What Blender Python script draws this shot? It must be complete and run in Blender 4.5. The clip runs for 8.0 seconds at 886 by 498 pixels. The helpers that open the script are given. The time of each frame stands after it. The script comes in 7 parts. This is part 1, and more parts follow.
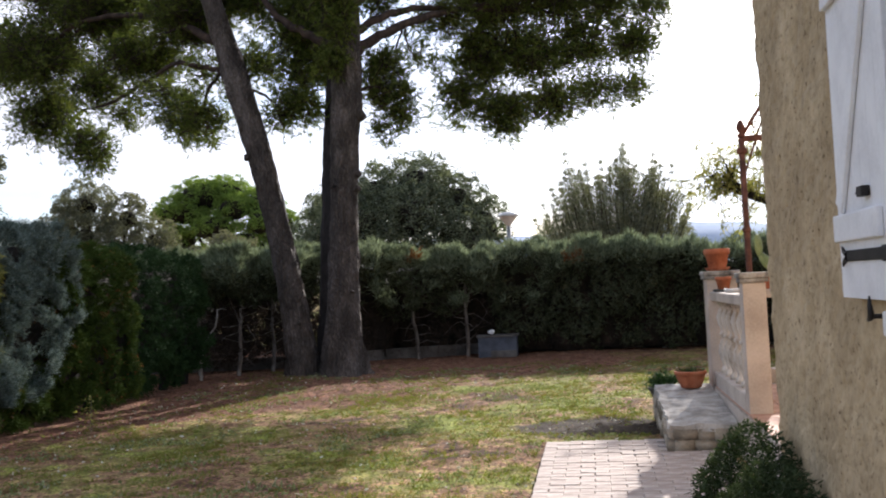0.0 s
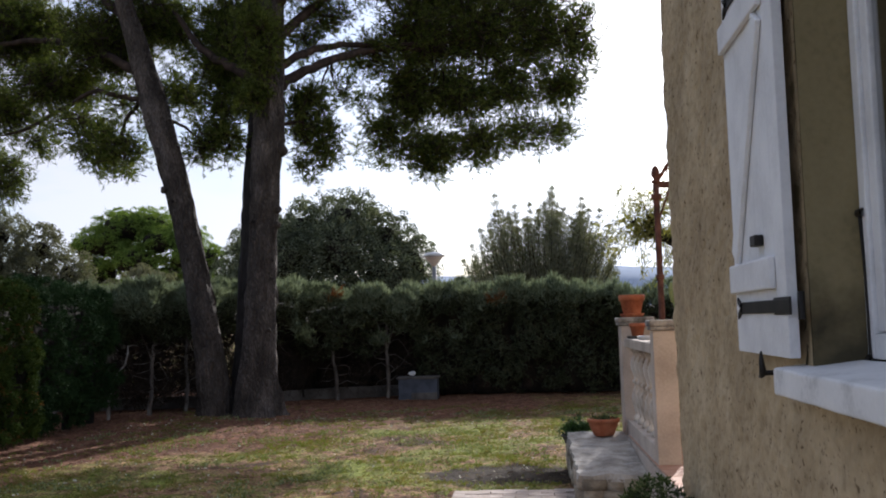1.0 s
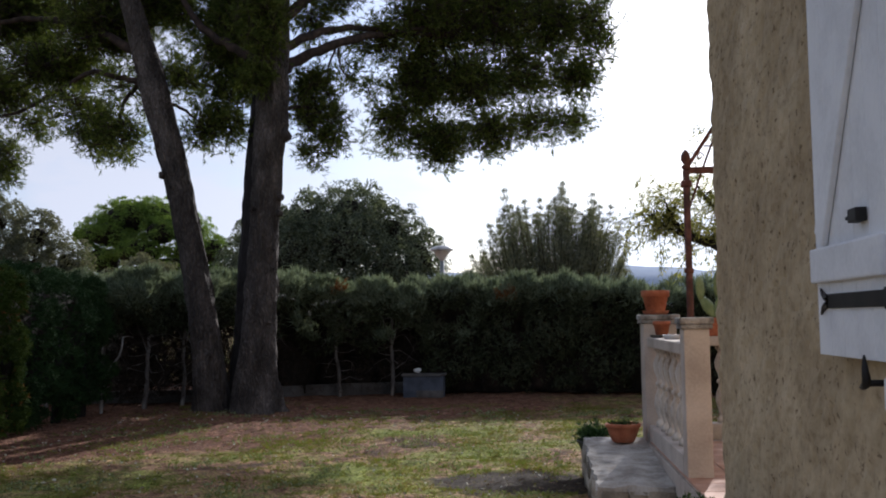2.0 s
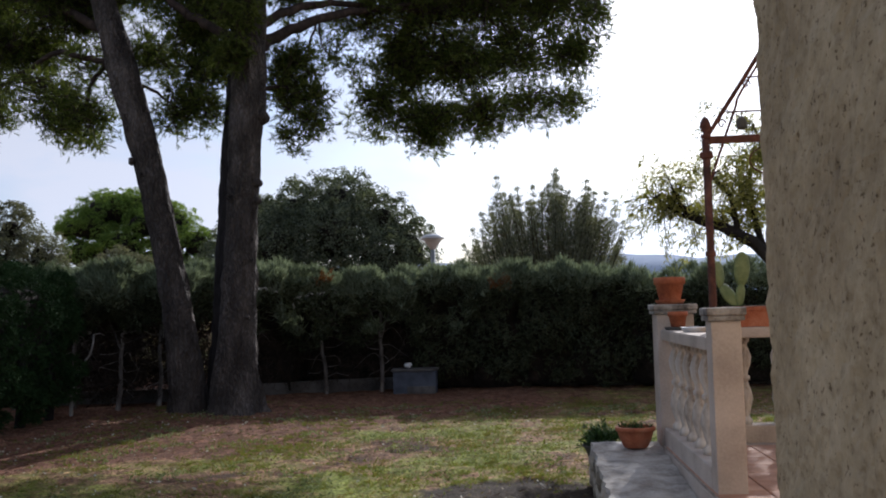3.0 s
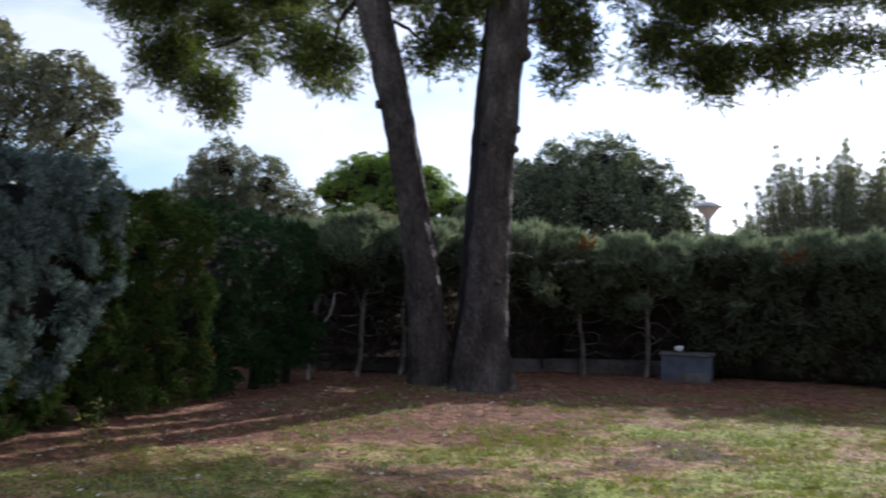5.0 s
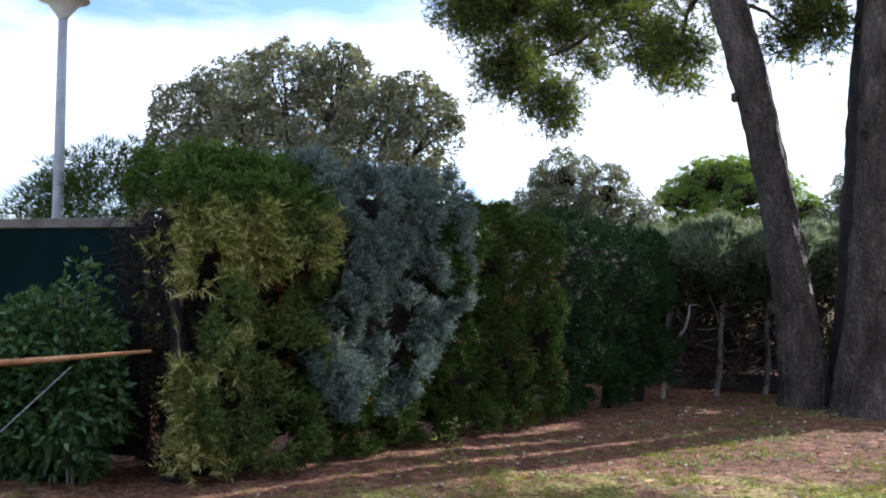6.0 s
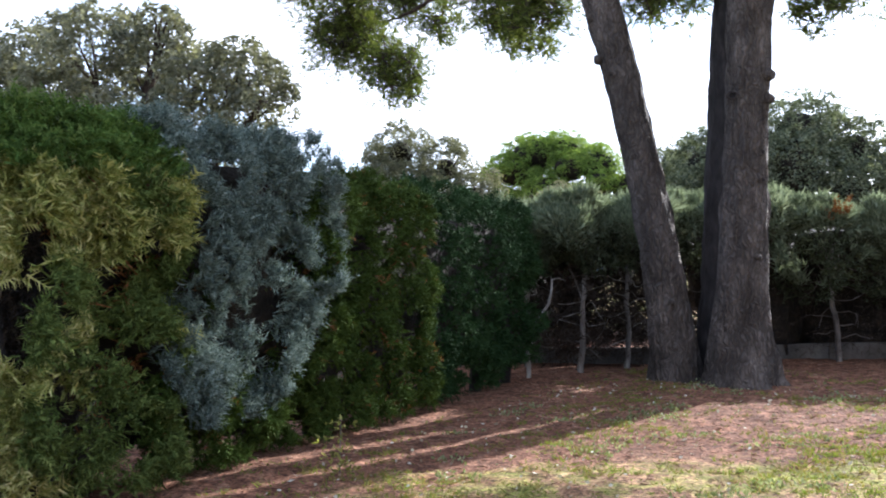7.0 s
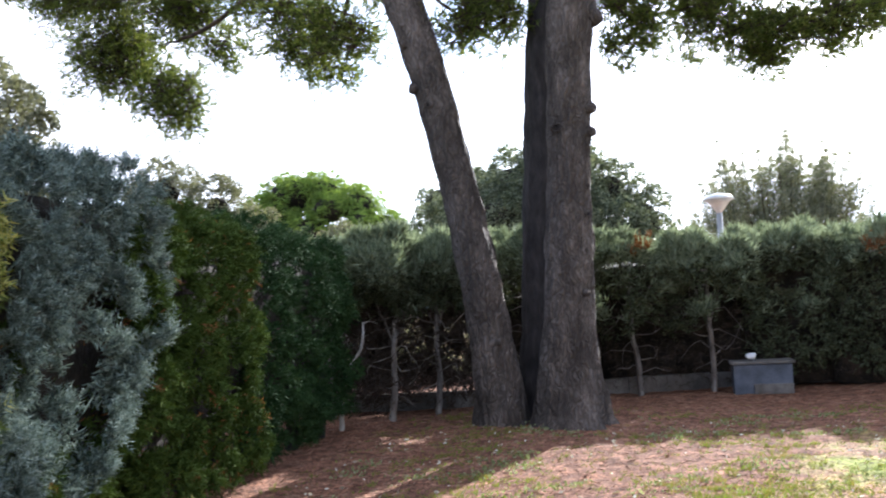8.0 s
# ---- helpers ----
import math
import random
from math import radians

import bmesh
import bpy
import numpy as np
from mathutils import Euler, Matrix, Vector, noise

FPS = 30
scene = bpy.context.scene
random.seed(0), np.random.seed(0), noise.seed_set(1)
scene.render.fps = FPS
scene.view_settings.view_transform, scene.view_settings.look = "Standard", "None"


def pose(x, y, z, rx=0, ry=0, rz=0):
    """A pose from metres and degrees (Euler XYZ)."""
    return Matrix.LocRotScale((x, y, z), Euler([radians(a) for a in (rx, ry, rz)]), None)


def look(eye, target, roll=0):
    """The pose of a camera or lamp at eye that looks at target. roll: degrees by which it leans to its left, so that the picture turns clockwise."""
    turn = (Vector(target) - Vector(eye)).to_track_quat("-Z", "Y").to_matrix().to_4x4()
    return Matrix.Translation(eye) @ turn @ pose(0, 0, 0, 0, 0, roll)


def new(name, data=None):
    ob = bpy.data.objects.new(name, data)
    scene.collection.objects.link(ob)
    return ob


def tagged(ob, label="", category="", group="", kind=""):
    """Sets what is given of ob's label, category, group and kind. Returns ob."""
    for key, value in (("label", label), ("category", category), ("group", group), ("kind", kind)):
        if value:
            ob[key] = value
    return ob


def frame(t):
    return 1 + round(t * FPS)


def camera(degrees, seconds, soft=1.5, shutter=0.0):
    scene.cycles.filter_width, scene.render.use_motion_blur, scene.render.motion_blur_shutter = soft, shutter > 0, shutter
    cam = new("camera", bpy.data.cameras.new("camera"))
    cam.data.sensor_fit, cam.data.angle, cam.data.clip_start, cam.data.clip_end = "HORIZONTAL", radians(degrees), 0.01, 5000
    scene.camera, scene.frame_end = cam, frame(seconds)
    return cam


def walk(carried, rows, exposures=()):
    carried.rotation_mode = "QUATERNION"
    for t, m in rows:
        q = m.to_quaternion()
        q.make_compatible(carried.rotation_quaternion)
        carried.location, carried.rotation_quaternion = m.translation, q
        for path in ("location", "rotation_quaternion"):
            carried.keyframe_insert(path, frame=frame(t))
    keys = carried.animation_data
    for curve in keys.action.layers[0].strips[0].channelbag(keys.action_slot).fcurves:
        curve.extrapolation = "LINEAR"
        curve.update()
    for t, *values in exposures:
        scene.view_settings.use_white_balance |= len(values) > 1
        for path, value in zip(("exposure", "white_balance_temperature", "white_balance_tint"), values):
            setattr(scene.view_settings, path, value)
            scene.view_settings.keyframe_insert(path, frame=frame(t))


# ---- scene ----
cam = camera(48.0, 8.0, soft=1.9, shutter=0.14)
PATH = [
    (0, (0.812, -0.665, 1.36), (0.52, 1.313, 1.435), -2.9),
    (0.5, (0.918, -0.557, 1.361), (0.745, 1.432, 1.478), -2.1),
    (1, (0.965, -0.426, 1.377), (0.811, 1.563, 1.525), -1.8),
    (1.5, (0.923, -0.156, 1.361), (0.755, 1.831, 1.509), -1.0),
    (1.7, (0.902, -0.011, 1.36), (0.749, 1.978, 1.499), -0.5),
    (2.8, (0.884, 0.968, 1.374), (0.645, 2.947, 1.527), -2.5),
    (3, (0.845, 1.155, 1.38), (0.691, 3.145, 1.502), -1.6),
    (3.5, (0.778, 1.671, 1.368), (0.634, 3.658, 1.543), -2.5),
    (4, (0.683, 2.126, 1.371), (0.441, 4.11, 1.447), -1.8),
    (4.5, (0.541, 2.586, 1.374), (0.274, 4.567, 1.43), -2.0),
    (5, (0.337, 3.069, 1.282), (-0.312, 4.959, 1.358), 1.3),
    (5.2, (0.262, 3.225, 1.291), (-0.608, 5.024, 1.361), 2.1),
    (6.3, (-0.404, 3.783, 1.284), (-1.654, 5.341, 1.369), 0.2),
    (6.5, (-0.588, 3.916, 1.29), (-1.783, 5.52, 1.339), -0.3),
    (7, (-1.128, 4.173, 1.256), (-2.045, 5.95, 1.306), -1.3),
    (7.5, (-1.686, 4.436, 1.261), (-2.427, 6.293, 1.315), -2.9),
    (8, (-2.216, 4.684, 1.28), (-2.635, 6.636, 1.398), -3.0),
]
# exposures follow the automatic brightness of the clip
EXPOSURE = [(0.0, 0.93, 6050, 15), (0.5, 0.64, 6000, 15), (1.0, 0.32, 5900, 15), (1.5, 0.07, 5800, 15), (3.0, 0.03, 5720, 15), (4.0, -0.1, 5560, 15), (4.7, 0.31, 5540, 15), (5.2, 0.8, 5540, 14), (6.3, 1.48, 5580, 13), (7.0, 1.75, 5600, 14), (8.0, 1.98, 5700, 14)]
walk(cam, [(t, look(eye, target, roll)) for t, eye, target, roll in PATH], EXPOSURE)

# ---- light ----
SUN_AZ, SUN_EL = radians(15.5), radians(24.5)
sun_dir = Vector((math.sin(SUN_AZ) * math.cos(SUN_EL), math.cos(SUN_AZ) * math.cos(SUN_EL), math.sin(SUN_EL)))
sun = new("sun", bpy.data.lights.new("sun", "SUN"))
sun.data.energy, sun.data.angle, sun.data.color = 5.0, radians(0.6), (1.0, 0.93, 0.82)
sun.matrix_world = look(sun_dir * 60, (0, 0, 0))

world = bpy.data.worlds.new("sky")
scene.world = world
world.use_nodes = True
wn, wl = world.node_tree.nodes, world.node_tree.links
wn.clear()
sky = wn.new("ShaderNodeTexSky")
sky.sky_type, sky.sun_disc = "NISHITA", False
sky.sun_elevation, sky.sun_rotation = SUN_EL, SUN_AZ
sky.air_density, sky.dust_density = 1.0, 1.5
w_out, w_bg = wn.new("ShaderNodeOutputWorld"), wn.new("ShaderNodeBackground")
w_tc, w_map = wn.new("ShaderNodeTexCoord"), wn.new("ShaderNodeMapping")
w_map.inputs["Scale"].default_value = (1.0, 1.0, 3.2)
w_map.inputs["Location"].default_value = (0.35, 0.2, 0.1)
w_noise = wn.new("ShaderNodeTexNoise")
w_noise.inputs["Scale"].default_value, w_noise.inputs["Detail"].default_value = 3.1, 9
w_ramp = wn.new("ShaderNodeValToRGB")
w_ramp.color_ramp.elements[0].position, w_ramp.color_ramp.elements[1].position = 0.40, 0.57
w_mix = wn.new("ShaderNodeMixRGB")
# clouds: as bright as the sky behind them, without its blue
w_bw, w_cloud = wn.new("ShaderNodeRGBToBW"), wn.new("ShaderNodeMixRGB")
w_cloud.blend_type, w_cloud.inputs[0].default_value = "MULTIPLY", 1.0
w_cloud.inputs[2].default_value = (0.6, 0.61, 0.63, 1)
wl.new(sky.outputs[0], w_bw.inputs[0])
wl.new(w_bw.outputs[0], w_cloud.inputs[1])
w_lift = wn.new("ShaderNodeMixRGB")
w_lift.blend_type, w_lift.inputs[0].default_value, w_lift.inputs[2].default_value = "ADD", 1.0, (9.0, 9.2, 9.7, 1)
wl.new(w_cloud.outputs[0], w_lift.inputs[1])
wl.new(w_lift.outputs[0], w_mix.inputs[2])
wl.new(w_tc.outputs["Generated"], w_map.inputs[0])
wl.new(w_map.outputs[0], w_noise.inputs["Vector"])
wl.new(w_noise.outputs["Fac"], w_ramp.inputs[0])
wl.new(w_ramp.outputs[0], w_mix.inputs[0])
w_clear = wn.new("ShaderNodeMixRGB")
w_clear.blend_type, w_clear.inputs[0].default_value, w_clear.inputs[2].default_value = "MULTIPLY", 1.0, (1.5, 1.66, 1.92, 1)
wl.new(sky.outputs[0], w_clear.inputs[1])
wl.new(w_clear.outputs[0], w_mix.inputs[1])
wl.new(w_mix.outputs[0], w_bg.inputs[0])
w_bg.inputs[1].default_value = 0.055
wl.new(w_bg.outputs[0], w_out.inputs[0])

# ---- materials ----


def ramp_node(nodes, stops):
    r = nodes.new("ShaderNodeValToRGB")
    e = r.color_ramp.elements
    while len(e) < len(stops):
        e.new(0.5)
    for el, (p, c) in zip(e, stops):
        el.position, el.color = p, (*c, 1)
    return r


def surface(name, stops, scale=4.0, fine=40.0, rough=0.85, bump=0.3, bump_dist=0.01, metal=0.0, stretch=(1, 1, 1), per_object=0.0, spec=0.3):
    """A solid surface: a colour ramp over broad noise, a fine grain over it, and relief."""
    m = bpy.data.materials.new(name)
    m.use_nodes = True
    n, l = m.node_tree.nodes, m.node_tree.links
    b = n["Principled BSDF"]
    tc, mp = n.new("ShaderNodeTexCoord"), n.new("ShaderNodeMapping")
    mp.inputs["Scale"].default_value = stretch
    l.new(tc.outputs["Object"], mp.inputs[0])
    broad, grain = n.new("ShaderNodeTexNoise"), n.new("ShaderNodeTexNoise")
    broad.inputs["Scale"].default_value, broad.inputs["Detail"].default_value = scale, 5
    grain.inputs["Scale"].default_value, grain.inputs["Detail"].default_value = fine, 4
    l.new(mp.outputs[0], broad.inputs["Vector"])
    l.new(mp.outputs[0], grain.inputs["Vector"])
    add = n.new("ShaderNodeMath")
    add.operation = "MULTIPLY_ADD"
    add.inputs[1].default_value = 0.35
    l.new(grain.outputs["Fac"], add.inputs[0])
    sub = n.new("ShaderNodeMath")
    sub.operation = "SUBTRACT"
    sub.inputs[1].default_value = 0.175
    l.new(broad.outputs["Fac"], sub.inputs[0])
    l.new(sub.outputs[0], add.inputs[2])
    fac = add.outputs[0]
    if per_object:
        info, ma = n.new("ShaderNodeObjectInfo"), n.new("ShaderNodeMath")
        ma.operation = "MULTIPLY_ADD"
        ma.inputs[1].default_value = per_object
        l.new(info.outputs["Random"], ma.inputs[0])
        l.new(fac, ma.inputs[2])
        s2 = n.new("ShaderNodeMath")
        s2.operation = "SUBTRACT"
        s2.inputs[1].default_value = per_object / 2
        l.new(ma.outputs[0], s2.inputs[0])
        fac = s2.outputs[0]
    r = ramp_node(n, stops)
    l.new(fac, r.inputs[0])
    l.new(r.outputs[0], b.inputs["Base Color"])
    b.inputs["Roughness"].default_value, b.inputs["Metallic"].default_value = rough, metal
    b.inputs["Specular IOR Level"].default_value = spec
    bp = n.new("ShaderNodeBump")
    bp.inputs["Strength"].default_value, bp.inputs["Distance"].default_value = bump, bump_dist
    l.new(add.outputs[0], bp.inputs["Height"])
    l.new(bp.outputs[0], b.inputs["Normal"])
    return m


def foliage(name, stops, scale=2.0, mix=0.55, translucent=0.3, rough=0.8, glow=(1.0, 1.0, 0.5)):
    """Leaves: colour by leaf and by patch; some light passes through."""
    m = bpy.data.materials.new(name)
    m.use_nodes = True
    n, l = m.node_tree.nodes, m.node_tree.links
    b = n["Principled BSDF"]
    geo, tc, no = n.new("ShaderNodeNewGeometry"), n.new("ShaderNodeTexCoord"), n.new("ShaderNodeTexNoise")
    no.inputs["Scale"].default_value, no.inputs["Detail"].default_value = scale, 3
    l.new(tc.outputs["Object"], no.inputs["Vector"])
    mx = n.new("ShaderNodeMix")
    mx.inputs[0].default_value = mix
    l.new(geo.outputs["Random Per Island"], mx.inputs[2])
    l.new(no.outputs["Fac"], mx.inputs[3])
    r = ramp_node(n, stops)
    l.new(mx.outputs[0], r.inputs[0])
    l.new(r.outputs[0], b.inputs["Base Color"])
    b.inputs["Roughness"].default_value, b.inputs["Specular IOR Level"].default_value = rough, 0.03 if rough > 0.5 else 0.4
    if translucent:
        tr, sh, tint = n.new("ShaderNodeBsdfTranslucent"), n.new("ShaderNodeMixShader"), n.new("ShaderNodeMixRGB")
        tint.blend_type, tint.inputs[0].default_value, tint.inputs[2].default_value = "MULTIPLY", 1.0, (*glow, 1)
        l.new(r.outputs[0], tint.inputs[1])
        l.new(tint.outputs[0], tr.inputs[0])
        sh.inputs[0].default_value = translucent
        l.new(b.outputs[0], sh.inputs[1])
        l.new(tr.outputs[0], sh.inputs[2])
        l.new(sh.outputs[0], n["Material Output"].inputs[0])
    return m


def ground_material():
    """Thin lawn over dry soil, with a carpet of brown needles under the pines and along the hedges."""
    m = bpy.data.materials.new("lawn_soil")
    m.use_nodes = True
    n, l = m.node_tree.nodes, m.node_tree.links
    b = n["Principled BSDF"]
    tc = n.new("ShaderNodeTexCoord")

    def nz(scale, detail=5, rough=0.6):
        t = n.new("ShaderNodeTexNoise")
        t.inputs["Scale"].default_value, t.inputs["Detail"].default_value, t.inputs["Roughness"].default_value = scale, detail, rough
        l.new(tc.outputs["Object"], t.inputs["Vector"])
        return t.outputs["Fac"]

    grass = ramp_node(n, [(0.34, (0.053, 0.033, 0.021)), (0.42, (0.180, 0.100, 0.059)), (0.47, (0.297, 0.181, 0.106)), (0.51, (0.235, 0.190, 0.073)), (0.57, (0.186, 0.184, 0.048)), (0.66, (0.195, 0.225, 0.045)), (0.75, (0.127, 0.144, 0.030))])
    # broad patches of green and of bare soil under the finer mottling
    wide, fine, both = nz(0.75, 3, 0.5), nz(3.2, 10, 0.82), n.new("ShaderNodeMix")
    both.inputs[0].default_value = 0.5
    l.new(wide, both.inputs[2])
    l.new(fine, both.inputs[3])
    spread = n.new("ShaderNodeMapRange")
    spread.inputs["From Min"].default_value, spread.inputs["From Max"].default_value = 0.36, 0.64
    spread.inputs["To Min"].default_value, spread.inputs["To Max"].default_value = 0.28, 0.74
    l.new(both.outputs[0], spread.inputs["Value"])
    l.new(spread.outputs[0], grass.inputs[0])
    litter = ramp_node(n, [(0.3, (0.06, 0.028, 0.018)), (0.5, (0.165, 0.080, 0.050)), (0.72, (0.28, 0.158, 0.103))])
    l.new(nz(9, 8, 0.75), litter.inputs[0])
    att = n.new("ShaderNodeAttribute")
    att.attribute_name = "litter"
    ma = n.new("ShaderNodeMath")
    ma.operation = "ADD"
    l.new(att.outputs["Fac"], ma.inputs[0])
    l.new(nz(2.2, 8, 0.75), ma.inputs[1])
    mr = n.new("ShaderNodeMapRange")
    mr.inputs["From Min"].default_value, mr.inputs["From Max"].default_value = 0.92, 1.1
    l.new(ma.outputs[0], mr.inputs["Value"])
    mix = n.new("ShaderNodeMixRGB")
    l.new(mr.outputs[0], mix.inputs[0])
    l.new(grass.outputs[0], mix.inputs[1])
    l.new(litter.outputs[0], mix.inputs[2])
    speck = ramp_node(n, [(0.36, (0.28, 0.27, 0.26)), (0.5, (1.0, 1.0, 1.0)), (0.64, (1.75, 1.7, 1.6))])
    l.new(nz(38, 5, 0.7), speck.inputs[0])
    mot = ramp_node(n, [(0.35, (0.62, 0.60, 0.57)), (0.5, (1.0, 1.0, 1.0)), (0.65, (1.45, 1.45, 1.4))])
    l.new(nz(5.5, 4, 0.7), mot.inputs[0])
    m1, m2 = n.new("ShaderNodeMixRGB"), n.new("ShaderNodeMixRGB")
    for mm in (m1, m2):
        mm.blend_type, mm.inputs[0].default_value = "MULTIPLY", 1.0
    # dark bare earth, with the shadow that lies on it painted in
    att2, ma2, mr2, earth = n.new("ShaderNodeAttribute"), n.new("ShaderNodeMath"), n.new("ShaderNodeMapRange"), n.new("ShaderNodeMixRGB")
    att2.attribute_name = "soil_shade"
    ma2.operation, ma2.inputs[1].default_value = "ADD", 0.0
    l.new(att2.outputs["Fac"], ma2.inputs[0])
    l.new(nz(6, 6, 0.7), ma2.inputs[1])
    mr2.inputs["From Min"].default_value, mr2.inputs["From Max"].default_value = 0.62, 0.95
    l.new(ma2.outputs[0], mr2.inputs["Value"])
    l.new(mr2.outputs[0], earth.inputs[0])
    l.new(mix.outputs[0], earth.inputs[1])
    earth.inputs[2].default_value = (0.045, 0.034, 0.024, 1)
    l.new(earth.outputs[0], m1.inputs[1])
    l.new(speck.outputs[0], m1.inputs[2])
    l.new(m1.outputs[0], m2.inputs[1])
    l.new(mot.outputs[0], m2.inputs[2])
    l.new(m2.outputs[0], b.inputs["Base Color"])
    b.inputs["Roughness"].default_value, b.inputs["Specular IOR Level"].default_value = 0.95, 0.1
    bp = n.new("ShaderNodeBump")
    bp.inputs["Strength"].default_value, bp.inputs["Distance"].default_value = 0.8, 0.03
    l.new(nz(30, 6), bp.inputs["Height"])
    l.new(bp.outputs[0], b.inputs["Normal"])
    return m


M_GROUND = ground_material()


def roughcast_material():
    """Ochre roughcast: a trowelled coat, blotched, with pit shade painted as dark spots, darker drag marks and paler
    worn areas.
    """
    m = surface("ochre_roughcast", [(0.25, (0.315, 0.238, 0.142)), (0.5, (0.43, 0.335, 0.205)), (0.75, (0.50, 0.40, 0.258))], 2.6, 30, 0.95, 0.9, 0.03)
    n, l = m.node_tree.nodes, m.node_tree.links
    b = n["Principled BSDF"]
    base = b.inputs["Base Color"].links[0].from_socket
    tc = n.new("ShaderNodeTexCoord")

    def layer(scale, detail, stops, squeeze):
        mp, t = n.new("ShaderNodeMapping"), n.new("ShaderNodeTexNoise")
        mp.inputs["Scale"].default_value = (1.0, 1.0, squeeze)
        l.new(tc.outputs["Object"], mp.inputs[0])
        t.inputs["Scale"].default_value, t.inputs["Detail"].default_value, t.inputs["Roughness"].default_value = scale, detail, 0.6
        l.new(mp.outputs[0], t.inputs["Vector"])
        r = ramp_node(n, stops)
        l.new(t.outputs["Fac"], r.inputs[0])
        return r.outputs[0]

    # painted dark spots stand in for the shade inside small holes
    pit_shade = layer(34, 2, [(0.30, (0.40, 0.36, 0.32)), (0.385, (1, 1, 1))], 1.25)
    drags = layer(15, 4, [(0.30, (0.70, 0.67, 0.63)), (0.45, (0.95, 0.95, 0.94)), (0.66, (1.08, 1.07, 1.06))], 1.3)
    worn = layer(1.6, 3, [(0.34, (0.86, 0.85, 0.84)), (0.5, (1.0, 1.0, 1.0)), (0.66, (1.12, 1.12, 1.13))], 0.8)
    for col in (pit_shade, drags, worn):
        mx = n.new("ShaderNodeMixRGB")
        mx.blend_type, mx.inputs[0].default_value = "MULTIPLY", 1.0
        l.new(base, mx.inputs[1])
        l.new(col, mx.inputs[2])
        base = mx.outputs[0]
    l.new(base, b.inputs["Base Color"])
    return m


def mould_material():
    """Render of the window reveal, with a sooty patch of mould that has crept up from the sill."""
    # base tone is below the wall's: the recess's shade is in this colour
    m = surface("shaded_reveal_render", [(0.3, (0.15, 0.12, 0.062)), (0.55, (0.25, 0.203, 0.106)), (0.8, (0.305, 0.25, 0.138))], 2.0, 50, 0.95, 0.6, 0.01)
    n, l = m.node_tree.nodes, m.node_tree.links
    b = n["Principled BSDF"]
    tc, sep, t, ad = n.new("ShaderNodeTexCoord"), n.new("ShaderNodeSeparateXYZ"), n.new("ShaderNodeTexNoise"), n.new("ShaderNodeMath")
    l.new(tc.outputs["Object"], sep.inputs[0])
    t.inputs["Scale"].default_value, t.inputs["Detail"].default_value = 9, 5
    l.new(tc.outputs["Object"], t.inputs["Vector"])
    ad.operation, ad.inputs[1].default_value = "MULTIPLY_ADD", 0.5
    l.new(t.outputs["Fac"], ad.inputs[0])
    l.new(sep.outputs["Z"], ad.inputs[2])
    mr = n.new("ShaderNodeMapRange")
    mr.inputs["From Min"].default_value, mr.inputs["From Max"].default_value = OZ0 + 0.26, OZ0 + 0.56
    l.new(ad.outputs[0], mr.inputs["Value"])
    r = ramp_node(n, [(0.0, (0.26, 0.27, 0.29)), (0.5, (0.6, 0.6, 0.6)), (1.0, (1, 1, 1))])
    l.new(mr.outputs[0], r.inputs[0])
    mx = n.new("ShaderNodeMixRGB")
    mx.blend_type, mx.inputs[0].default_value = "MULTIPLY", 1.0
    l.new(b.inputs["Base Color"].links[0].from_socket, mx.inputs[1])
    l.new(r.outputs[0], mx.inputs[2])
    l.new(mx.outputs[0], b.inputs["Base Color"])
    return m


OZ0 = 1.22           # height of the window opening's foot
M_REVEAL = mould_material()
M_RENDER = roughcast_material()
M_WHITE = surface("white_paint", [(0.3, (0.66, 0.66, 0.67)), (0.55, (0.78, 0.78, 0.79)), (0.8, (0.83, 0.83, 0.83))], 5, 60, 0.5, 0.15, 0.003)
M_SILL = surface("sill_concrete", [(0.25, (0.5, 0.5, 0.5)), (0.5, (0.72, 0.72, 0.72)), (0.8, (0.8, 0.8, 0.8))], 6, 70, 0.8, 0.4, 0.004)
M_IRON = surface("black_iron", [(0.3, (0.012, 0.011, 0.010)), (0.7, (0.035, 0.03, 0.027))], 12, 90, 0.55, 0.4, 0.002, 0.3)
M_RUST = surface("rusty_iron", [(0.25, (0.03, 0.015, 0.012)), (0.5, (0.09, 0.038, 0.027)), (0.75, (0.17, 0.076, 0.052))], 9, 70, 0.85, 0.5, 0.003)
M_STONE = surface("cast_stone", [(0.25, (0.34, 0.285, 0.235)), (0.5, (0.47, 0.40, 0.335)), (0.75, (0.58, 0.505, 0.43))], 3.5, 60, 0.9, 0.5, 0.006, per_object=0.08)
M_SLAB = surface("pale_slab", [(0.25, (0.20, 0.18, 0.155)), (0.5, (0.40, 0.37, 0.325)), (0.75, (0.58, 0.55, 0.5))], 6, 45, 0.9, 0.9, 0.02)
M_RUBBLE = surface("rubble_stone", [(0.25, (0.16, 0.135, 0.10)), (0.5, (0.33, 0.28, 0.21)), (0.75, (0.46, 0.41, 0.33))], 7, 60, 0.95, 0.8, 0.015, per_object=0.3)
M_PAVER = surface("pale_paver", [(0.25, (0.30, 0.235, 0.195)), (0.5, (0.43, 0.355, 0.305)), (0.75, (0.6, 0.53, 0.47))], 6, 70, 0.9, 0.5, 0.006, per_object=0.14)
M_JOINT = surface("joint_sand", [(0.3, (0.27, 0.22, 0.18)), (0.7, (0.42, 0.36, 0.3))], 9, 90, 0.98, 0.6, 0.006)
M_TILE = surface("terracotta_tile", [(0.25, (0.32, 0.17, 0.11)), (0.5, (0.45, 0.26, 0.175)), (0.75, (0.55, 0.35, 0.25))], 4, 60, 0.8, 0.3, 0.004, per_object=0.2)
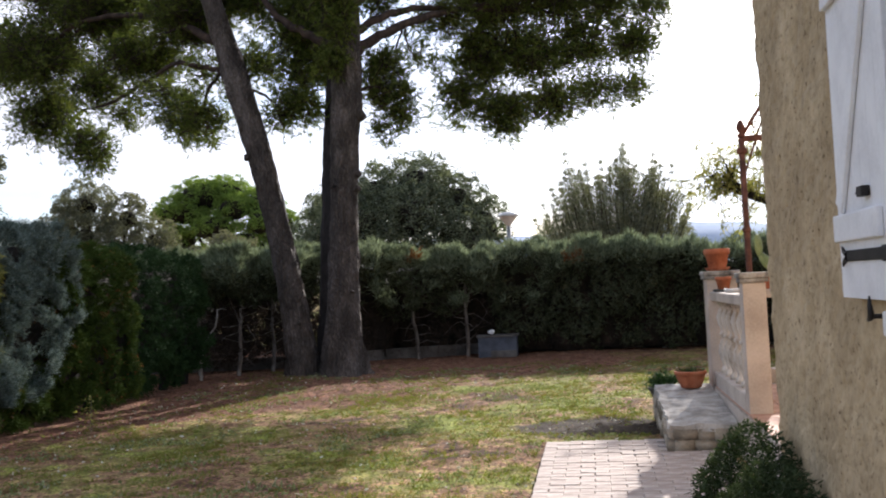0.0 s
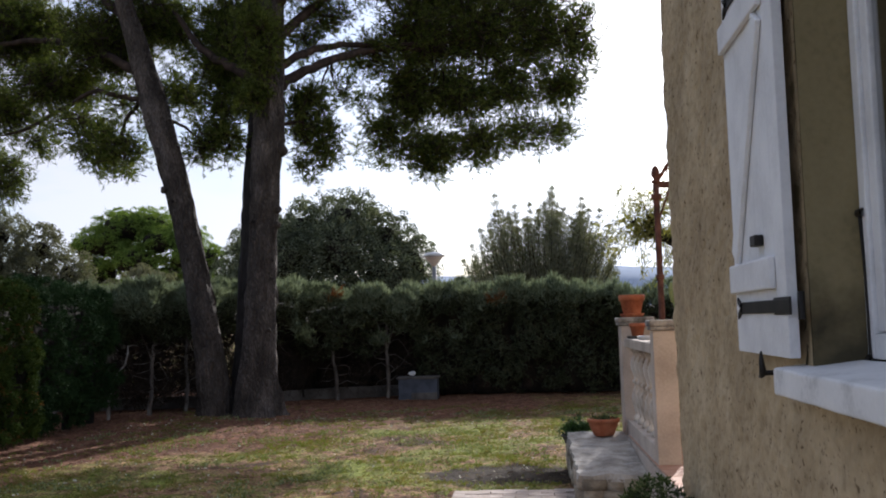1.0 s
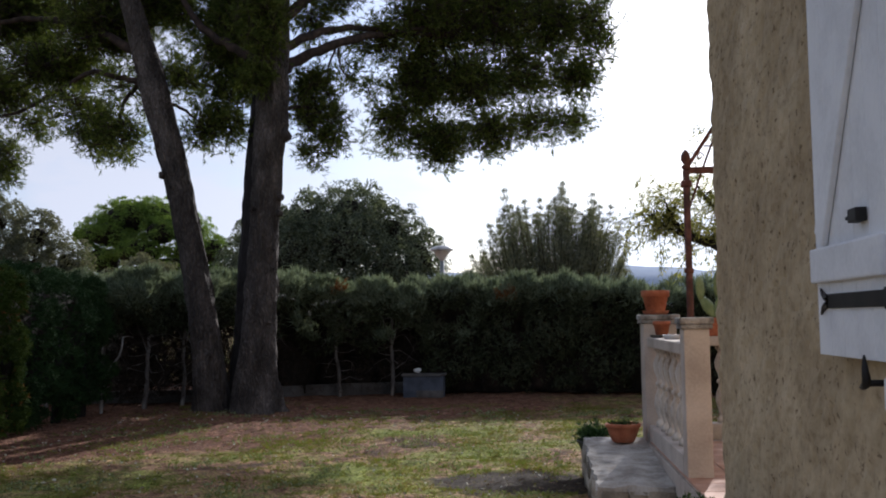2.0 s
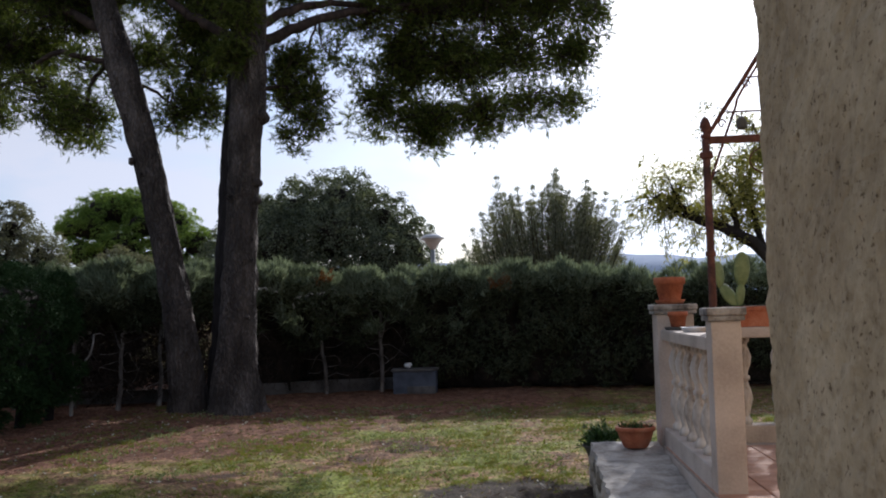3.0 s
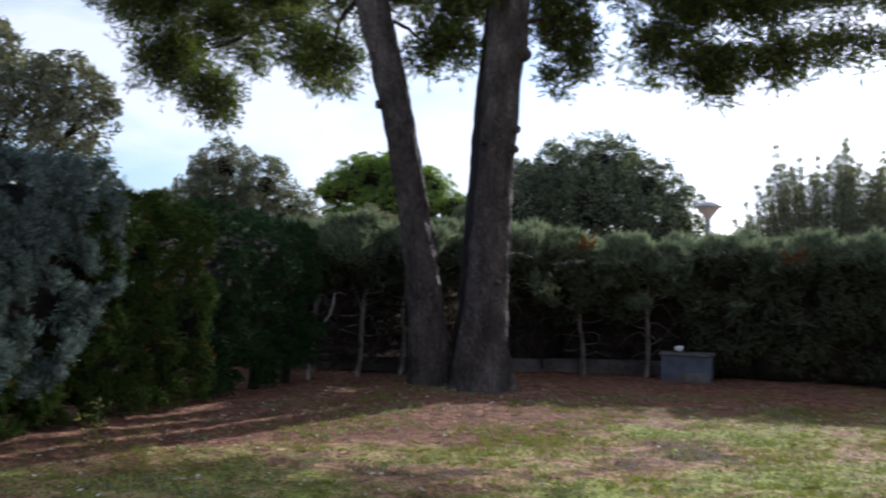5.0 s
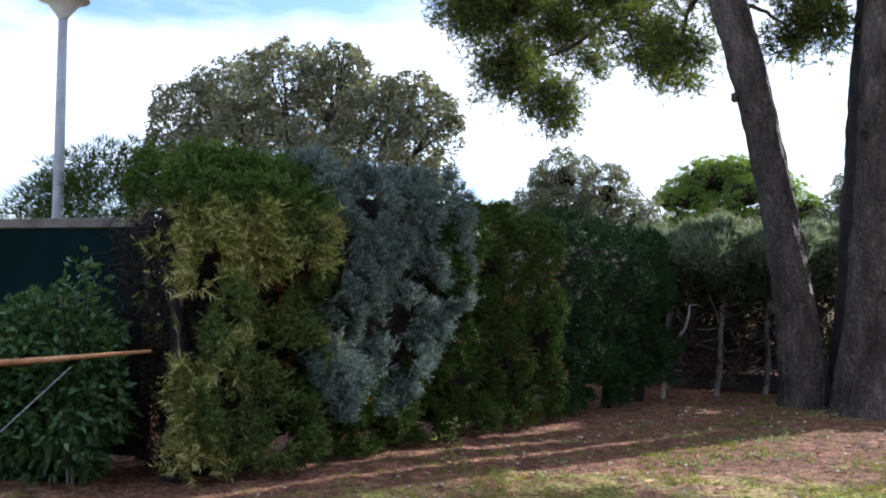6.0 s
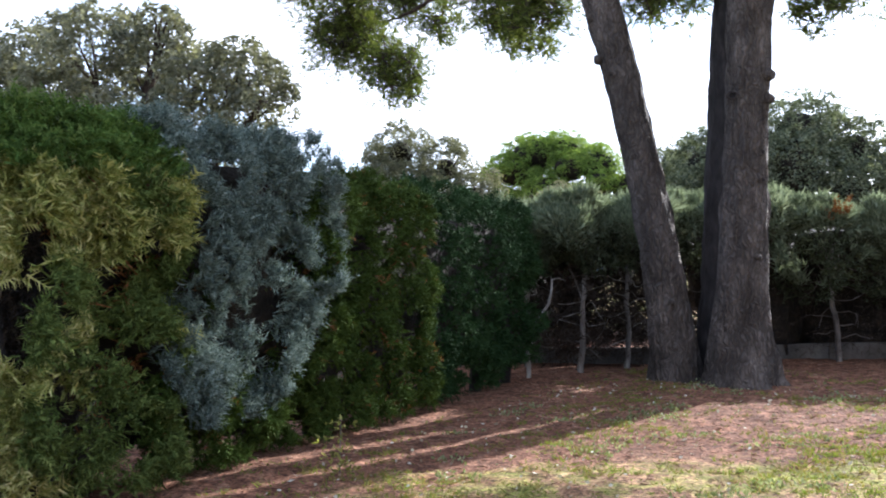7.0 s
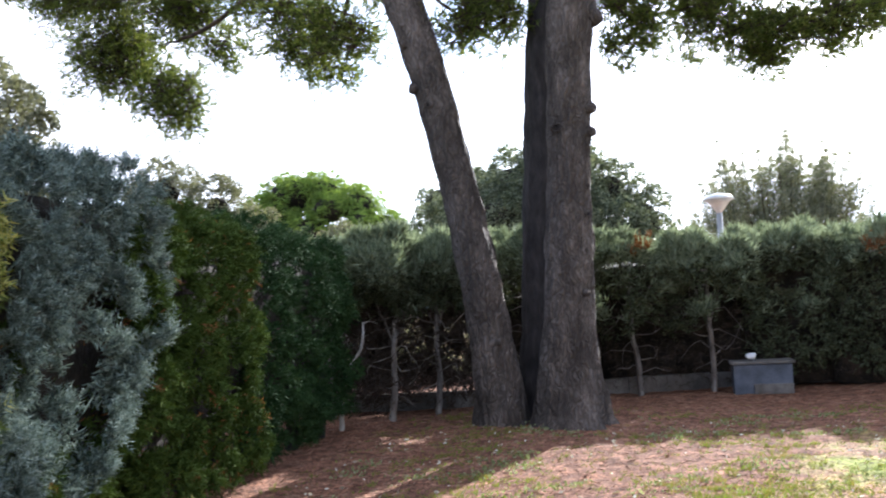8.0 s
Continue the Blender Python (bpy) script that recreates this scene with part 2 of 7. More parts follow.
M_TERRA = surface("terracotta", [(0.25, (0.20, 0.06, 0.03)), (0.5, (0.38, 0.125, 0.06)), (0.75, (0.48, 0.21, 0.12))], 8, 60, 0.85, 0.4, 0.004)
M_DARKPOT = surface("grey_pot", [(0.3, (0.05, 0.05, 0.045)), (0.7, (0.12, 0.115, 0.10))], 8, 60, 0.8, 0.3, 0.004)
M_SOIL = surface("potting_soil", [(0.3, (0.03, 0.02, 0.013)), (0.7, (0.12, 0.085, 0.055))], 20, 90, 1.0, 0.8, 0.01)


def bark_material(name, dark, mid, pale):
    """Furrowed bark: long plates parted by dark cracks, blotched at a larger scale."""
    m = surface(name, [(0.25, dark), (0.5, mid), (0.78, pale)], 4, 38, 0.95, 0.6, 0.02, stretch=(1, 1, 0.5))
    n, l = m.node_tree.nodes, m.node_tree.links
    b = n["Principled BSDF"]
    tc, mp, vo, wob = n.new("ShaderNodeTexCoord"), n.new("ShaderNodeMapping"), n.new("ShaderNodeTexVoronoi"), n.new("ShaderNodeTexNoise")
    wob.inputs["Scale"].default_value, wob.inputs["Detail"].default_value = 5, 4
    l.new(tc.outputs["Object"], wob.inputs["Vector"])
    add = n.new("ShaderNodeMixRGB")
    add.blend_type, add.inputs[0].default_value = "ADD", 0.18
    l.new(tc.outputs["Object"], add.inputs[1])
    l.new(wob.outputs["Color"], add.inputs[2])
    mp.inputs["Scale"].default_value = (1, 1, 0.2)
    l.new(add.outputs[0], mp.inputs[0])
    vo.feature = "DISTANCE_TO_EDGE"
    vo.inputs["Scale"].default_value = 24
    l.new(mp.outputs[0], vo.inputs["Vector"])
    cr = ramp_node(n, [(0.0, (0.58, 0.56, 0.55)), (0.14, (0.95, 0.95, 0.95)), (0.4, (1.1, 1.1, 1.1))])
    l.new(vo.outputs["Distance"], cr.inputs[0])
    mul = n.new("ShaderNodeMixRGB")
    mul.blend_type, mul.inputs[0].default_value = "MULTIPLY", 1.0
    l.new(b.inputs["Base Color"].links[0].from_socket, mul.inputs[1])
    l.new(cr.outputs[0], mul.inputs[2])
    l.new(mul.outputs[0], b.inputs["Base Color"])
    bp = n.new("ShaderNodeBump")
    bp.inputs["Strength"].default_value, bp.inputs["Distance"].default_value = 1.0, 0.06
    l.new(vo.outputs["Distance"], bp.inputs["Height"])
    l.new(b.inputs["Normal"].links[0].from_socket, bp.inputs["Normal"])
    l.new(bp.outputs[0], b.inputs["Normal"])
    return m


M_BARK = bark_material("pine_bark", (0.034, 0.028, 0.024), (0.08, 0.067, 0.058), (0.175, 0.148, 0.13))
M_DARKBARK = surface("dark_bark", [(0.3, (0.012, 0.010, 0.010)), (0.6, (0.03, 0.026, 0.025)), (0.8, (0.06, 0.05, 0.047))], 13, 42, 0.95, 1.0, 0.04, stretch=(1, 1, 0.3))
M_BRANCH = surface("pine_branch", [(0.3, (0.02, 0.014, 0.011)), (0.55, (0.05, 0.034, 0.026)), (0.8, (0.095, 0.064, 0.046))], 7, 50, 0.95, 0.8, 0.02)
M_WOOD = surface("grey_stem", [(0.3, (0.055, 0.046, 0.04)), (0.55, (0.155, 0.135, 0.118)), (0.8, (0.34, 0.31, 0.275))], 8, 50, 0.95, 0.8, 0.01, stretch=(1, 1, 0.3))
M_PALEWOOD = surface("pale_dead_wood", [(0.3, (0.16, 0.14, 0.12)), (0.55, (0.32, 0.30, 0.27)), (0.8, (0.48, 0.46, 0.43))], 8, 50, 0.95, 0.8, 0.01, stretch=(1, 1, 0.3))
# near-black colour of solid cores that stand in for shade inside the foliage
M_INNER_SHADE = surface("inner_shade", [(0.3, (0.006, 0.005, 0.004)), (0.6, (0.022, 0.017, 0.012)), (0.8, (0.06, 0.042, 0.03))], 5, 30, 1.0, 1.0, 0.05)
M_PLANK = surface("orange_plank", [(0.3, (0.30, 0.13, 0.05)), (0.6, (0.5, 0.26, 0.12)), (0.8, (0.62, 0.4, 0.23))], 6, 40, 0.8, 0.4, 0.004)
M_BALUSTER = surface("stained_baluster", [(0.27, (0.16, 0.12, 0.085)), (0.42, (0.42, 0.365, 0.30)), (0.6, (0.60, 0.55, 0.48)), (0.8, (0.68, 0.64, 0.58))], 7, 60, 0.9, 0.5, 0.006, stretch=(1, 1, 0.3), per_object=0.1)
M_CAP = surface("weathered_cap", [(0.28, (0.07, 0.065, 0.058)), (0.45, (0.2, 0.185, 0.165)), (0.6, (0.34, 0.32, 0.285)), (0.8, (0.46, 0.43, 0.38))], 9, 60, 0.95, 0.6, 0.006)
M_GREENPANEL = surface("green_screen", [(0.3, (0.003, 0.010, 0.010)), (0.6, (0.006, 0.018, 0.018)), (0.8, (0.010, 0.026, 0.025))], 2, 80, 0.95, 0.3, 0.004, spec=0.04)
M_RAIL = surface("weathered_rail", [(0.3, (0.1, 0.085, 0.07)), (0.6, (0.2, 0.175, 0.15)), (0.8, (0.28, 0.25, 0.22))], 7, 60, 0.9, 0.5, 0.005)
M_LOWWALL = surface("concrete_wall", [(0.3, (0.06, 0.055, 0.05)), (0.6, (0.13, 0.12, 0.11)), (0.8, (0.2, 0.19, 0.175))], 3, 40, 0.95, 0.5, 0.01)
M_BOX = surface("grey_blue_board", [(0.3, (0.045, 0.052, 0.066)), (0.6, (0.085, 0.097, 0.123)), (0.8, (0.12, 0.135, 0.165))], 5, 50, 0.8, 0.3, 0.004)
M_BOXLID = surface("grey_lid", [(0.3, (0.06, 0.055, 0.05)), (0.7, (0.15, 0.14, 0.13))], 6, 50, 0.9, 0.4, 0.004)
M_POLE = surface("galvanised_pole", [(0.3, (0.3, 0.32, 0.34)), (0.7, (0.42, 0.44, 0.46))], 5, 60, 0.6, 0.1, 0.002, 0.1)
M_HAZY_HILL = surface("hazy_hill", [(0.3, (0.16, 0.22, 0.32)), (0.5, (0.20, 0.265, 0.37)), (0.7, (0.25, 0.31, 0.41))], 0.004, 0.03, 1.0, 0.0, 0.01)
M_DARKROOM = surface("room_plaster", [(0.3, (0.3, 0.29, 0.27)), (0.7, (0.42, 0.4, 0.38))], 3, 40, 0.9, 0.1, 0.003)
M_ROOF = surface("roof_tile", [(0.3, (0.28, 0.13, 0.08)), (0.7, (0.46, 0.25, 0.16))], 3, 30, 0.9, 0.5, 0.02)

F_PINE = foliage("pine_needles", [(0.2, (0.036, 0.056, 0.015)), (0.5, (0.10, 0.132, 0.036)), (0.8, (0.22, 0.25, 0.075))], 1.2, 0.45, 0.48)
F_YELLOW = foliage("yellow_cypress", [(0.2, (0.085, 0.105, 0.026)), (0.42, (0.22, 0.245, 0.066)), (0.6, (0.41, 0.40, 0.145)), (0.8, (0.66, 0.60, 0.31))], 2.6, 0.6, 0.2)
F_DULL = foliage("dull_cypress", [(0.2, (0.04, 0.06, 0.016)), (0.5, (0.10, 0.14, 0.038)), (0.75, (0.19, 0.225, 0.065)), (0.92, (0.27, 0.22, 0.09))], 2.4, 0.55, 0.12)
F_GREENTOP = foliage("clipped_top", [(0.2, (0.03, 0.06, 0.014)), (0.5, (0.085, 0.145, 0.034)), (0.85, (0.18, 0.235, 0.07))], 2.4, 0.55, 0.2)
F_PALELEAF = foliage("pale_dead_leaf", [(0.2, (0.26, 0.2, 0.13)), (0.5, (0.42, 0.38, 0.29)), (0.85, (0.62, 0.6, 0.52))], 0.8, 0.3, 0.1)
F_BLUE = foliage("blue_cypress", [(0.25, (0.05, 0.072, 0.062)), (0.5, (0.132, 0.174, 0.153)), (0.8, (0.26, 0.315, 0.278))], 3.0, 0.45, 0.15, glow=(1, 1, 0.9))
F_GREEN = foliage("green_cypress", [(0.2, (0.022, 0.036, 0.009)), (0.5, (0.050, 0.080, 0.017)), (0.72, (0.084, 0.122, 0.028)), (0.92, (0.125, 0.12, 0.036))], 2.6, 0.72, 0.06)
F_DEEP = foliage("deep_green_cypress", [(0.2, (0.013, 0.029, 0.012)), (0.5, (0.029, 0.058, 0.021)), (0.8, (0.054, 0.096, 0.035))], 2.6, 0.72, 0.0)
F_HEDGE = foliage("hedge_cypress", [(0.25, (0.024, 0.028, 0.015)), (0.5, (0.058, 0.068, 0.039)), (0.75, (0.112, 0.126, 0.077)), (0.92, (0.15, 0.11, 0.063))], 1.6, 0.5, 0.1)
# paler copy of the hedge leaf: sunlight on the top is in its colour
F_LIT_TOP = foliage("sunlit_hedge_top", [(0.2, (0.09, 0.112, 0.068)), (0.5, (0.19, 0.23, 0.15)), (0.85, (0.33, 0.38, 0.27))], 1.2, 0.5, 0.3, glow=(1.0, 1.0, 0.75))
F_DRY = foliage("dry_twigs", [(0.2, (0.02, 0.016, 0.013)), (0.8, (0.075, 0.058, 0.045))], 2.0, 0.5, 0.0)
F_BROWN = foliage("dead_sprays", [(0.2, (0.10, 0.045, 0.02)), (0.8, (0.26, 0.12, 0.05))], 2.0, 0.5, 0.2)
F_OAK = foliage("holm_oak_leaves", [(0.2, (0.055, 0.07, 0.047)), (0.5, (0.145, 0.168, 0.12)), (0.85, (0.30, 0.33, 0.25))], 0.7, 0.35, 0.3)
F_GREYOAK = foliage("grey_oak_leaves", [(0.2, (0.10, 0.104, 0.076)), (0.5, (0.19, 0.195, 0.145)), (0.85, (0.31, 0.31, 0.235))], 0.8, 0.5, 0.25)
F_SILVER = foliage("silver_leaves", [(0.2, (0.10, 0.105, 0.07)), (0.5, (0.20, 0.21, 0.15)), (0.85, (0.34, 0.35, 0.27))], 0.8, 0.4, 0.35)
F_UMBRELLA = foliage("umbrella_pine", [(0.2, (0.07, 0.115, 0.026)), (0.5, (0.18, 0.27, 0.065)), (0.85, (0.34, 0.44, 0.13))], 0.5, 0.5, 0.36)
F_ALMOND = foliage("almond_leaves", [(0.2, (0.14, 0.15, 0.045)), (0.5, (0.29, 0.295, 0.10)), (0.85, (0.48, 0.45, 0.19))], 1.5, 0.35, 0.55)
F_LAUREL = foliage("laurel_leaves", [(0.2, (0.025, 0.058, 0.02)), (0.5, (0.055, 0.115, 0.036)), (0.85, (0.12, 0.21, 0.07))], 2.0, 0.35, 0.25, 0.35)
F_SHRUB = foliage("dark_shrub", [(0.2, (0.022, 0.035, 0.016)), (0.5, (0.05, 0.075, 0.035)), (0.85, (0.11, 0.135, 0.075))], 4.0, 0.4, 0.2)
F_GRASS = foliage("grass_blades", [(0.2, (0.28, 0.19, 0.09)), (0.36, (0.225, 0.195, 0.066)), (0.5, (0.155, 0.182, 0.043)), (0.7, (0.17, 0.232, 0.047)), (0.9, (0.42, 0.37, 0.17))], 1.0, 0.55, 0.4)
F_CLOVER = foliage("clover_leaves", [(0.2, (0.14, 0.17, 0.075)), (0.5, (0.23, 0.27, 0.14)), (0.85, (0.38, 0.40, 0.27))], 1.2, 0.4, 0.35)
F_NEEDLE = foliage("fallen_needles", [(0.2, (0.10, 0.055, 0.034)), (0.5, (0.22, 0.13, 0.085)), (0.85, (0.38, 0.25, 0.175))], 1.2, 0.3, 0.0)
F_CACTUS = surface("cactus_skin", [(0.3, (0.10, 0.14, 0.05)), (0.6, (0.19, 0.24, 0.10)), (0.8, (0.28, 0.33, 0.16))], 8, 60, 0.6, 0.4, 0.006)

M_GLASS = bpy.data.materials.new("window_glass")
M_GLASS.use_nodes = True
_g = M_GLASS.node_tree.nodes["Principled BSDF"]
_g.inputs["Transmission Weight"].default_value, _g.inputs["Roughness"].default_value, _g.inputs["IOR"].default_value = 1.0, 0.02, 1.45

# ---- building blocks ----
rng = np.random.default_rng(7)


def thing(name, place, label, category, group="", kind=""):
    e = new(name)
    e.empty_display_size = 0.1
    e.location = place
    return tagged(e, label, category, group, kind)


def part(name, data, material, parent=None, label="", smooth=False, kind=""):
    """Links a bmesh or a mesh as one object; its coordinates are the world's, or its parent's own where it has one."""
    if isinstance(data, bmesh.types.BMesh):
        me = bpy.data.meshes.new(name)
        data.to_mesh(me)
        data.free()
    else:
        me = data
    if not me.materials:
        me.materials.append(material)
    if smooth:
        me.polygons.foreach_set("use_smooth", np.ones(len(me.polygons), bool))
    ob = new(name, me)
    ob.parent = parent
    if label:
        ob["label"] = label
    if kind:
        ob["kind"] = kind
    return ob


def mesh_of(verts, loops, starts, totals, name="mesh"):
    me = bpy.data.meshes.new(name)
    me.vertices.add(len(verts))
    me.vertices.foreach_set("co", np.asarray(verts, np.float32).ravel())
    me.loops.add(len(loops))
    me.loops.foreach_set("vertex_index", np.asarray(loops, np.int32))
    me.polygons.add(len(starts))
    me.polygons.foreach_set("loop_start", np.asarray(starts, np.int32))
    me.polygons.foreach_set("loop_total", np.asarray(totals, np.int32))
    me.update(calc_edges=True)
    return me


def unit(v):
    return v / np.maximum(np.linalg.norm(v, axis=-1, keepdims=True), 1e-9)


def blades(base, way, length, width, sag=0.0, tri=False, side=None):
    """Many leaves, each a kite (or a triangle) from its base along its way."""
    n = len(base)
    way = unit(way)
    length, width = np.broadcast_to(length, n)[:, None], np.broadcast_to(width, n)[:, None]
    if side is None:
        side = rng.normal(size=(n, 3))
    side = unit(np.cross(way, side)) * width / 2
    tip = base + way * length
    tip[:, 2] -= sag * length[:, 0]
    if tri:
        v = np.stack([base - side, base + side, tip], 1).reshape(-1, 3)
        k = 3
    else:
        mid = base + way * length * 0.45
        mid[:, 2] -= sag * 0.2 * length[:, 0]
        v = np.stack([base, mid + side, tip, mid - side], 1).reshape(-1, 3)
        k = 4
    return mesh_of(v, np.arange(k * n), np.arange(n) * k, np.full(n, k))


def sprays(points, out, n, length, width, spread=0.8, sag=0.1, tri=False, vary=0.35):
    """At each point a tuft of n leaves that fan out round the way out."""
    p = np.repeat(points, n, 0)
    o = np.repeat(unit(out), n, 0)
    way = o + spread * rng.normal(size=o.shape)
    ln = length * (1 + vary * rng.normal(size=len(p))).clip(0.4, 1.9)
    return blades(p, way, ln, width, sag, tri)


def fronds(points, out, size, leaf_w, pairs=4, spread=0.55, sag=0.25, vary=0.3):
    """Flat fern-like sprays: an axis with small side leaves in one plane."""
    n = len(points)
    ax = unit(unit(out) + spread * rng.normal(size=(n, 3)))
    side = unit(np.cross(ax, rng.normal(size=(n, 3))))
    sz = size * (1 + vary * rng.normal(size=n)).clip(0.45, 1.7)
    B, W, L = [points], [ax], [sz]
    for k in range(pairs):
        f = (k + 0.6) / (pairs + 0.3)
        b = points + ax * (sz * f)[:, None]
        b[:, 2] -= sag * sz * f * f * 0.5
        for s in (-1, 1):
            B.append(b)
            W.append(ax * 0.75 + s * side + 0.15 * rng.normal(size=(n, 3)))
            L.append(sz * (0.55 - 0.28 * f))
    return blades(np.concatenate(B), np.concatenate(W), np.concatenate(L), leaf_w, sag * 0.4, tri=True)


def lumped(P, O, n_lumps, size, seed=1, draw=0.8):
    """Draws points towards lumps, so that foliage stands in tufts with dark gaps between; also gives the way out of each lump."""
    r = np.random.default_rng(seed)
    idx = r.choice(len(P), n_lumps, replace=False)
    C = P[idx]
    near = np.empty(len(P), int)
    for a in range(0, len(P), 2000):
        near[a : a + 2000] = ((P[a : a + 2000, None] - C[None]) ** 2).sum(-1).argmin(1)
    d = P - C[near]
    q = C[near] + d * draw
    rad = np.linalg.norm(d, axis=1, keepdims=True)
    q = q + O * (size * (1 - 1.7 * (rad / (1.9 * size)).clip(0, 1) ** 2))
    return q, O * 0.6 + d / size * 0.8


def tubes(lines, sides=6, wobble=0.0):
    """Tapered limbs: each line is a list of (x, y, z, radius)."""
    V, L, S, T = [], [], [], []
    nv = nl = 0
    ang = np.linspace(0, 2 * np.pi, sides, endpoint=False)
    for line in lines:
        a = np.asarray(line, float)
        c, r = a[:, :3], a[:, 3]
        t = unit(np.gradient(c, axis=0))
        ref = np.where(np.abs(t[:, 2:3]) > 0.9, [[1.0, 0, 0]], [[0, 0, 1.0]])
        u = unit(np.cross(t, ref))
        # keep the rings from twisting
        for i in range(1, len(u)):
            u[i] = unit(u[i - 1] - t[i] * (u[i - 1] @ t[i]))
        w = np.cross(t, u)
        rr = r[:, None] * (1 + wobble * rng.normal(size=(len(c), sides)))
        ring = c[:, None] + rr[..., None] * (np.cos(ang)[None, :, None] * u[:, None] + np.sin(ang)[None, :, None] * w[:, None])
        m = len(c)
        V.append(ring.reshape(-1, 3))
        i, j = np.meshgrid(np.arange(m - 1), np.arange(sides), indexing="ij")
        q = np.stack([i * sides + j, i * sides + (j + 1) % sides, (i + 1) * sides + (j + 1) % sides, (i + 1) * sides + j], -1).reshape(-1, 4)
        L.append((q + nv).ravel())
        S.append(nl + 4 * np.arange(len(q)))
        T.append(np.full(len(q), 4))
        nl += 4 * len(q)
        L.append(np.arange((m - 1) * sides, m * sides) + nv)
        S.append([nl])
        T.append([sides])
        nl += sides
        nv += m * sides
    return mesh_of(np.concatenate(V), np.concatenate(L), np.concatenate(S), np.concatenate(T))


def curve_line(points, n=12, rough=0.0):
    """A smooth line through points (x, y, z, r)."""
    p = np.asarray(points, float)
    k = np.arange(len(p))
    s = np.linspace(0, len(p) - 1, n * (len(p) - 1) + 1)
    out = []
    for x in s:
        i = min(int(x), len(p) - 2)
        f = x - i
        a, b = p[i], p[i + 1]
        ta = (p[i + 1] - p[max(i - 1, 0)]) / 2
        tb = (p[min(i + 2, len(p) - 1)] - p[i]) / 2
        out.append((2 * f**3 - 3 * f**2 + 1) * a + (f**3 - 2 * f**2 + f) * ta + (3 * f**2 - 2 * f**3) * b + (f**3 - f**2) * tb)
    out = np.array(out)
    if rough:
        out[1:-1, :3] += rough * rng.normal(size=(len(out) - 2, 3))
    return out


def box(bm, x0, x1, y0, y1, z0, z1, bevel=0.0, seg=2):
    r = bmesh.ops.create_cube(bm, size=1)
    bmesh.ops.scale(bm, vec=(x1 - x0, y1 - y0, z1 - z0), verts=r["verts"])
    bmesh.ops.translate(bm, vec=((x0 + x1) / 2, (y0 + y1) / 2, (z0 + z1) / 2), verts=r["verts"])
    if bevel:
        ed = list({e for v in r["verts"] for e in v.link_edges})
        bmesh.ops.bevel(bm, geom=ed, offset=bevel, segments=seg, affect="EDGES", profile=0.6)
    return bm


def one_box(*a, **k):
    return box(bmesh.new(), *a, **k)


def lathe(profile, seg=24, square=False):
    """A turned solid from (radius, height) pairs."""
    bm = bmesh.new()
    rings = []
    for r, z in profile:
        rings.append([bm.verts.new((r * math.cos(2 * math.pi * i / seg), r * math.sin(2 * math.pi * i / seg), z)) for i in range(seg)])
    for a, b in zip(rings, rings[1:]):
        for i in range(seg):
            bm.faces.new((a[i], a[(i + 1) % seg], b[(i + 1) % seg], b[i]))
    bm.faces.new(rings[0][::-1])
    bm.faces.new(rings[-1])
    return bm


def roughen(bm, amount, scale):
    for v in bm.verts:
        v.co += amount * noise.noise_vector(v.co * scale)
    return bm


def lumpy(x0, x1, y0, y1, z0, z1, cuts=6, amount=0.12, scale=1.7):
    """A rounded, uneven block: a dark core that stands in for a shrub's shaded inside."""
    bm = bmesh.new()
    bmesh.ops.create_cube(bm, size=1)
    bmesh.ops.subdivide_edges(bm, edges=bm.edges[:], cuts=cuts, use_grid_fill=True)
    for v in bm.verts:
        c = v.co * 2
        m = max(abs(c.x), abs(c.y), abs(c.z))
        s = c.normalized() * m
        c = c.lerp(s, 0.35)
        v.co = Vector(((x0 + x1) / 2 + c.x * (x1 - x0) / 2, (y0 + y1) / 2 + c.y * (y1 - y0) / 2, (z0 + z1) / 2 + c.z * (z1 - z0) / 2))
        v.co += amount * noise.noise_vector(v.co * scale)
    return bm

# ---- ground ----


def ground_z(x, y):
    """Height of the lawn: gentle swells, tussocks, and soil lifted by the roots of the pines."""
    d = math.hypot(x + 3.4, (y - 15.2) * 0.9)
    z = 0.025 * noise.noise(Vector((x * 0.7, y * 0.7, 0))) + 0.014 * noise.noise(Vector((x * 2.6, y * 2.6, 3)))
    z += 0.024 * noise.noise(Vector((x * 4.8, y * 4.8, 8))) + 0.012 * noise.noise(Vector((x * 10, y * 10, 5)))
    return z + 0.07 * math.exp(-((d / 1.3) ** 2)) - 0.01


def shaded_soil(x, y):
    """A dark bare patch of earth beside the ledge, its shadow painted in with it."""
    d = ((x - 0.8) / 0.95) ** 2 + ((y - 8.7) / 0.9) ** 2
    return max(0.0, 0.9 - d) + (0.4 * noise.noise(Vector((x * 2.3, y * 2.3, 31))) + 0.3 * noise.noise(Vector((x * 6, y * 6, 7)))) * (d < 1.6)


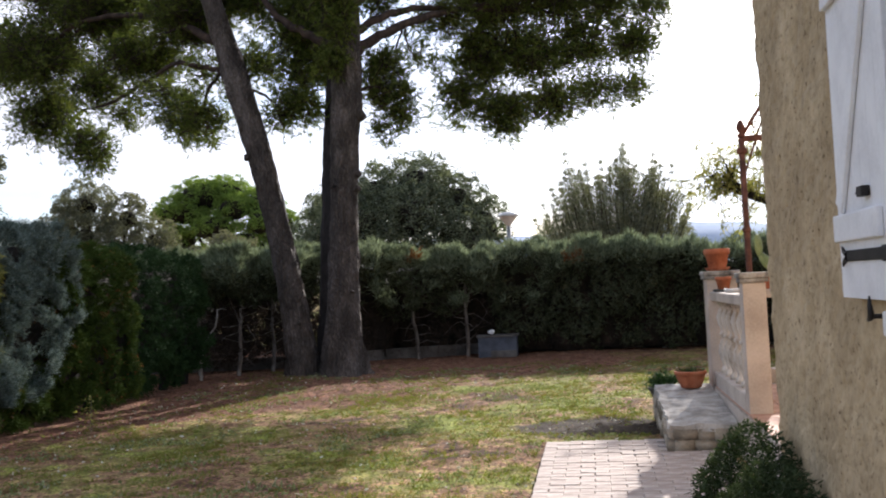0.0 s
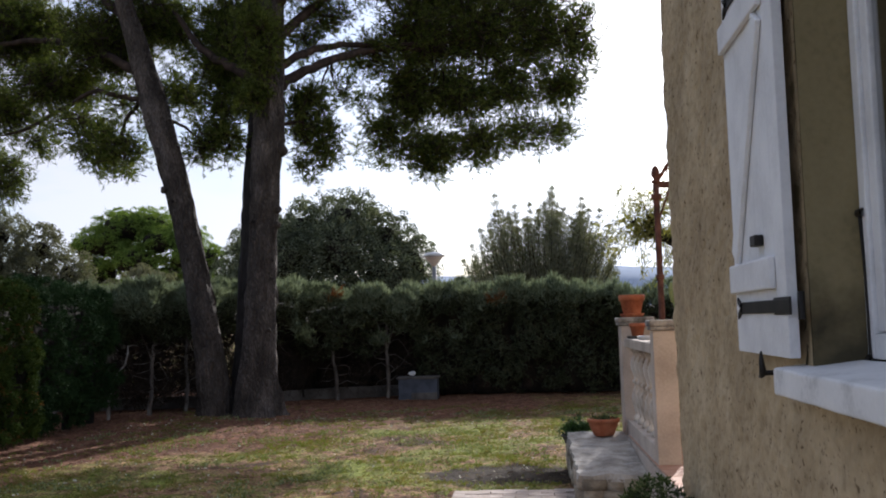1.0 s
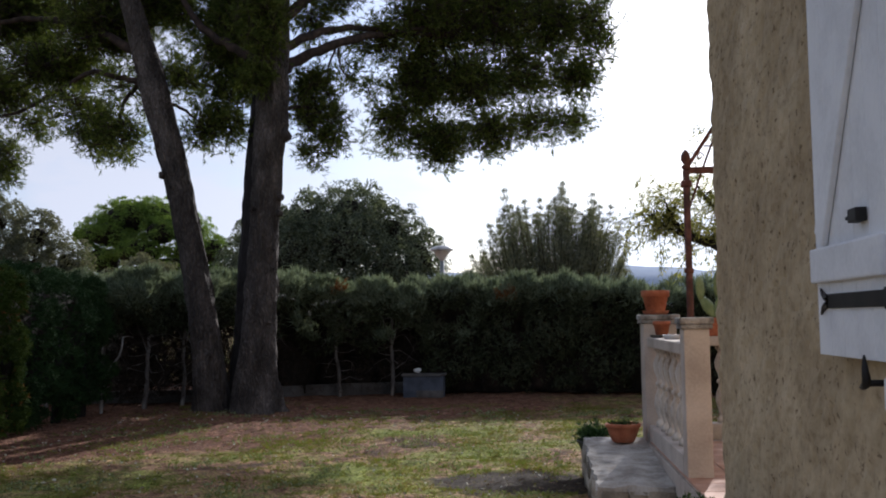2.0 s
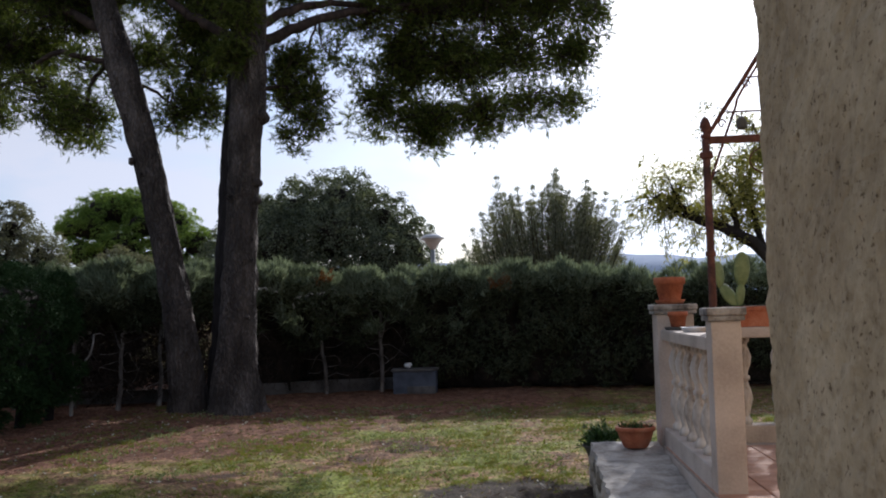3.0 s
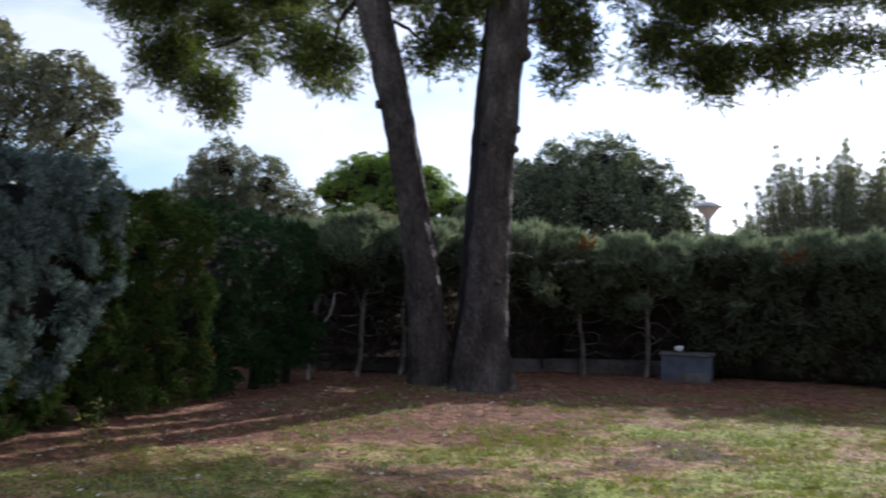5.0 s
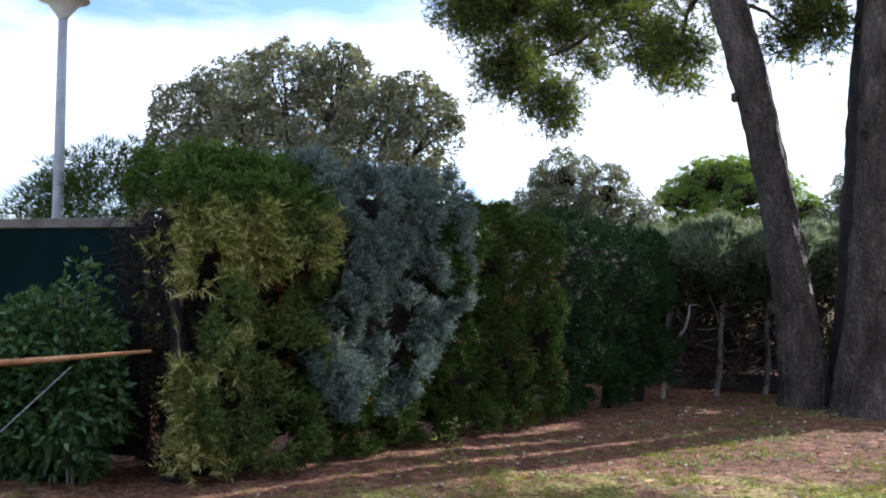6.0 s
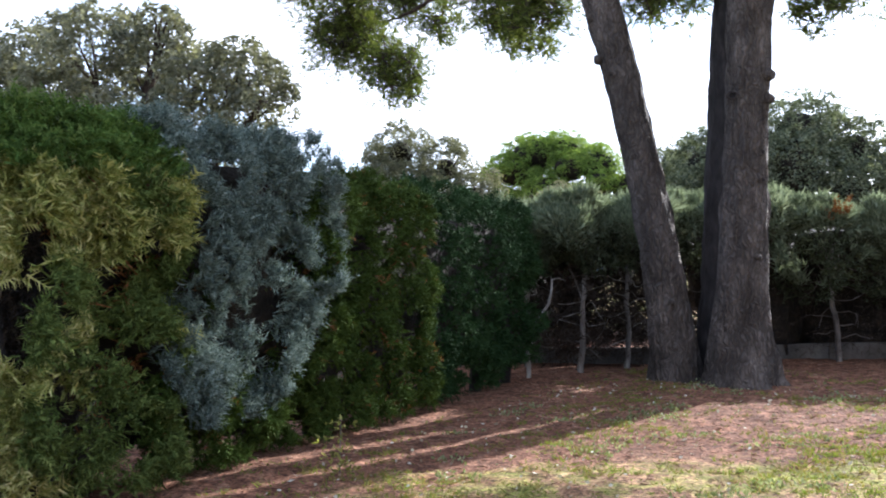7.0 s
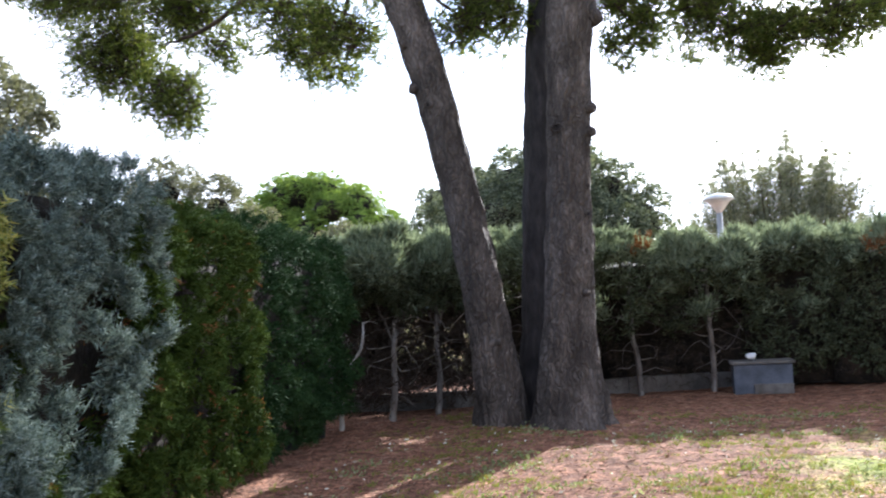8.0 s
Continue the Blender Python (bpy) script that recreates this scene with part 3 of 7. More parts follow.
def make_ground():
    fine_x = np.r_[np.arange(-10, -6, 0.2), np.arange(-6, 4, 0.085), np.arange(4, 8.01, 0.2)]
    fine_y = np.r_[np.arange(-4, 4, 0.2), np.arange(4, 16, 0.085), np.arange(16, 21.01, 0.2)]
    far = np.array([14, 22, 40, 80, 160, 400, 1000, 3800.0])
    xs = np.r_[-far[::-1] - 6, fine_x, far + 3]
    ys = np.r_[-far[::-1], fine_y, far + 16]
    X, Y = np.meshgrid(xs, ys, indexing="ij")
    Z = np.zeros_like(X)
    lit, soil_shade = np.zeros_like(X), np.zeros_like(X)
    for i in range(X.shape[0]):
        for j in range(X.shape[1]):
            x, y = X[i, j], Y[i, j]
            if -10 < x < 8 and -4 < y < 21:
                z = ground_z(x, y) + 0.01
                d = math.hypot(x + 3.4, (y - 15.2) * 0.9)
                if 0.3 < x < 2.2 and y < 7.72:
                    z = -0.03
                Z[i, j] = z - 0.01
                near = math.exp(-((d / 2.6) ** 2)) * 0.8 + 0.6 * math.exp(-(((x + 2.3) / 1.0) ** 2) - ((y - 12.4) / 2.0) ** 2)
                edge = 1 / (1 + math.exp(-(y - (14.4 - 0.1 * x)) * 1.6)) * (0.75 if x < 1 else 0.45)
                left = 1 / (1 + math.exp((x + 4.0 - 0.25 * max(0, y - 9)) * 2.2)) * 0.75 * min(1, max(0.45, (y - 4) / 6))
                soil_shade[i, j] = shaded_soil(x, y)
                bare = 0.25 + 0.25 * noise.noise(Vector((x * 0.55, y * 0.55, 12))) - 0.14 * min(1, max(0, (x + 1.6) / 2)) + 0.06 * min(1, max(0, (-2.4 - x) / 2))
                lit[i, j] = min(0.8, near + edge + left + bare * (1 - min(1, near + edge + left)))
    nx, ny = len(xs), len(ys)
    i, j = np.meshgrid(np.arange(nx - 1), np.arange(ny - 1), indexing="ij")
    q = np.stack([i * ny + j, (i + 1) * ny + j, (i + 1) * ny + j + 1, i * ny + j + 1], -1).reshape(-1, 4)
    me = mesh_of(np.stack([X, Y, Z], -1).reshape(-1, 3), q.ravel(), 4 * np.arange(len(q)), np.full(len(q), 4))
    a = me.attributes.new("litter", "FLOAT", "POINT")
    a.data.foreach_set("value", lit.ravel().astype(np.float32))
    a = me.attributes.new("soil_shade", "FLOAT", "POINT")
    a.data.foreach_set("value", soil_shade.ravel().astype(np.float32))
    ob = part("ground", me, M_GROUND, smooth=True)
    return tagged(ob, "dry patchy lawn with brown pine needles", "ground", kind="structure"), (xs, ys, lit)


ground, (GX, GY, GL) = make_ground()


def litter_at(x, y):
    i = np.clip(np.searchsorted(GX, x), 0, len(GX) - 1)
    j = np.clip(np.searchsorted(GY, y), 0, len(GY) - 1)
    return GL[i, j]


# ---- house ----
WX, WY = 1.78, 5.08           # the house's corner
OY0, OY1, OZ1 = 1.22, 2.48, 2.64   # window opening


HOUSE = Matrix.Translation((WX, 2.5, 0)) @ Matrix.Rotation(radians(-0.15), 4, "Z") @ Matrix.Translation((-WX, -2.5, 0))


def make_house():
    bm = bmesh.new()
    step = 0.03
    ys = np.unique(np.round(np.r_[np.arange(-4, WY, step), OY0, OY1, WY], 4))
    zs = np.unique(np.round(np.r_[np.arange(-0.1, 5.4, step), OZ0, OZ1, 5.4], 4))
    grid = {}

    def vert(y, z):
        if (y, z) not in grid:
            p = Vector((WX, y, z))
            d = 0.010 * noise.noise(p * 11) + 0.006 * noise.noise(p * 5) + 0.007 * noise.noise(p * 23)
            if OY0 - 0.04 < y < OY1 + 0.04 and OZ0 - 0.04 < z < OZ1 + 0.04:
                d *= 0.15
            edge = max(0.0, 1 - (WY - y) / 0.05)
            grid[y, z] = bm.verts.new((WX - d + 0.01 * edge * edge, y + (0.012 * noise.noise(p * 3) if y == WY else 0), z))
        return grid[y, z]

    for a, b in zip(ys, ys[1:]):
        for c, d in zip(zs, zs[1:]):
            if OY0 <= a and b <= OY1 and OZ0 <= c and d <= OZ1:
                continue
            bm.faces.new((vert(b, c), vert(a, c), vert(a, d), vert(b, d)))
    # inner leaf and top, so that the wall is 28 cm thick
    back = {}

    def bv(y, z):
        if (y, z) not in back:
            back[y, z] = bm.verts.new((WX + 0.28, y, z))
        return back[y, z]

    yy, zz = [-4.0, OY0, OY1, WY], [-0.1, OZ0, OZ1, 5.4]
    for a in range(3):
        for c in range(3):
            if a == 1 and c == 1:
                continue
            bm.faces.new((bv(yy[a], zz[c]), bv(yy[a + 1], zz[c]), bv(yy[a + 1], zz[c + 1]), bv(yy[a], zz[c + 1])))
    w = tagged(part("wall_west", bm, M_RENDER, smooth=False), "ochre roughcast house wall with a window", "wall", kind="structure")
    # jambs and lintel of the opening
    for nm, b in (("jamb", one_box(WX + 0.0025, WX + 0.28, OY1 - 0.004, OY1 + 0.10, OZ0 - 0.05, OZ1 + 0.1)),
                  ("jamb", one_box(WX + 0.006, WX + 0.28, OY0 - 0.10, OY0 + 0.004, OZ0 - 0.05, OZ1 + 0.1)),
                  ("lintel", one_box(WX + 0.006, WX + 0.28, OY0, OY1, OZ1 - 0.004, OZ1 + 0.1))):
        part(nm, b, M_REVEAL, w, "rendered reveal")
    # the wall that turns the corner, and plain walls that close the house
    b = one_box(WX + 0.02, 9.0, WY - 0.28, WY - 0.004, -0.1, 5.4, 0.01)
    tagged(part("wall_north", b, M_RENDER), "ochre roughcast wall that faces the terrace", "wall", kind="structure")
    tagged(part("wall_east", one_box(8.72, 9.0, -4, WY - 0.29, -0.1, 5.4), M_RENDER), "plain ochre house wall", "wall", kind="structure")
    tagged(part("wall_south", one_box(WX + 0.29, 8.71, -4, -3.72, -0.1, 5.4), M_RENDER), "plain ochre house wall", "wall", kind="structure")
    tagged(part("ceiling", one_box(WX + 0.29, 8.7, -3.7, WY - 0.3, 3.0, 3.1), M_DARKROOM), "plain room ceiling", "ceiling", kind="structure")
    tagged(part("floor", one_box(WX + 0.29, 8.7, -3.7, WY - 0.3, 0.3, 0.4), M_TILE), "plain tiled room floor", "floor", kind="structure")
    tagged(part("roof", one_box(WX - 0.06, 9.1, -4.1, WY + 0.06, 5.41, 5.55, 0.03), M_ROOF), "low tiled roof of the house", "roof", kind="structure")


def make_window():
    w = tagged(thing("window_1", (0, 0, 0), "white wooden window in a deep reveal", "window"), kind="structure")
    x0 = WX + 0.15
    f = bmesh.new()
    box(f, x0, x0 + 0.06, OY1 - 0.062, OY1 - 0.006, OZ0 + 0.02, OZ1 - 0.01, 0.006)
    box(f, x0, x0 + 0.06, OY0 + 0.006, OY0 + 0.062, OZ0 + 0.02, OZ1 - 0.01, 0.006)
    box(f, x0, x0 + 0.06, OY0 + 0.063, OY1 - 0.063, OZ1 - 0.07, OZ1 - 0.01, 0.006)
    box(f, x0, x0 + 0.06, OY0 + 0.063, OY1 - 0.063, OZ0 + 0.02, OZ0 + 0.09, 0.006)
    part("window_frame", f, M_WHITE, w)
    ym = (OY0 + OY1) / 2
    for a, b in ((OY0 + 0.065, ym - 0.002), (ym + 0.002, OY1 - 0.065)):
        s = bmesh.new()
        box(s, x0 + 0.012, x0 + 0.05, a, a + 0.06, OZ0 + 0.095, OZ1 - 0.075, 0.006)
        box(s, x0 + 0.012, x0 + 0.05, b - 0.06, b, OZ0 + 0.095, OZ1 - 0.075, 0.006)
        box(s, x0 + 0.012, x0 + 0.05, a + 0.061, b - 0.061, OZ0 + 0.095, OZ0 + 0.165, 0.006)
        box(s, x0 + 0.012, x0 + 0.05, a + 0.061, b - 0.061, OZ1 - 0.14, OZ1 - 0.075, 0.006)
        sash = part("sash", s, M_WHITE, w)
        pane = part("pane", one_box(x0 + 0.027, x0 + 0.033, a + 0.058, b - 0.058, OZ0 + 0.16, OZ1 - 0.135), M_GLASS, sash)
        pane.visible_shadow = False
    sill = bmesh.new()
    box(sill, WX - 0.085, WX + 0.15, OY0 - 0.11, OY1 + 0.12, OZ0 - 0.085, OZ0 - 0.006, 0.01, 3)
    bmesh.ops.subdivide_edges(sill, edges=[e for e in sill.edges if e.calc_length() > 0.2], cuts=14, use_grid_fill=True)
    roughen(sill, 0.003, 9)
    for v in sill.verts:
        if v.co.z > OZ0 - 0.05:
            v.co.z += 0.1 * (v.co.x - WX + 0.085)
    part("window_sill", sill, M_SILL, w, "white painted concrete sill, chipped at the edge")
    # a bar that holds the shutter, standing at the jamb
    rod = tubes([curve_line([(WX + 0.15, OY1 - 0.035, OZ0 + 0.02, 0.007), (WX + 0.15, OY1 - 0.03, OZ0 + 0.25, 0.006), (WX + 0.145, OY1 - 0.025, OZ0 + 0.42, 0.006)], 4),
                 [(WX + 0.146, OY1 - 0.05, OZ0 + 0.43, 0.012), (WX + 0.146, OY1 - 0.01, OZ0 + 0.43, 0.012)],
                 [(WX + 0.15, OY1 - 0.05, OZ0 + 0.02, 0.013), (WX + 0.15, OY1 - 0.02, OZ0 + 0.02, 0.013)]], 8)
    part("shutter_bar", rod, M_IRON, w, "black iron bar", smooth=True)


def make_shutter():
    s = thing("shutter", (WX - 0.046, OY1 + 0.004, 0), "white wooden shutter with a diagonal brace, open against the wall", "shutter")
    s.rotation_euler = (0, 0, radians(-0.5))
    # own axes: y along the leaf, -x towards the garden
    Wd, z0, z1 = 0.71, 1.245, 2.615
    n = 6
    pw = Wd / n
    for i in range(n):
        b = one_box(-0.015, 0.015, i * pw + 0.0004, (i + 1) * pw - 0.0004, z0, z1, 0.0025)
        part("plank", b, M_WHITE, s)
    for za, zb in ((1.447, 1.545), (2.31, 2.405)):
        part("ledge", one_box(-0.036, -0.016, 0.11, Wd - 0.004, za, zb, 0.007), M_WHITE, s)
    b = one_box(-0.034, -0.016, -0.042, 0.042, -0.43, 0.43, 0.007)
    lo, hi = Vector((0, Wd - 0.075, 1.55)), Vector((0, 0.14, 2.305))
    a = math.atan2(hi.y - lo.y, hi.z - lo.z)
    m = Matrix.Translation((lo + hi) / 2) @ Matrix.Rotation(-a, 4, "X")
    bmesh.ops.transform(b, matrix=m, verts=b.verts)
    # the brace ends flush on the ledges
    for v in b.verts:
        v.co.z = min(max(v.co.z, 1.546), 2.309)
    part("brace", b, M_WHITE, s)
    for z in (1.395, 2.465):
        h = bmesh.new()
        box(h, -0.023, -0.016, -0.055, 0.60, z - 0.02, z + 0.02, 0.003)
        box(h, -0.021, -0.016, -0.055, 0.14, z - 0.026, z + 0.026, 0.003)
        strap = part("strap_hinge", h, M_IRON, s, "black iron strap hinge")
        # the strap ends in a split fishtail
        for k in (-1, 1):
            part("fishtail", tubes([curve_line([(-0.02, 0.585, z + k * 0.008, 0.011), (-0.02, 0.625, z + k * 0.014, 0.009), (-0.02, 0.66, z + k * 0.036, 0.003)], 4)], 6), M_IRON, strap, smooth=True)
        part("pin", tubes([[(0.012, -0.045, z - 0.04, 0.01), (0.012, -0.045, z + 0.04, 0.01)]], 10), M_IRON, strap, smooth=True)
    c = bmesh.new()
    box(c, -0.045, -0.016, 0.24, 0.31, 1.585, 1.62, 0.005)
    box(c, -0.032, -0.024, 0.31, 0.37, 1.598, 1.607, 0.002)
    part("catch", c, M_IRON, s, "black iron catch")
    # iron stop fixed in the wall under the leaf
    d = thing("shutter_stop", (WX - 0.08, OY1 + 0.20, 1.195), "small black iron shutter stop fixed in the wall", "shutter stop")
    part("stem", tubes([[(0.10, 0, 0, 0.008), (0.0, 0, 0, 0.008), (-0.015, 0, 0.0, 0.009)]], 8), M_IRON, d)
    part("tongue", tubes([curve_line([(-0.015, 0.035, -0.012, 0.006), (-0.015, 0, 0.0, 0.011), (-0.018, -0.004, 0.035, 0.008), (-0.015, 0.008, 0.065, 0.003)], 4)], 8), M_IRON, d, smooth=True)


before = set(bpy.data.objects)
make_house()
make_window()
make_shutter()
# the house stands slightly askew to the terrace
for o in [o for o in bpy.data.objects if o not in before and o.parent is None]:
    o.matrix_basis = HOUSE @ o.matrix_basis

# ---- terrace ----
TZ = 0.33
PX, PY0, PY1 = 1.965, 6.85, 8.90      # the balustrade's line and its two pillars


def make_terrace():
    b = one_box(1.86, 8.5, 6.55, 9.05, -0.1, TZ - 0.02, 0.01)
    tagged(part("terrace_base", b, M_STONE), "raised masonry base of the terrace", "terrace", kind="structure")
    b = one_box(1.86, 8.5, WY + 0.002, 6.54, -0.1, TZ - 0.02, 0.01)
    tagged(part("terrace_base", b, M_STONE), "raised masonry base of the terrace", "terrace", kind="structure")


def make_edging():
    """The pale slab ledge on rubble that runs outside the balustrade."""
    e = thing("stone_ledge", (1.6, 7.6, 0), "low rubble stone ledge with a pale slab top", "ledge")
    x0, x1, ya, yb = 1.37, 1.855, 7.2, 8.95

    def top(y):
        return 0.21 + 0.115 * (y - ya) / (yb - ya)

    bm = bmesh.new()
    nx, ny = 16, 70
    vs = {}
    for k, dz in ((0, 0.0), (1, -0.055)):
        for i in range(nx + 1):
            for j in range(ny + 1):
                x, y = x0 - 0.03 + (x1 - x0 + 0.03) * i / nx, ya - 0.03 + (yb - ya + 0.06) * j / ny
                if i == 0:
                    x += 0.03 * noise.noise(Vector((y * 3, 2, k))) + 0.02 * noise.noise(Vector((y * 11, 5, k)))
                if j == 0:
                    y += 0.03 * noise.noise(Vector((x * 4, 7, k)))
                vs[k, i, j] = bm.verts.new((x - 1.6, y - 7.6, top(y) + dz + ((0.014 * noise.noise(Vector((x * 6, y * 6, 1))) + 0.008 * noise.noise(Vector((x * 17, y * 17, 4)))) if k == 0 else 0.02 * noise.noise(Vector((x * 6, y * 6, 9))))))
    for i in range(nx):
        for j in range(ny):
            bm.faces.new((vs[0, i, j], vs[0, i + 1, j], vs[0, i + 1, j + 1], vs[0, i, j + 1]))
            bm.faces.new((vs[1, i, j + 1], vs[1, i + 1, j + 1], vs[1, i + 1, j], vs[1, i, j]))
    for j in range(ny):
        bm.faces.new((vs[0, 0, j + 1], vs[1, 0, j + 1], vs[1, 0, j], vs[0, 0, j]))
        bm.faces.new((vs[0, nx, j], vs[1, nx, j], vs[1, nx, j + 1], vs[0, nx, j + 1]))
    for i in range(nx):
        bm.faces.new((vs[0, i, 0], vs[1, i, 0], vs[1, i + 1, 0], vs[0, i + 1, 0]))
        bm.faces.new((vs[0, i + 1, ny], vs[1, i + 1, ny], vs[1, i, ny], vs[0, i, ny]))
    part("slab", bm, M_SLAB, e, "pale weathered slab")
    part("core", one_box(x0 + 0.05 - 1.6, x1 - 1.6, ya + 0.05 - 7.6, yb - 0.05 - 7.6, -0.05, 0.145), M_JOINT, e)
    r = random.Random(4)
    # rubble stones along the two seen faces
    def stone(cx, cy, cz, sx, sy, sz):
        b = bmesh.new()
        bmesh.ops.create_cube(b, size=1)
        bmesh.ops.subdivide_edges(b, edges=b.edges[:], cuts=1, use_grid_fill=True)
        for v in b.verts:
            v.co = v.co.lerp(v.co.normalized() * 0.55, 0.35)
            v.co = Vector((v.co.x * sx, v.co.y * sy, v.co.z * sz)) + Vector((cx - 1.6, cy - 7.6, cz))
            v.co += 0.02 * noise.noise_vector(v.co * 9)
        part("stone", b, M_RUBBLE, e, smooth=True)
    for row in range(2):
        y = ya
        while y < yb - 0.05:
            w = r.uniform(0.12, 0.26)
            h = top(y) / 2 - 0.02
            stone(x0 + 0.015 + r.uniform(-0.012, 0.012), y + w / 2, 0.005 + h * (row + 0.5), 0.12, w * 1.05, h * 1.1)
            y += w
        x = x0
        while x < x1 - 0.04:
            w = r.uniform(0.11, 0.22)
            h = 0.085
            stone(x + w / 2, ya + 0.015 + r.uniform(-0.012, 0.012), 0.005 + h * (row + 0.5), w * 1.05, 0.12, h * 1.1)
            x += w


def baluster_mesh():
    prof = [(0.052, 0.0), (0.052, 0.035), (0.034, 0.05), (0.028, 0.07), (0.044, 0.12), (0.064, 0.19), (0.054, 0.25), (0.032, 0.30), (0.028, 0.325),
            (0.046, 0.335), (0.046, 0.36), (0.028, 0.37), (0.032, 0.40), (0.054, 0.45), (0.064, 0.51), (0.044, 0.56), (0.028, 0.595), (0.034, 0.61), (0.052, 0.625), (0.052, 0.65)]
    bm = lathe([(r * 0.88, z) for r, z in prof], 20)
    me = bpy.data.meshes.new("baluster")
    bm.to_mesh(me)
    bm.free()
    me.materials.append(M_BALUSTER)
    me.polygons.foreach_set("use_smooth", np.ones(len(me.polygons), bool))
    return me


BAL = baluster_mesh()


def pillar(x, y, w, z0, z1, parent):
    shaft = part("pillar", one_box(x - w / 2, x + w / 2, y - w / 2, y + w / 2, z0, z1 - 0.075, 0.008), M_STONE, parent)
    c = bmesh.new()
    box(c, x - w / 2 - 0.02, x + w / 2 + 0.02, y - w / 2 - 0.02, y + w / 2 + 0.02, z1 - 0.074, z1 - 0.045, 0.008)
    box(c, x - w / 2 - 0.028, x + w / 2 + 0.028, y - w / 2 - 0.028, y + w / 2 + 0.028, z1 - 0.044, z1, 0.012, 3)
    part("pillar_cap", c, M_CAP, shaft, "grey weathered cap stone with lichen")


def make_balustrades():
    a = thing("balustrade", (0, 0, 0), "cream cast-stone balustrade with two square pillars", "balustrade", "terrace balustrades")
    pillar(PX, PY0, 0.165, TZ - 0.08, 1.35, a)
    pillar(PX + 0.03, PY1 + 0.02, 0.275, TZ - 0.08, 1.375, a)
    y0, y1 = PY0 + 0.085, PY1 - 0.12
    part("rail", one_box(PX - 0.085, PX + 0.085, y0, y1, 1.105, 1.185, 0.012), M_STONE, a)
    part("plinth", one_box(PX - 0.085, PX + 0.085, y0, y1, TZ - 0.06, 0.453, 0.012), M_STONE, a)
    n = 6
    for i in range(n):
        ob = part("baluster", BAL, M_BALUSTER, a)
        ob.location = (PX, y0 + (y1 - y0) * (i + 0.5) / n, 0.454)
    f = thing("balustrade", (0, 0, 0), "cream cast-stone balustrade across the terrace's end", "balustrade", "terrace balustrades")
    x0, x1, y = PX + 0.17, 7.2, PY1 + 0.02
    part("rail", one_box(x0, x1, y - 0.085, y + 0.085, 1.105, 1.185, 0.012), M_STONE, f)
    part("plinth", one_box(x0, x1, y - 0.085, y + 0.085, TZ - 0.06, 0.453, 0.012), M_STONE, f)
    n = 20
    for i in range(n):
        ob = part("baluster", BAL, M_BALUSTER, f)
        ob.location = (x0 + (x1 - x0) * (i + 0.5) / n, y, 0.454)
    pillar(x1 + 0.126, y, 0.25, TZ - 0.08, 1.385, f)


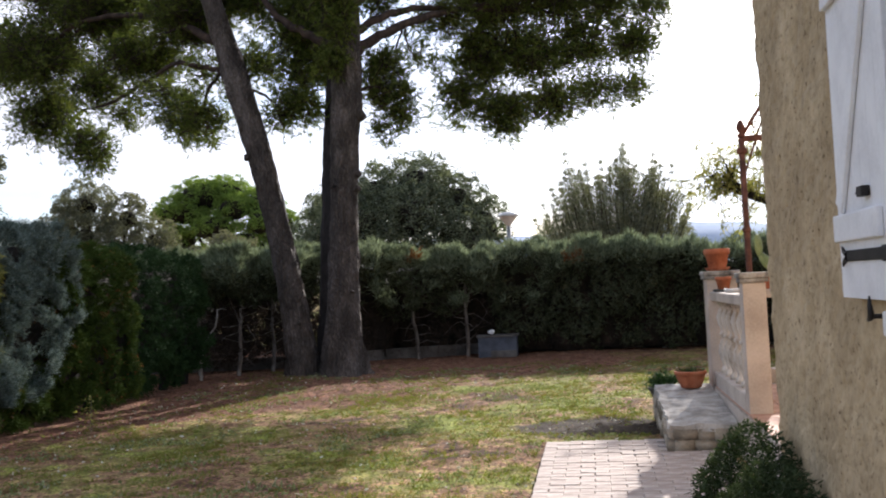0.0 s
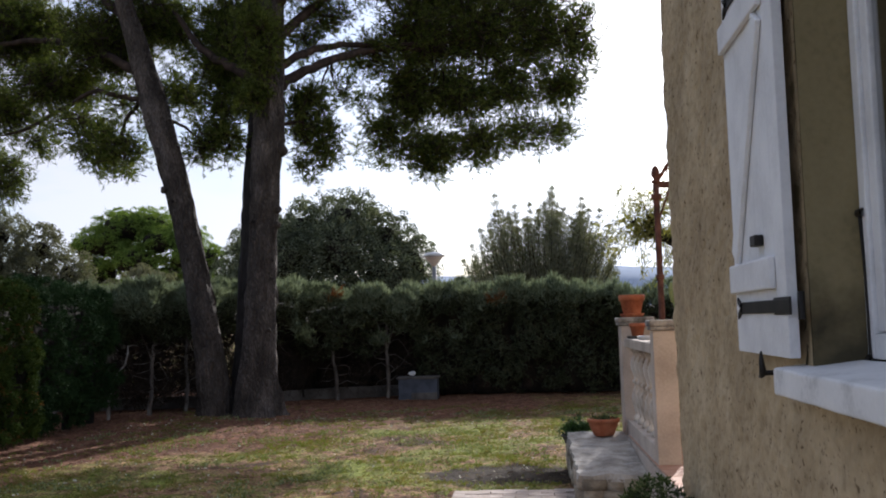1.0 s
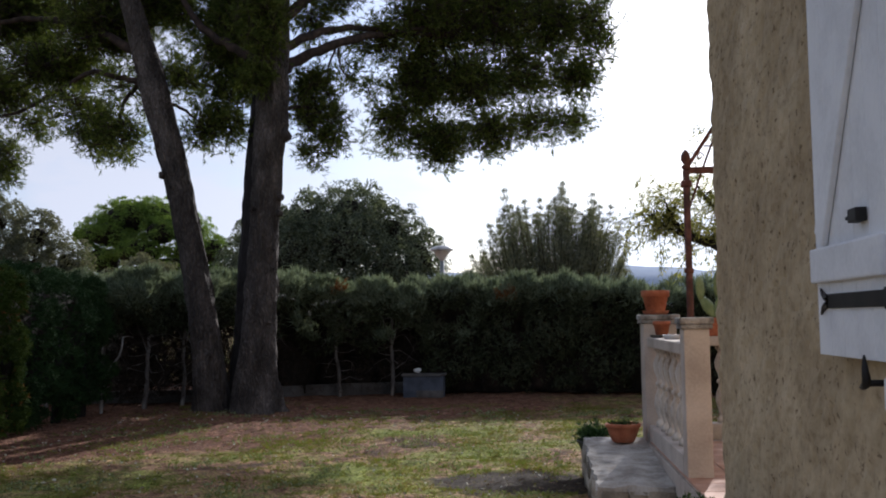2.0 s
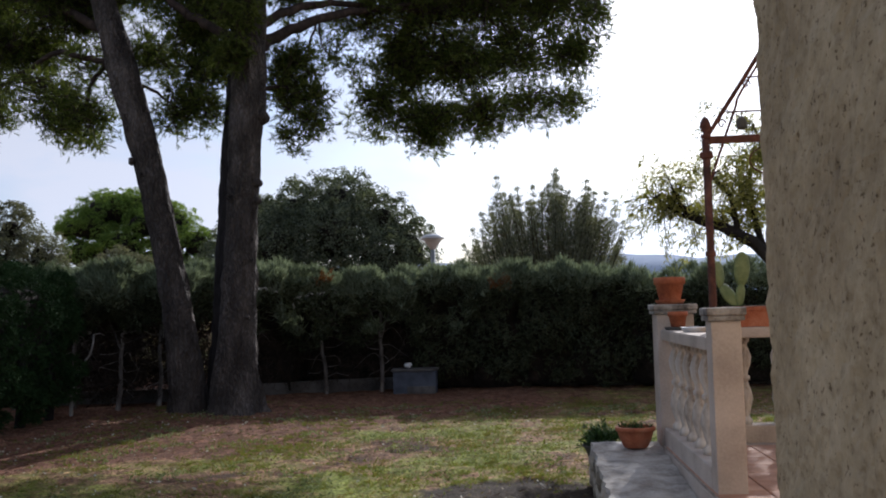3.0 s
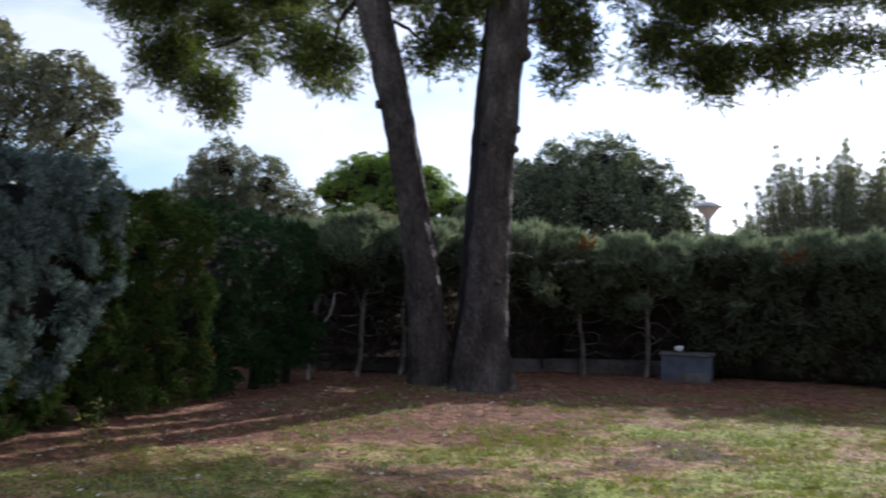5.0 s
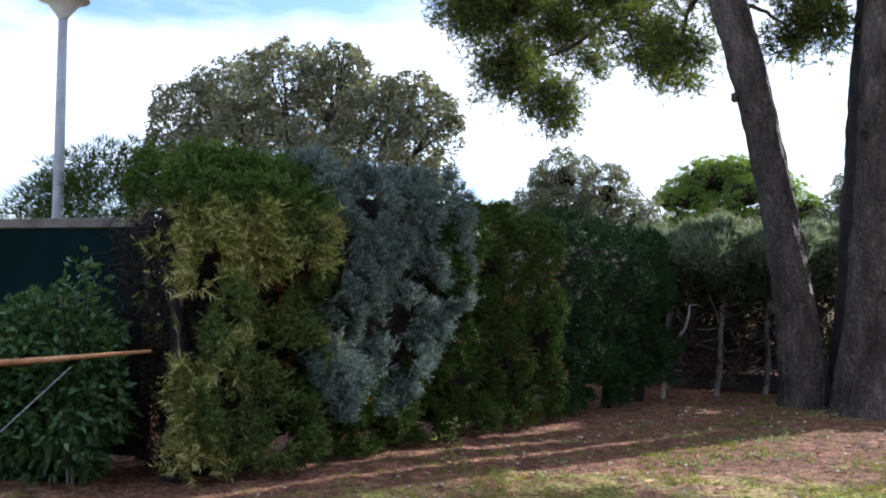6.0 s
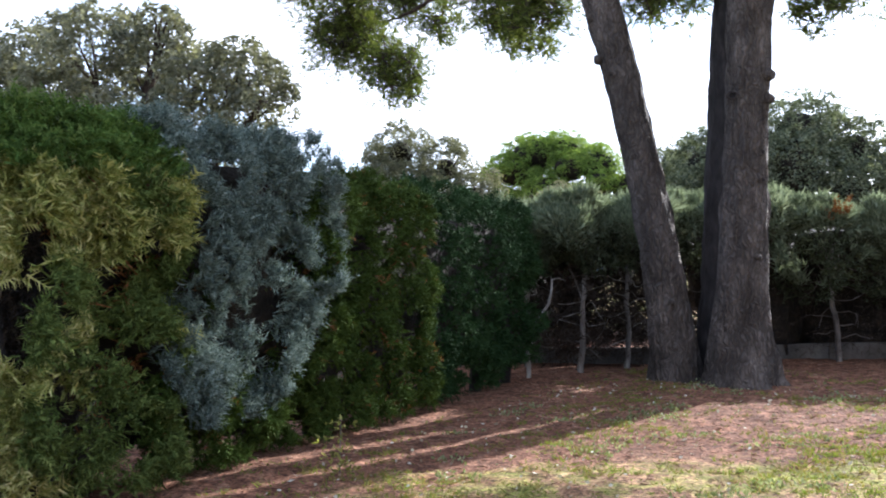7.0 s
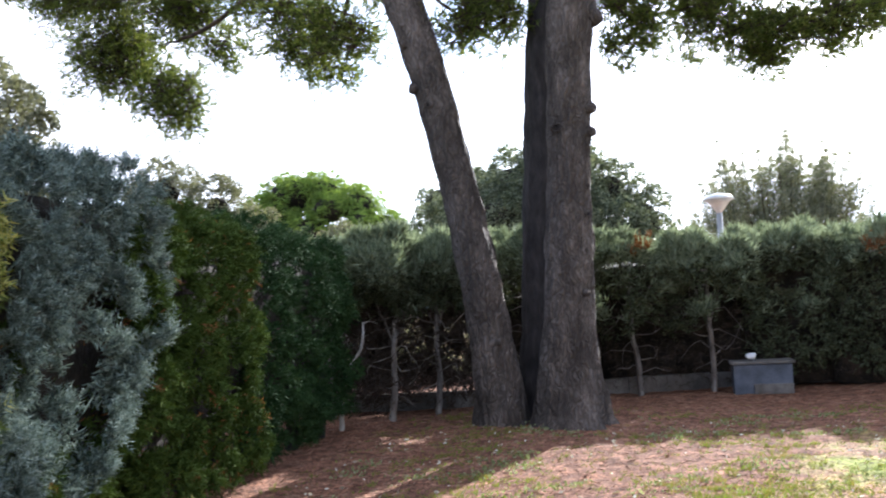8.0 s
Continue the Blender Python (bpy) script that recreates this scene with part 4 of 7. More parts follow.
def make_pergola():
    """The rusty iron arch over the terrace."""
    p = thing("pergola", (2.105, 7.86, TZ), "rusty wrought-iron pergola frame on the terrace", "pergola")
    H, span = 2.135, 3.2
    for x in (0, span):
        part("post", tubes([[(x, 0, 0, 0.026), (x, 0, 1.1, 0.026), (x, 0, H, 0.026)]], 10), M_RUST, p, smooth=True)
        part("finial", lathe_at([(0.012, 0), (0.034, 0.012), (0.034, 0.03), (0.014, 0.04), (0.036, 0.075), (0.036, 0.10), (0.024, 0.135), (0.004, 0.155)], x, 0, H), M_RUST, p, "acorn finial", smooth=True)
        part("collar", lathe_at([(0.034, 0), (0.044, 0.01), (0.044, 0.04), (0.034, 0.05)], x, 0, H - 0.13), M_RUST, p)
        part("collar", lathe_at([(0.03, 0), (0.036, 0.01), (0.036, 0.03), (0.03, 0.04)], x, 0, 1.35), M_RUST, p)
        part("base_plate", one_box(x - 0.06, x + 0.06, -0.06, 0.06, 0, 0.008, 0.002), M_RUST, p)
    part("beam", one_box(0.02, span - 0.02, -0.014, 0.014, H - 0.03, H + 0.02, 0.003), M_RUST, p)
    for s in (-1, 1):
        def at(u, z):
            return (span / 2 + s * (span / 2 - u), 0, z)
        outer = [at(0.01, H + 0.02), at(0.265, H + 0.40), at(0.54, H + 0.80), at(0.95, H + 1.25), at(1.6, H + 1.75)]
        inner = [at(0.02, H - 0.28), at(0.13, H + 0.02), at(0.2, H + 0.2), at(0.255, H + 0.33), at(0.56, H + 0.76), at(1.0, H + 1.24), at(1.6, H + 1.71)]
        part("hip_bar", tubes([curve_line([(*q, 0.016) for q in outer], 5)], 6), M_RUST, p, smooth=True)
        part("hip_bar", tubes([curve_line([(*q, 0.009) for q in inner], 5)], 6), M_RUST, p, smooth=True)
        scr = []
        for k in range(4):
            cx, cz = 0.11 + 0.17 * k, H + 0.1 + 0.26 * k
            scr.append([(*at(cx + 0.028 * math.cos(a) * (1 - a / 9), cz + 0.036 * math.sin(a) * (1 - a / 9)), 0.005) for a in np.linspace(0, 7, 16)])
        for one in scr:
            part("scroll", tubes([one], 5), M_RUST, p)
        ring = [(*at(0.45 + 0.17 * math.cos(a), H - 0.15 + 0.10 * math.sin(a)), 0.005) for a in np.linspace(0, 2 * math.pi, 24)]
        part("oval", tubes([ring], 5), M_RUST, p)
    for z, u in ((0.18, 0.14), (0.41, 0.28), (0.8, 0.56)):
        part("wire", tubes([[(u, 0, H + z, 0.006), (span - u, 0, H + z, 0.006)]], 4), M_RUST, p)
    lamp = thing("hanging_lantern", (2.345, 7.86, TZ + H + 0.18), "small grey lantern hanging from the pergola wire", "lantern")
    part("hook", tubes([[(0, 0, 0, 0.003), (0, 0, -0.04, 0.003)]], 4), M_RUST, lamp)
    part("body", lathe([(0.02, -0.12), (0.035, -0.11), (0.035, -0.06), (0.02, -0.04), (0.01, -0.035)], 12), M_DARKPOT, lamp)


def lathe_at(profile, x, y, z, seg=16):
    bm = lathe(profile, seg)
    bmesh.ops.translate(bm, vec=(x, y, z), verts=bm.verts)
    return bm


def bowl(profile_out, wall, seg=32):
    """A hollow turned pot: down the outside and back up the inside."""
    top = profile_out[-1]
    inner = [(max(r - wall, 0.004), max(z, wall)) for r, z in reversed(profile_out)]
    return lathe([*profile_out, *inner], seg)


def make_pots():
    p = thing("terracotta_bowl", (1.66, 8.74, 0.318), "wide terracotta bowl on the pale ledge", "plant pot", "terrace pots")
    part("bowl", bowl([(0.08, 0), (0.092, 0.01), (0.125, 0.085), (0.134, 0.122), (0.147, 0.125), (0.149, 0.15), (0.142, 0.155)], 0.013), M_TERRA, p, smooth=True)
    part("soil", lathe([(0.09, 0.03), (0.122, 0.118), (0.06, 0.13), (0.005, 0.135)], 20), M_SOIL, p)
    b = rng.normal(size=(40, 3)) * (0.05, 0.05, 0.003) + (0, 0, 0.142)
    part("sprigs", sprays(b, np.tile((0, 0, 1.0), (40, 1)), 4, 0.05, 0.008, 0.6), F_SHRUB, p, "a few dry sprigs")
    p = thing("grey_planter", (1.46, 9.24, -0.01), "dark grey tapered bowl with a bushy green plant behind the ledge", "plant pot", "terrace pots")
    part("bowl", bowl([(0.075, 0), (0.085, 0.01), (0.11, 0.15), (0.15, 0.255), (0.17, 0.275), (0.17, 0.288)], 0.012), M_DARKPOT, p, smooth=True)
    part("soil", lathe([(0.07, 0.05), (0.13, 0.245), (0.005, 0.26)], 20), M_SOIL, p)
    b = rng.normal(size=(260, 3)) * (0.06, 0.055, 0.045) + (-0.01, 0, 0.31)
    b[:, 2] = b[:, 2].clip(0.26, 0.45)
    part("plant", sprays(b, np.c_[b[:, :2] * 3, np.full(260, 0.6)], 5, 0.055, 0.012, 0.6), F_LAUREL, p, "bushy green herb")
    stems = [[(0, 0, 0.2, 0.003), (dx * 0.5, dy * 0.5, 0.32, 0.0025), (dx, dy, 0.46, 0.002)] for dx, dy in ((0.06, 0.03), (-0.06, 0.02), (0.02, -0.06), (-0.03, 0.07))]
    part("stems", tubes(stems, 4), F_SHRUB, p)
    p = thing("terracotta_pot", (1.975, 8.88, 1.375), "terracotta flowerpot in a saucer on the far pillar", "plant pot", "terrace pots")
    part("saucer", bowl([(0.085, 0), (0.10, 0.004), (0.112, 0.03), (0.115, 0.034)], 0.008), M_TERRA, p, smooth=True)
    part("pot", bowl([(0.075, 0.03), (0.08, 0.034), (0.105, 0.15), (0.118, 0.152), (0.12, 0.2), (0.116, 0.205)], 0.012), M_TERRA, p, smooth=True)
    part("soil", lathe([(0.07, 0.06), (0.10, 0.185), (0.05, 0.2), (0.004, 0.205)], 20), M_SLAB, p, "pale gravel topping")
    p = thing("terracotta_pot", (1.985, 8.60, 1.185), "small terracotta pot in a dark saucer on the rail", "plant pot", "terrace pots")
    part("saucer", bowl([(0.08, 0), (0.092, 0.004), (0.10, 0.022)], 0.008), M_DARKPOT, p, smooth=True)
    part("pot", bowl([(0.045, 0.022), (0.05, 0.025), (0.064, 0.10), (0.072, 0.102), (0.072, 0.135)], 0.01), M_TERRA, p, smooth=True)
    part("soil", lathe([(0.03, 0.05), (0.058, 0.12), (0.004, 0.13)], 16), M_SOIL, p)
    p = thing("white_dish", (1.985, 7.92, 1.185), "shallow white dish on the stone rail", "dish")
    part("dish", bowl([(0.06, 0), (0.075, 0.004), (0.085, 0.03), (0.088, 0.034)], 0.007), M_WHITE, p, smooth=True)
    # prickly pear in a long planter on the far rail
    p = thing("prickly_pear", (2.56, 8.92, 1.186), "prickly pear cactus in a terracotta planter on the rail", "cactus")
    b = bmesh.new()
    box(b, -0.20, 0.20, -0.075, 0.075, 0, 0.15, 0.01)
    for v in b.verts:
        if v.co.z < 0.08:
            v.co.x *= 0.88
            v.co.y *= 0.85
    box(b, -0.205, 0.205, -0.08, 0.08, 0.122, 0.155, 0.006)
    part("planter", b, M_TERRA, p)
    part("soil", one_box(-0.185, 0.185, -0.06, 0.06, 0.1, 0.162, 0.01), M_SOIL, p)

    def pad(cx, cz, w, h, tilt, turn):
        q = bmesh.new()
        bmesh.ops.create_uvsphere(q, u_segments=18, v_segments=14, radius=1)
        for v in q.verts:
            k = 0.78 + 0.22 * (v.co.z + 1) / 2
            v.co = Vector((v.co.x * w / 2 * k, v.co.y * 0.022, v.co.z * h / 2))
        bmesh.ops.transform(q, matrix=Matrix.Translation((cx, 0, cz)) @ Matrix.Rotation(radians(tilt), 4, "Y") @ Matrix.Rotation(radians(turn), 4, "Z"), verts=q.verts)
        part("pad", q, F_CACTUS, p, smooth=True)

    pad(-0.05, 0.24, 0.09, 0.19, 8, 20)
    pad(-0.03, 0.44, 0.145, 0.27, 4, 10)
    pad(-0.13, 0.24, 0.13, 0.21, -35, 30)
    pad(-0.2, 0.40, 0.12, 0.22, -4, 40)


make_terrace()
make_edging()
make_balustrades()
make_pergola()
make_pots()

# ---- pines ----


def trunk_mesh(line, sides=72, furrow=0.2, rings=24):
    """A thick trunk: bark plates pushed in and out of a smooth tapered tube."""
    c = curve_line(line, rings)
    ang = np.linspace(0, 2 * np.pi, sides, endpoint=False)
    V = []
    for x, y, z, r in c:
        for a in ang:
            p = Vector((math.cos(a) * 2.2, math.sin(a) * 2.2, z * 0.9))
            f = 1 + furrow * (abs(noise.noise(p * 2.1 + Vector((x, y, 0)))) - 0.2) + 0.06 * noise.noise(p * 0.7) + 0.11 * noise.noise(Vector((p.x * 5, p.y * 5, p.z * 3.2)))
            if z < 0.7:
                f += (0.7 - z) ** 2 * 0.8 * max(0, noise.noise(Vector((math.cos(a) * 1.6, math.sin(a) * 1.6, 5 + x)))) * 2
            V.append((x + r * f * math.cos(a), y + r * f * math.sin(a), z))
    m = len(c)
    i, j = np.meshgrid(np.arange(m - 1), np.arange(sides), indexing="ij")
    q = np.stack([i * sides + j, i * sides + (j + 1) % sides, (i + 1) * sides + (j + 1) % sides, (i + 1) * sides + j], -1).reshape(-1, 4)
    return mesh_of(np.array(V), q.ravel(), 4 * np.arange(len(q)), np.full(len(q), 4))


def pine_crown(clumps, needles=11, length=0.08):
    """Branchlets run into each clump and bear short shoots with a brush of needles. A clump: centre, radii across and up, density, where its branchlets start."""
    twigs, S, D = [], [], []
    for c, (rx, rz), dens, root in clumps:
        c, rad, root = np.array(c, float), np.array((rx, rx, rz), float), np.array(root, float)
        n = max(8, int(104 * dens * rx * rz * math.pi))
        d = unit(rng.normal(size=(n, 3)))
        ends = c + d * rad * (rng.uniform(0.15, 1.0, (n, 1)) ** 0.42) * rng.uniform(0.85, 1.22, (n, 1))
        starts = c + (root - c) * rng.uniform(0.1, 0.5, (n, 1)) * (0.6 * rad.mean() / max(np.linalg.norm(root - c), 0.3)) + rng.normal(size=(n, 3)) * rad * 0.3
        for s0, e in zip(starts, ends):
            mid = (s0 + e) / 2 + (0, 0, 0.04) + rng.normal(size=3) * 0.05
            twigs.append(np.array([(*s0, 0.008), (*mid, 0.006), (*e, 0.003)]))
            k = 9
            f = rng.uniform(0.25, 1.0, (k, 1))
            way = unit(e - s0)
            side = unit(rng.normal(size=(k, 3)))
            S.append(s0 * (1 - f) ** 2 + 2 * mid * f * (1 - f) + e * f**2 + side * 0.02)
            D.append(unit(way * 0.5 + side * 0.8 + (0, 0, 0.25)))
    S, D = np.concatenate(S), np.concatenate(D)
    long = rng.uniform(0.06, 0.15, (len(S), 1))
    P, W = np.repeat(S, needles, 0), np.repeat(D, needles, 0)
    P = P + W * np.repeat(long, needles, 0) * rng.uniform(0.25, 1.0, (len(P), 1))
    W = unit(W + 0.62 * rng.normal(size=W.shape))
    ln = length * rng.uniform(0.6, 1.25, len(P))
    return tubes(twigs, 3), blades(P, W, ln, 0.012, 0.0, tri=True)


MAIN = [(-3.19, 14.8, -0.1, 0.44), (-3.17, 14.8, 0.15, 0.36), (-3.15, 14.8, 0.4, 0.32), (-3.14, 14.8, 0.7, 0.285), (-3.11, 14.8, 1.2, 0.255), (-3.08, 14.8, 1.8, 0.235), (-3.05, 14.8, 2.4, 0.217), (-3.02, 14.8, 3.0, 0.21),
        (-2.98, 14.8, 3.6, 0.212), (-2.93, 14.8, 4.2, 0.232), (-2.9, 14.82, 4.8, 0.235), (-2.85, 14.85, 6.2, 0.2), (-2.8, 14.9, 7.6, 0.15), (-2.75, 15.0, 9.2, 0.10), (-2.7, 15.0, 11.0, 0.04)]
LEAN = [(-3.87, 15.0, -0.1, 0.30), (-3.88, 15.0, 0.15, 0.265), (-3.90, 15.0, 0.4, 0.25), (-3.93, 15.0, 0.7, 0.235), (-4.0, 15.0, 1.2, 0.215), (-4.09, 15.0, 1.8, 0.205), (-4.205, 15.0, 2.4, 0.198), (-4.325, 15.0, 3.0, 0.195), (-4.455, 15.0, 3.6, 0.192),
        (-4.61, 15.03, 4.2, 0.205), (-4.79, 15.06, 4.8, 0.215), (-4.9, 15.1, 5.2, 0.205), (-5.12, 15.12, 5.95, 0.18), (-5.45, 15.1, 7.2, 0.12), (-5.6, 15.0, 9.0, 0.06)]
THIRD = [(-3.55, 15.5, -0.1, 0.29), (-3.53, 15.5, 0.4, 0.24), (-3.49, 15.5, 0.9, 0.215), (-3.43, 15.5, 2.1, 0.2), (-3.34, 15.5, 3.4, 0.195), (-3.24, 15.5, 4.6, 0.19), (-3.15, 15.6, 6.5, 0.15), (-3.1, 15.8, 9.0, 0.06)]


def knots(places, bole):
    """Round scars and stubs of lost limbs on a trunk."""
    for x, y, z, r in places:
        knob = bmesh.new()
        bmesh.ops.create_icosphere(knob, subdivisions=2, radius=r)
        bmesh.ops.translate(knob, vec=(x, y, z), verts=knob.verts)
        part("knot", roughen(knob, 0.3 * r, 0.9 / r), M_BARK, bole, smooth=True)


def scars(places, bole):
    """Dark hollow scars: a rim of bark round a sunken dark patch."""
    for x, y, z, r in places:
        rim = [(x + 1.15 * r * math.cos(a), y + 0.012 - 0.02 * abs(math.cos(a)), z + 0.85 * r * math.sin(a), 0.3 * r) for a in np.linspace(0, 2 * math.pi, 15)]
        part("scar_rim", tubes([rim], 6, 0.08), M_BARK, bole, "swollen bark rim", smooth=True)
        hole = bmesh.new()
        bmesh.ops.create_icosphere(hole, subdivisions=2, radius=r)
        bmesh.ops.scale(hole, vec=(1, 0.35, 0.7), verts=hole.verts)
        bmesh.ops.translate(hole, vec=(x, y + 0.03, z), verts=hole.verts)
        part("scar", hole, M_DARKBARK, bole, "dark hollow scar", smooth=True)


def make_pines():
    g = "tall pines"
    t = thing("pine_tree", (0, 0, 0), "tall straight pine with thick furrowed grey bark", "tree", g)
    bole = part("trunk", trunk_mesh(MAIN), M_BARK, t, smooth=True)
    knots(((-2.72, 14.78, 4.16, 0.12), (-2.79, 14.76, 3.22, 0.07), (-2.79, 14.76, 2.98, 0.06), (-2.92, 14.6, 1.35, 0.035), (-3.2, 14.6, 1.2, 0.04)), bole)
    scars(((-3.12, 14.575, 3.02, 0.045), (-2.87, 14.645, 3.78, 0.025), (-2.86, 14.66, 2.42, 0.028), (-2.86, 14.66, 2.14, 0.026), (-3.06, 14.58, 1.36, 0.03)), bole)
    limbs = [
        [(-2.85, 14.85, 5.05, 0.1), (-2.71, 15.2, 5.35, 0.09), (-2.13, 16.0, 5.88, 0.075), (-1.37, 17.5, 6.47, 0.055), (-0.4, 18.3, 6.82, 0.03)],
        [(-2.85, 14.9, 5.5, 0.075), (-2.22, 16.0, 6.11, 0.06), (-1.48, 17.5, 6.5, 0.045), (0.3, 18.8, 6.6, 0.025), (1.6, 19.4, 6.5, 0.012)],
        [(-2.9, 14.9, 5.8, 0.09), (-2.27, 16.39, 7.07, 0.075), (-1.07, 17.76, 7.87, 0.06), (0.65, 19.0, 8.3, 0.04), (1.9, 19.6, 8.5, 0.02)],
        [(-2.98, 14.9, 5.2, 0.085), (-3.5, 15.0, 5.55, 0.075), (-4.1, 15.2, 5.98, 0.06), (-4.67, 15.5, 6.75, 0.04)],
        [(-2.9, 14.7, 5.0, 0.05), (-2.95, 14.3, 5.5, 0.035), (-2.9, 14.1, 6.1, 0.02)],
        [(-2.85, 15.0, 6.4, 0.09), (-1.6, 13.6, 7.4, 0.06), (-0.6, 12.6, 8.0, 0.03)],
        [(-2.8, 15.0, 7.2, 0.08), (-2.6, 16.4, 8.2, 0.05), (-2.2, 17.4, 8.8, 0.03)],
        [(-2.75, 14.9, 4.55, 0.03), (-2.5, 15.3, 4.7, 0.02), (-2.2, 15.6, 4.6, 0.01)],
        [(-2.13, 16.0, 5.88, 0.022), (-2.3, 16.1, 5.4, 0.014), (-2.18, 16.2, 4.97, 0.006)],
        [(-2.13, 16.0, 5.88, 0.02), (-2.1, 16.1, 5.55, 0.012), (-1.9, 16.3, 5.2, 0.005)],
    ]
    for l in limbs:
        part("limb", tubes([curve_line(l, 6, 0.012)], 8, 0.05), M_BRANCH, t, "dark bare limb", smooth=True)
    right, near = (-0.4, 18.3, 6.82), (-2.9, 14.9, 5.4)
    clumps = [
        ((-2.44, 15.60, 4.95), (0.5, 0.62), 1.0, near), ((-2.18, 15.60, 4.42), (0.48, 0.48), 0.75, near), ((-2.43, 15.50, 3.96), (0.34, 0.34), 0.6, near), ((-2.5, 15.4, 4.5), (0.4, 0.5), 0.6, near),
        ((-1.7, 17.5, 6.3), (0.75, 0.5), 0.8, right), ((-2.1, 16.7, 5.55), (0.5, 0.45), 0.35, right), ((-3.85, 15.6, 5.0), (0.6, 0.55), 0.75, near), ((-4.75, 16.0, 5.5), (0.65, 0.5), 0.35, near), ((-3.7, 15.3, 4.35), (0.42, 0.42), 0.6, near),
        ((-2.51, 16.00, 6.24), (0.46, 0.46), 0.7, near), ((-2.22, 16.50, 6.77), (0.57, 0.38), 0.9, near), ((-2.90, 14.20, 5.78), (0.49, 0.80), 1.3, near),
        ((-3.05, 14.35, 4.95), (0.30, 0.36), 1.2, near), ((-3.60, 15.40, 6.11), (0.53, 0.79), 1.6, near), ((-3.94, 15.60, 5.71), (0.54, 0.72), 1.4, near),
        ((-4.58, 15.80, 6.27), (0.45, 0.54), 0.6, near), ((-4.1, 15.40, 4.38), (0.62, 0.5), 0.8, near), ((-4.58, 15.60, 5.26), (0.5, 0.45), 0.6, near),
        ((-3.5, 15.5, 5.15), (0.35, 0.4), 0.9, near),
        ((-0.84, 18.50, 6.90), (1.17, 0.95), 1.15, right), ((0.44, 19.00, 7.10), (1.20, 0.98), 1.1, right), ((1.67, 19.50, 7.08), (1.00, 0.89), 0.9, right),
        ((2.38, 19.50, 7.0), (0.5, 0.85), 0.7, right), ((2.2, 19.4, 6.1), (0.5, 0.5), 0.5, right), ((-1.08, 18.50, 5.70), (0.74, 0.85), 1.4, right), ((-0.11, 18.50, 5.66), (0.95, 0.74), 1.35, right),
        ((0.97, 19.00, 5.96), (0.9, 0.7), 0.9, right), ((1.87, 19.50, 6.04), (0.67, 0.67), 0.8, right), ((-1.56, 18.00, 4.92), (0.56, 0.56), 0.8, right),
        ((-0.72, 18.30, 4.6), (0.8, 0.52), 1.3, right), ((0.20, 18.50, 4.7), (0.8, 0.52), 1.0, right), ((1.17, 19.00, 4.98), (0.9, 0.47), 0.7, right), ((-0.6, 18.3, 4.25), (0.4, 0.28), 0.6, right), ((-1.6, 18.4, 4.6), (0.45, 0.35), 0.5, right), ((-2.27, 16.4, 4.3), (0.35, 0.3), 0.4, right),
        ((1.83, 19.20, 5.05), (0.5, 0.4), 0.6, right), ((-0.42, 19.00, 8.16), (1.63, 0.87), 1.1, right), ((1.36, 19.50, 8.14), (1.23, 0.89), 1.1, right),
        ((-1.88, 18.00, 5.50), (0.26, 0.41), 0.5, right), ((-2.96, 15.50, 7.43), (1.33, 0.71), 1.1, near), ((-1.56, 17.50, 7.90), (1.20, 0.60), 1.1, right),
        ((-1.20, 13.20, 7.70), (1.4, 0.8), 0.6, (-1.6, 13.6, 7.4)), ((-2.50, 15.20, 8.80), (1.9, 1.1), 0.5, (-2.75, 15, 8.4)),
        ((-2.60, 15.10, 10.40), (1.4, 0.9), 0.5, (-2.7, 15, 10)), ((-2.20, 16.90, 8.50), (1.5, 0.8), 0.5, (-2.6, 16.4, 8.2)),
    ]
    tw, nd = pine_crown(clumps)
    part("twig_growth", tw, M_BRANCH, t, "thin dark twigs", kind="stuff")
    part("crown", nd, F_PINE, t, "clumps of long green needles")

    t = thing("pine_tree", (0, 0, 0), "leaning pine with a bent dark trunk", "tree", g)
    bole = part("trunk", trunk_mesh(LEAN), M_BARK, t, smooth=True)
    knots(((-4.63, 14.86, 3.62, 0.06), (-4.7, 14.86, 4.1, 0.05), (-3.86, 14.78, 0.9, 0.04)), bole)
    scars(((-4.46, 14.79, 3.42, 0.035), (-4.22, 14.79, 2.5, 0.028)), bole)
    limbs = [
        [(-4.9, 15.15, 5.05, 0.05), (-5.4, 15.3, 5.25, 0.045), (-6.15, 15.6, 5.41, 0.038), (-7.68, 16.5, 5.08, 0.03), (-8.58, 17.0, 5.06, 0.015)],
        [(-5.0, 15.15, 5.55, 0.08), (-6.67, 15.91, 6.41, 0.06), (-8.56, 16.61, 6.55, 0.045), (-10.01, 17.60, 5.82, 0.02)],
        [(-4.98, 15.2, 5.3, 0.045), (-5.4, 15.3, 4.9, 0.03), (-5.6, 15.4, 4.4, 0.012)],
        [(-4.85, 15.1, 4.9, 0.035), (-4.5, 15.3, 4.75, 0.025), (-4.1, 15.4, 4.45, 0.012)],
        [(-5.30, 15.15, 6.50, 0.08), (-7.24, 16.33, 8.17, 0.05), (-9.61, 17.73, 9.41, 0.03)],
        [(-5.46, 15.1, 7.4, 0.06), (-5.4, 16.2, 8.0, 0.04), (-5.3, 17, 8.4, 0.02)],
    ]
    for l in limbs:
        part("limb", tubes([curve_line(l, 6, 0.012)], 8, 0.05), M_BRANCH, t, "dark bare limb", smooth=True)
    left, near = (-8.56, 16.61, 6.55), (-5.1, 15.2, 5.6)
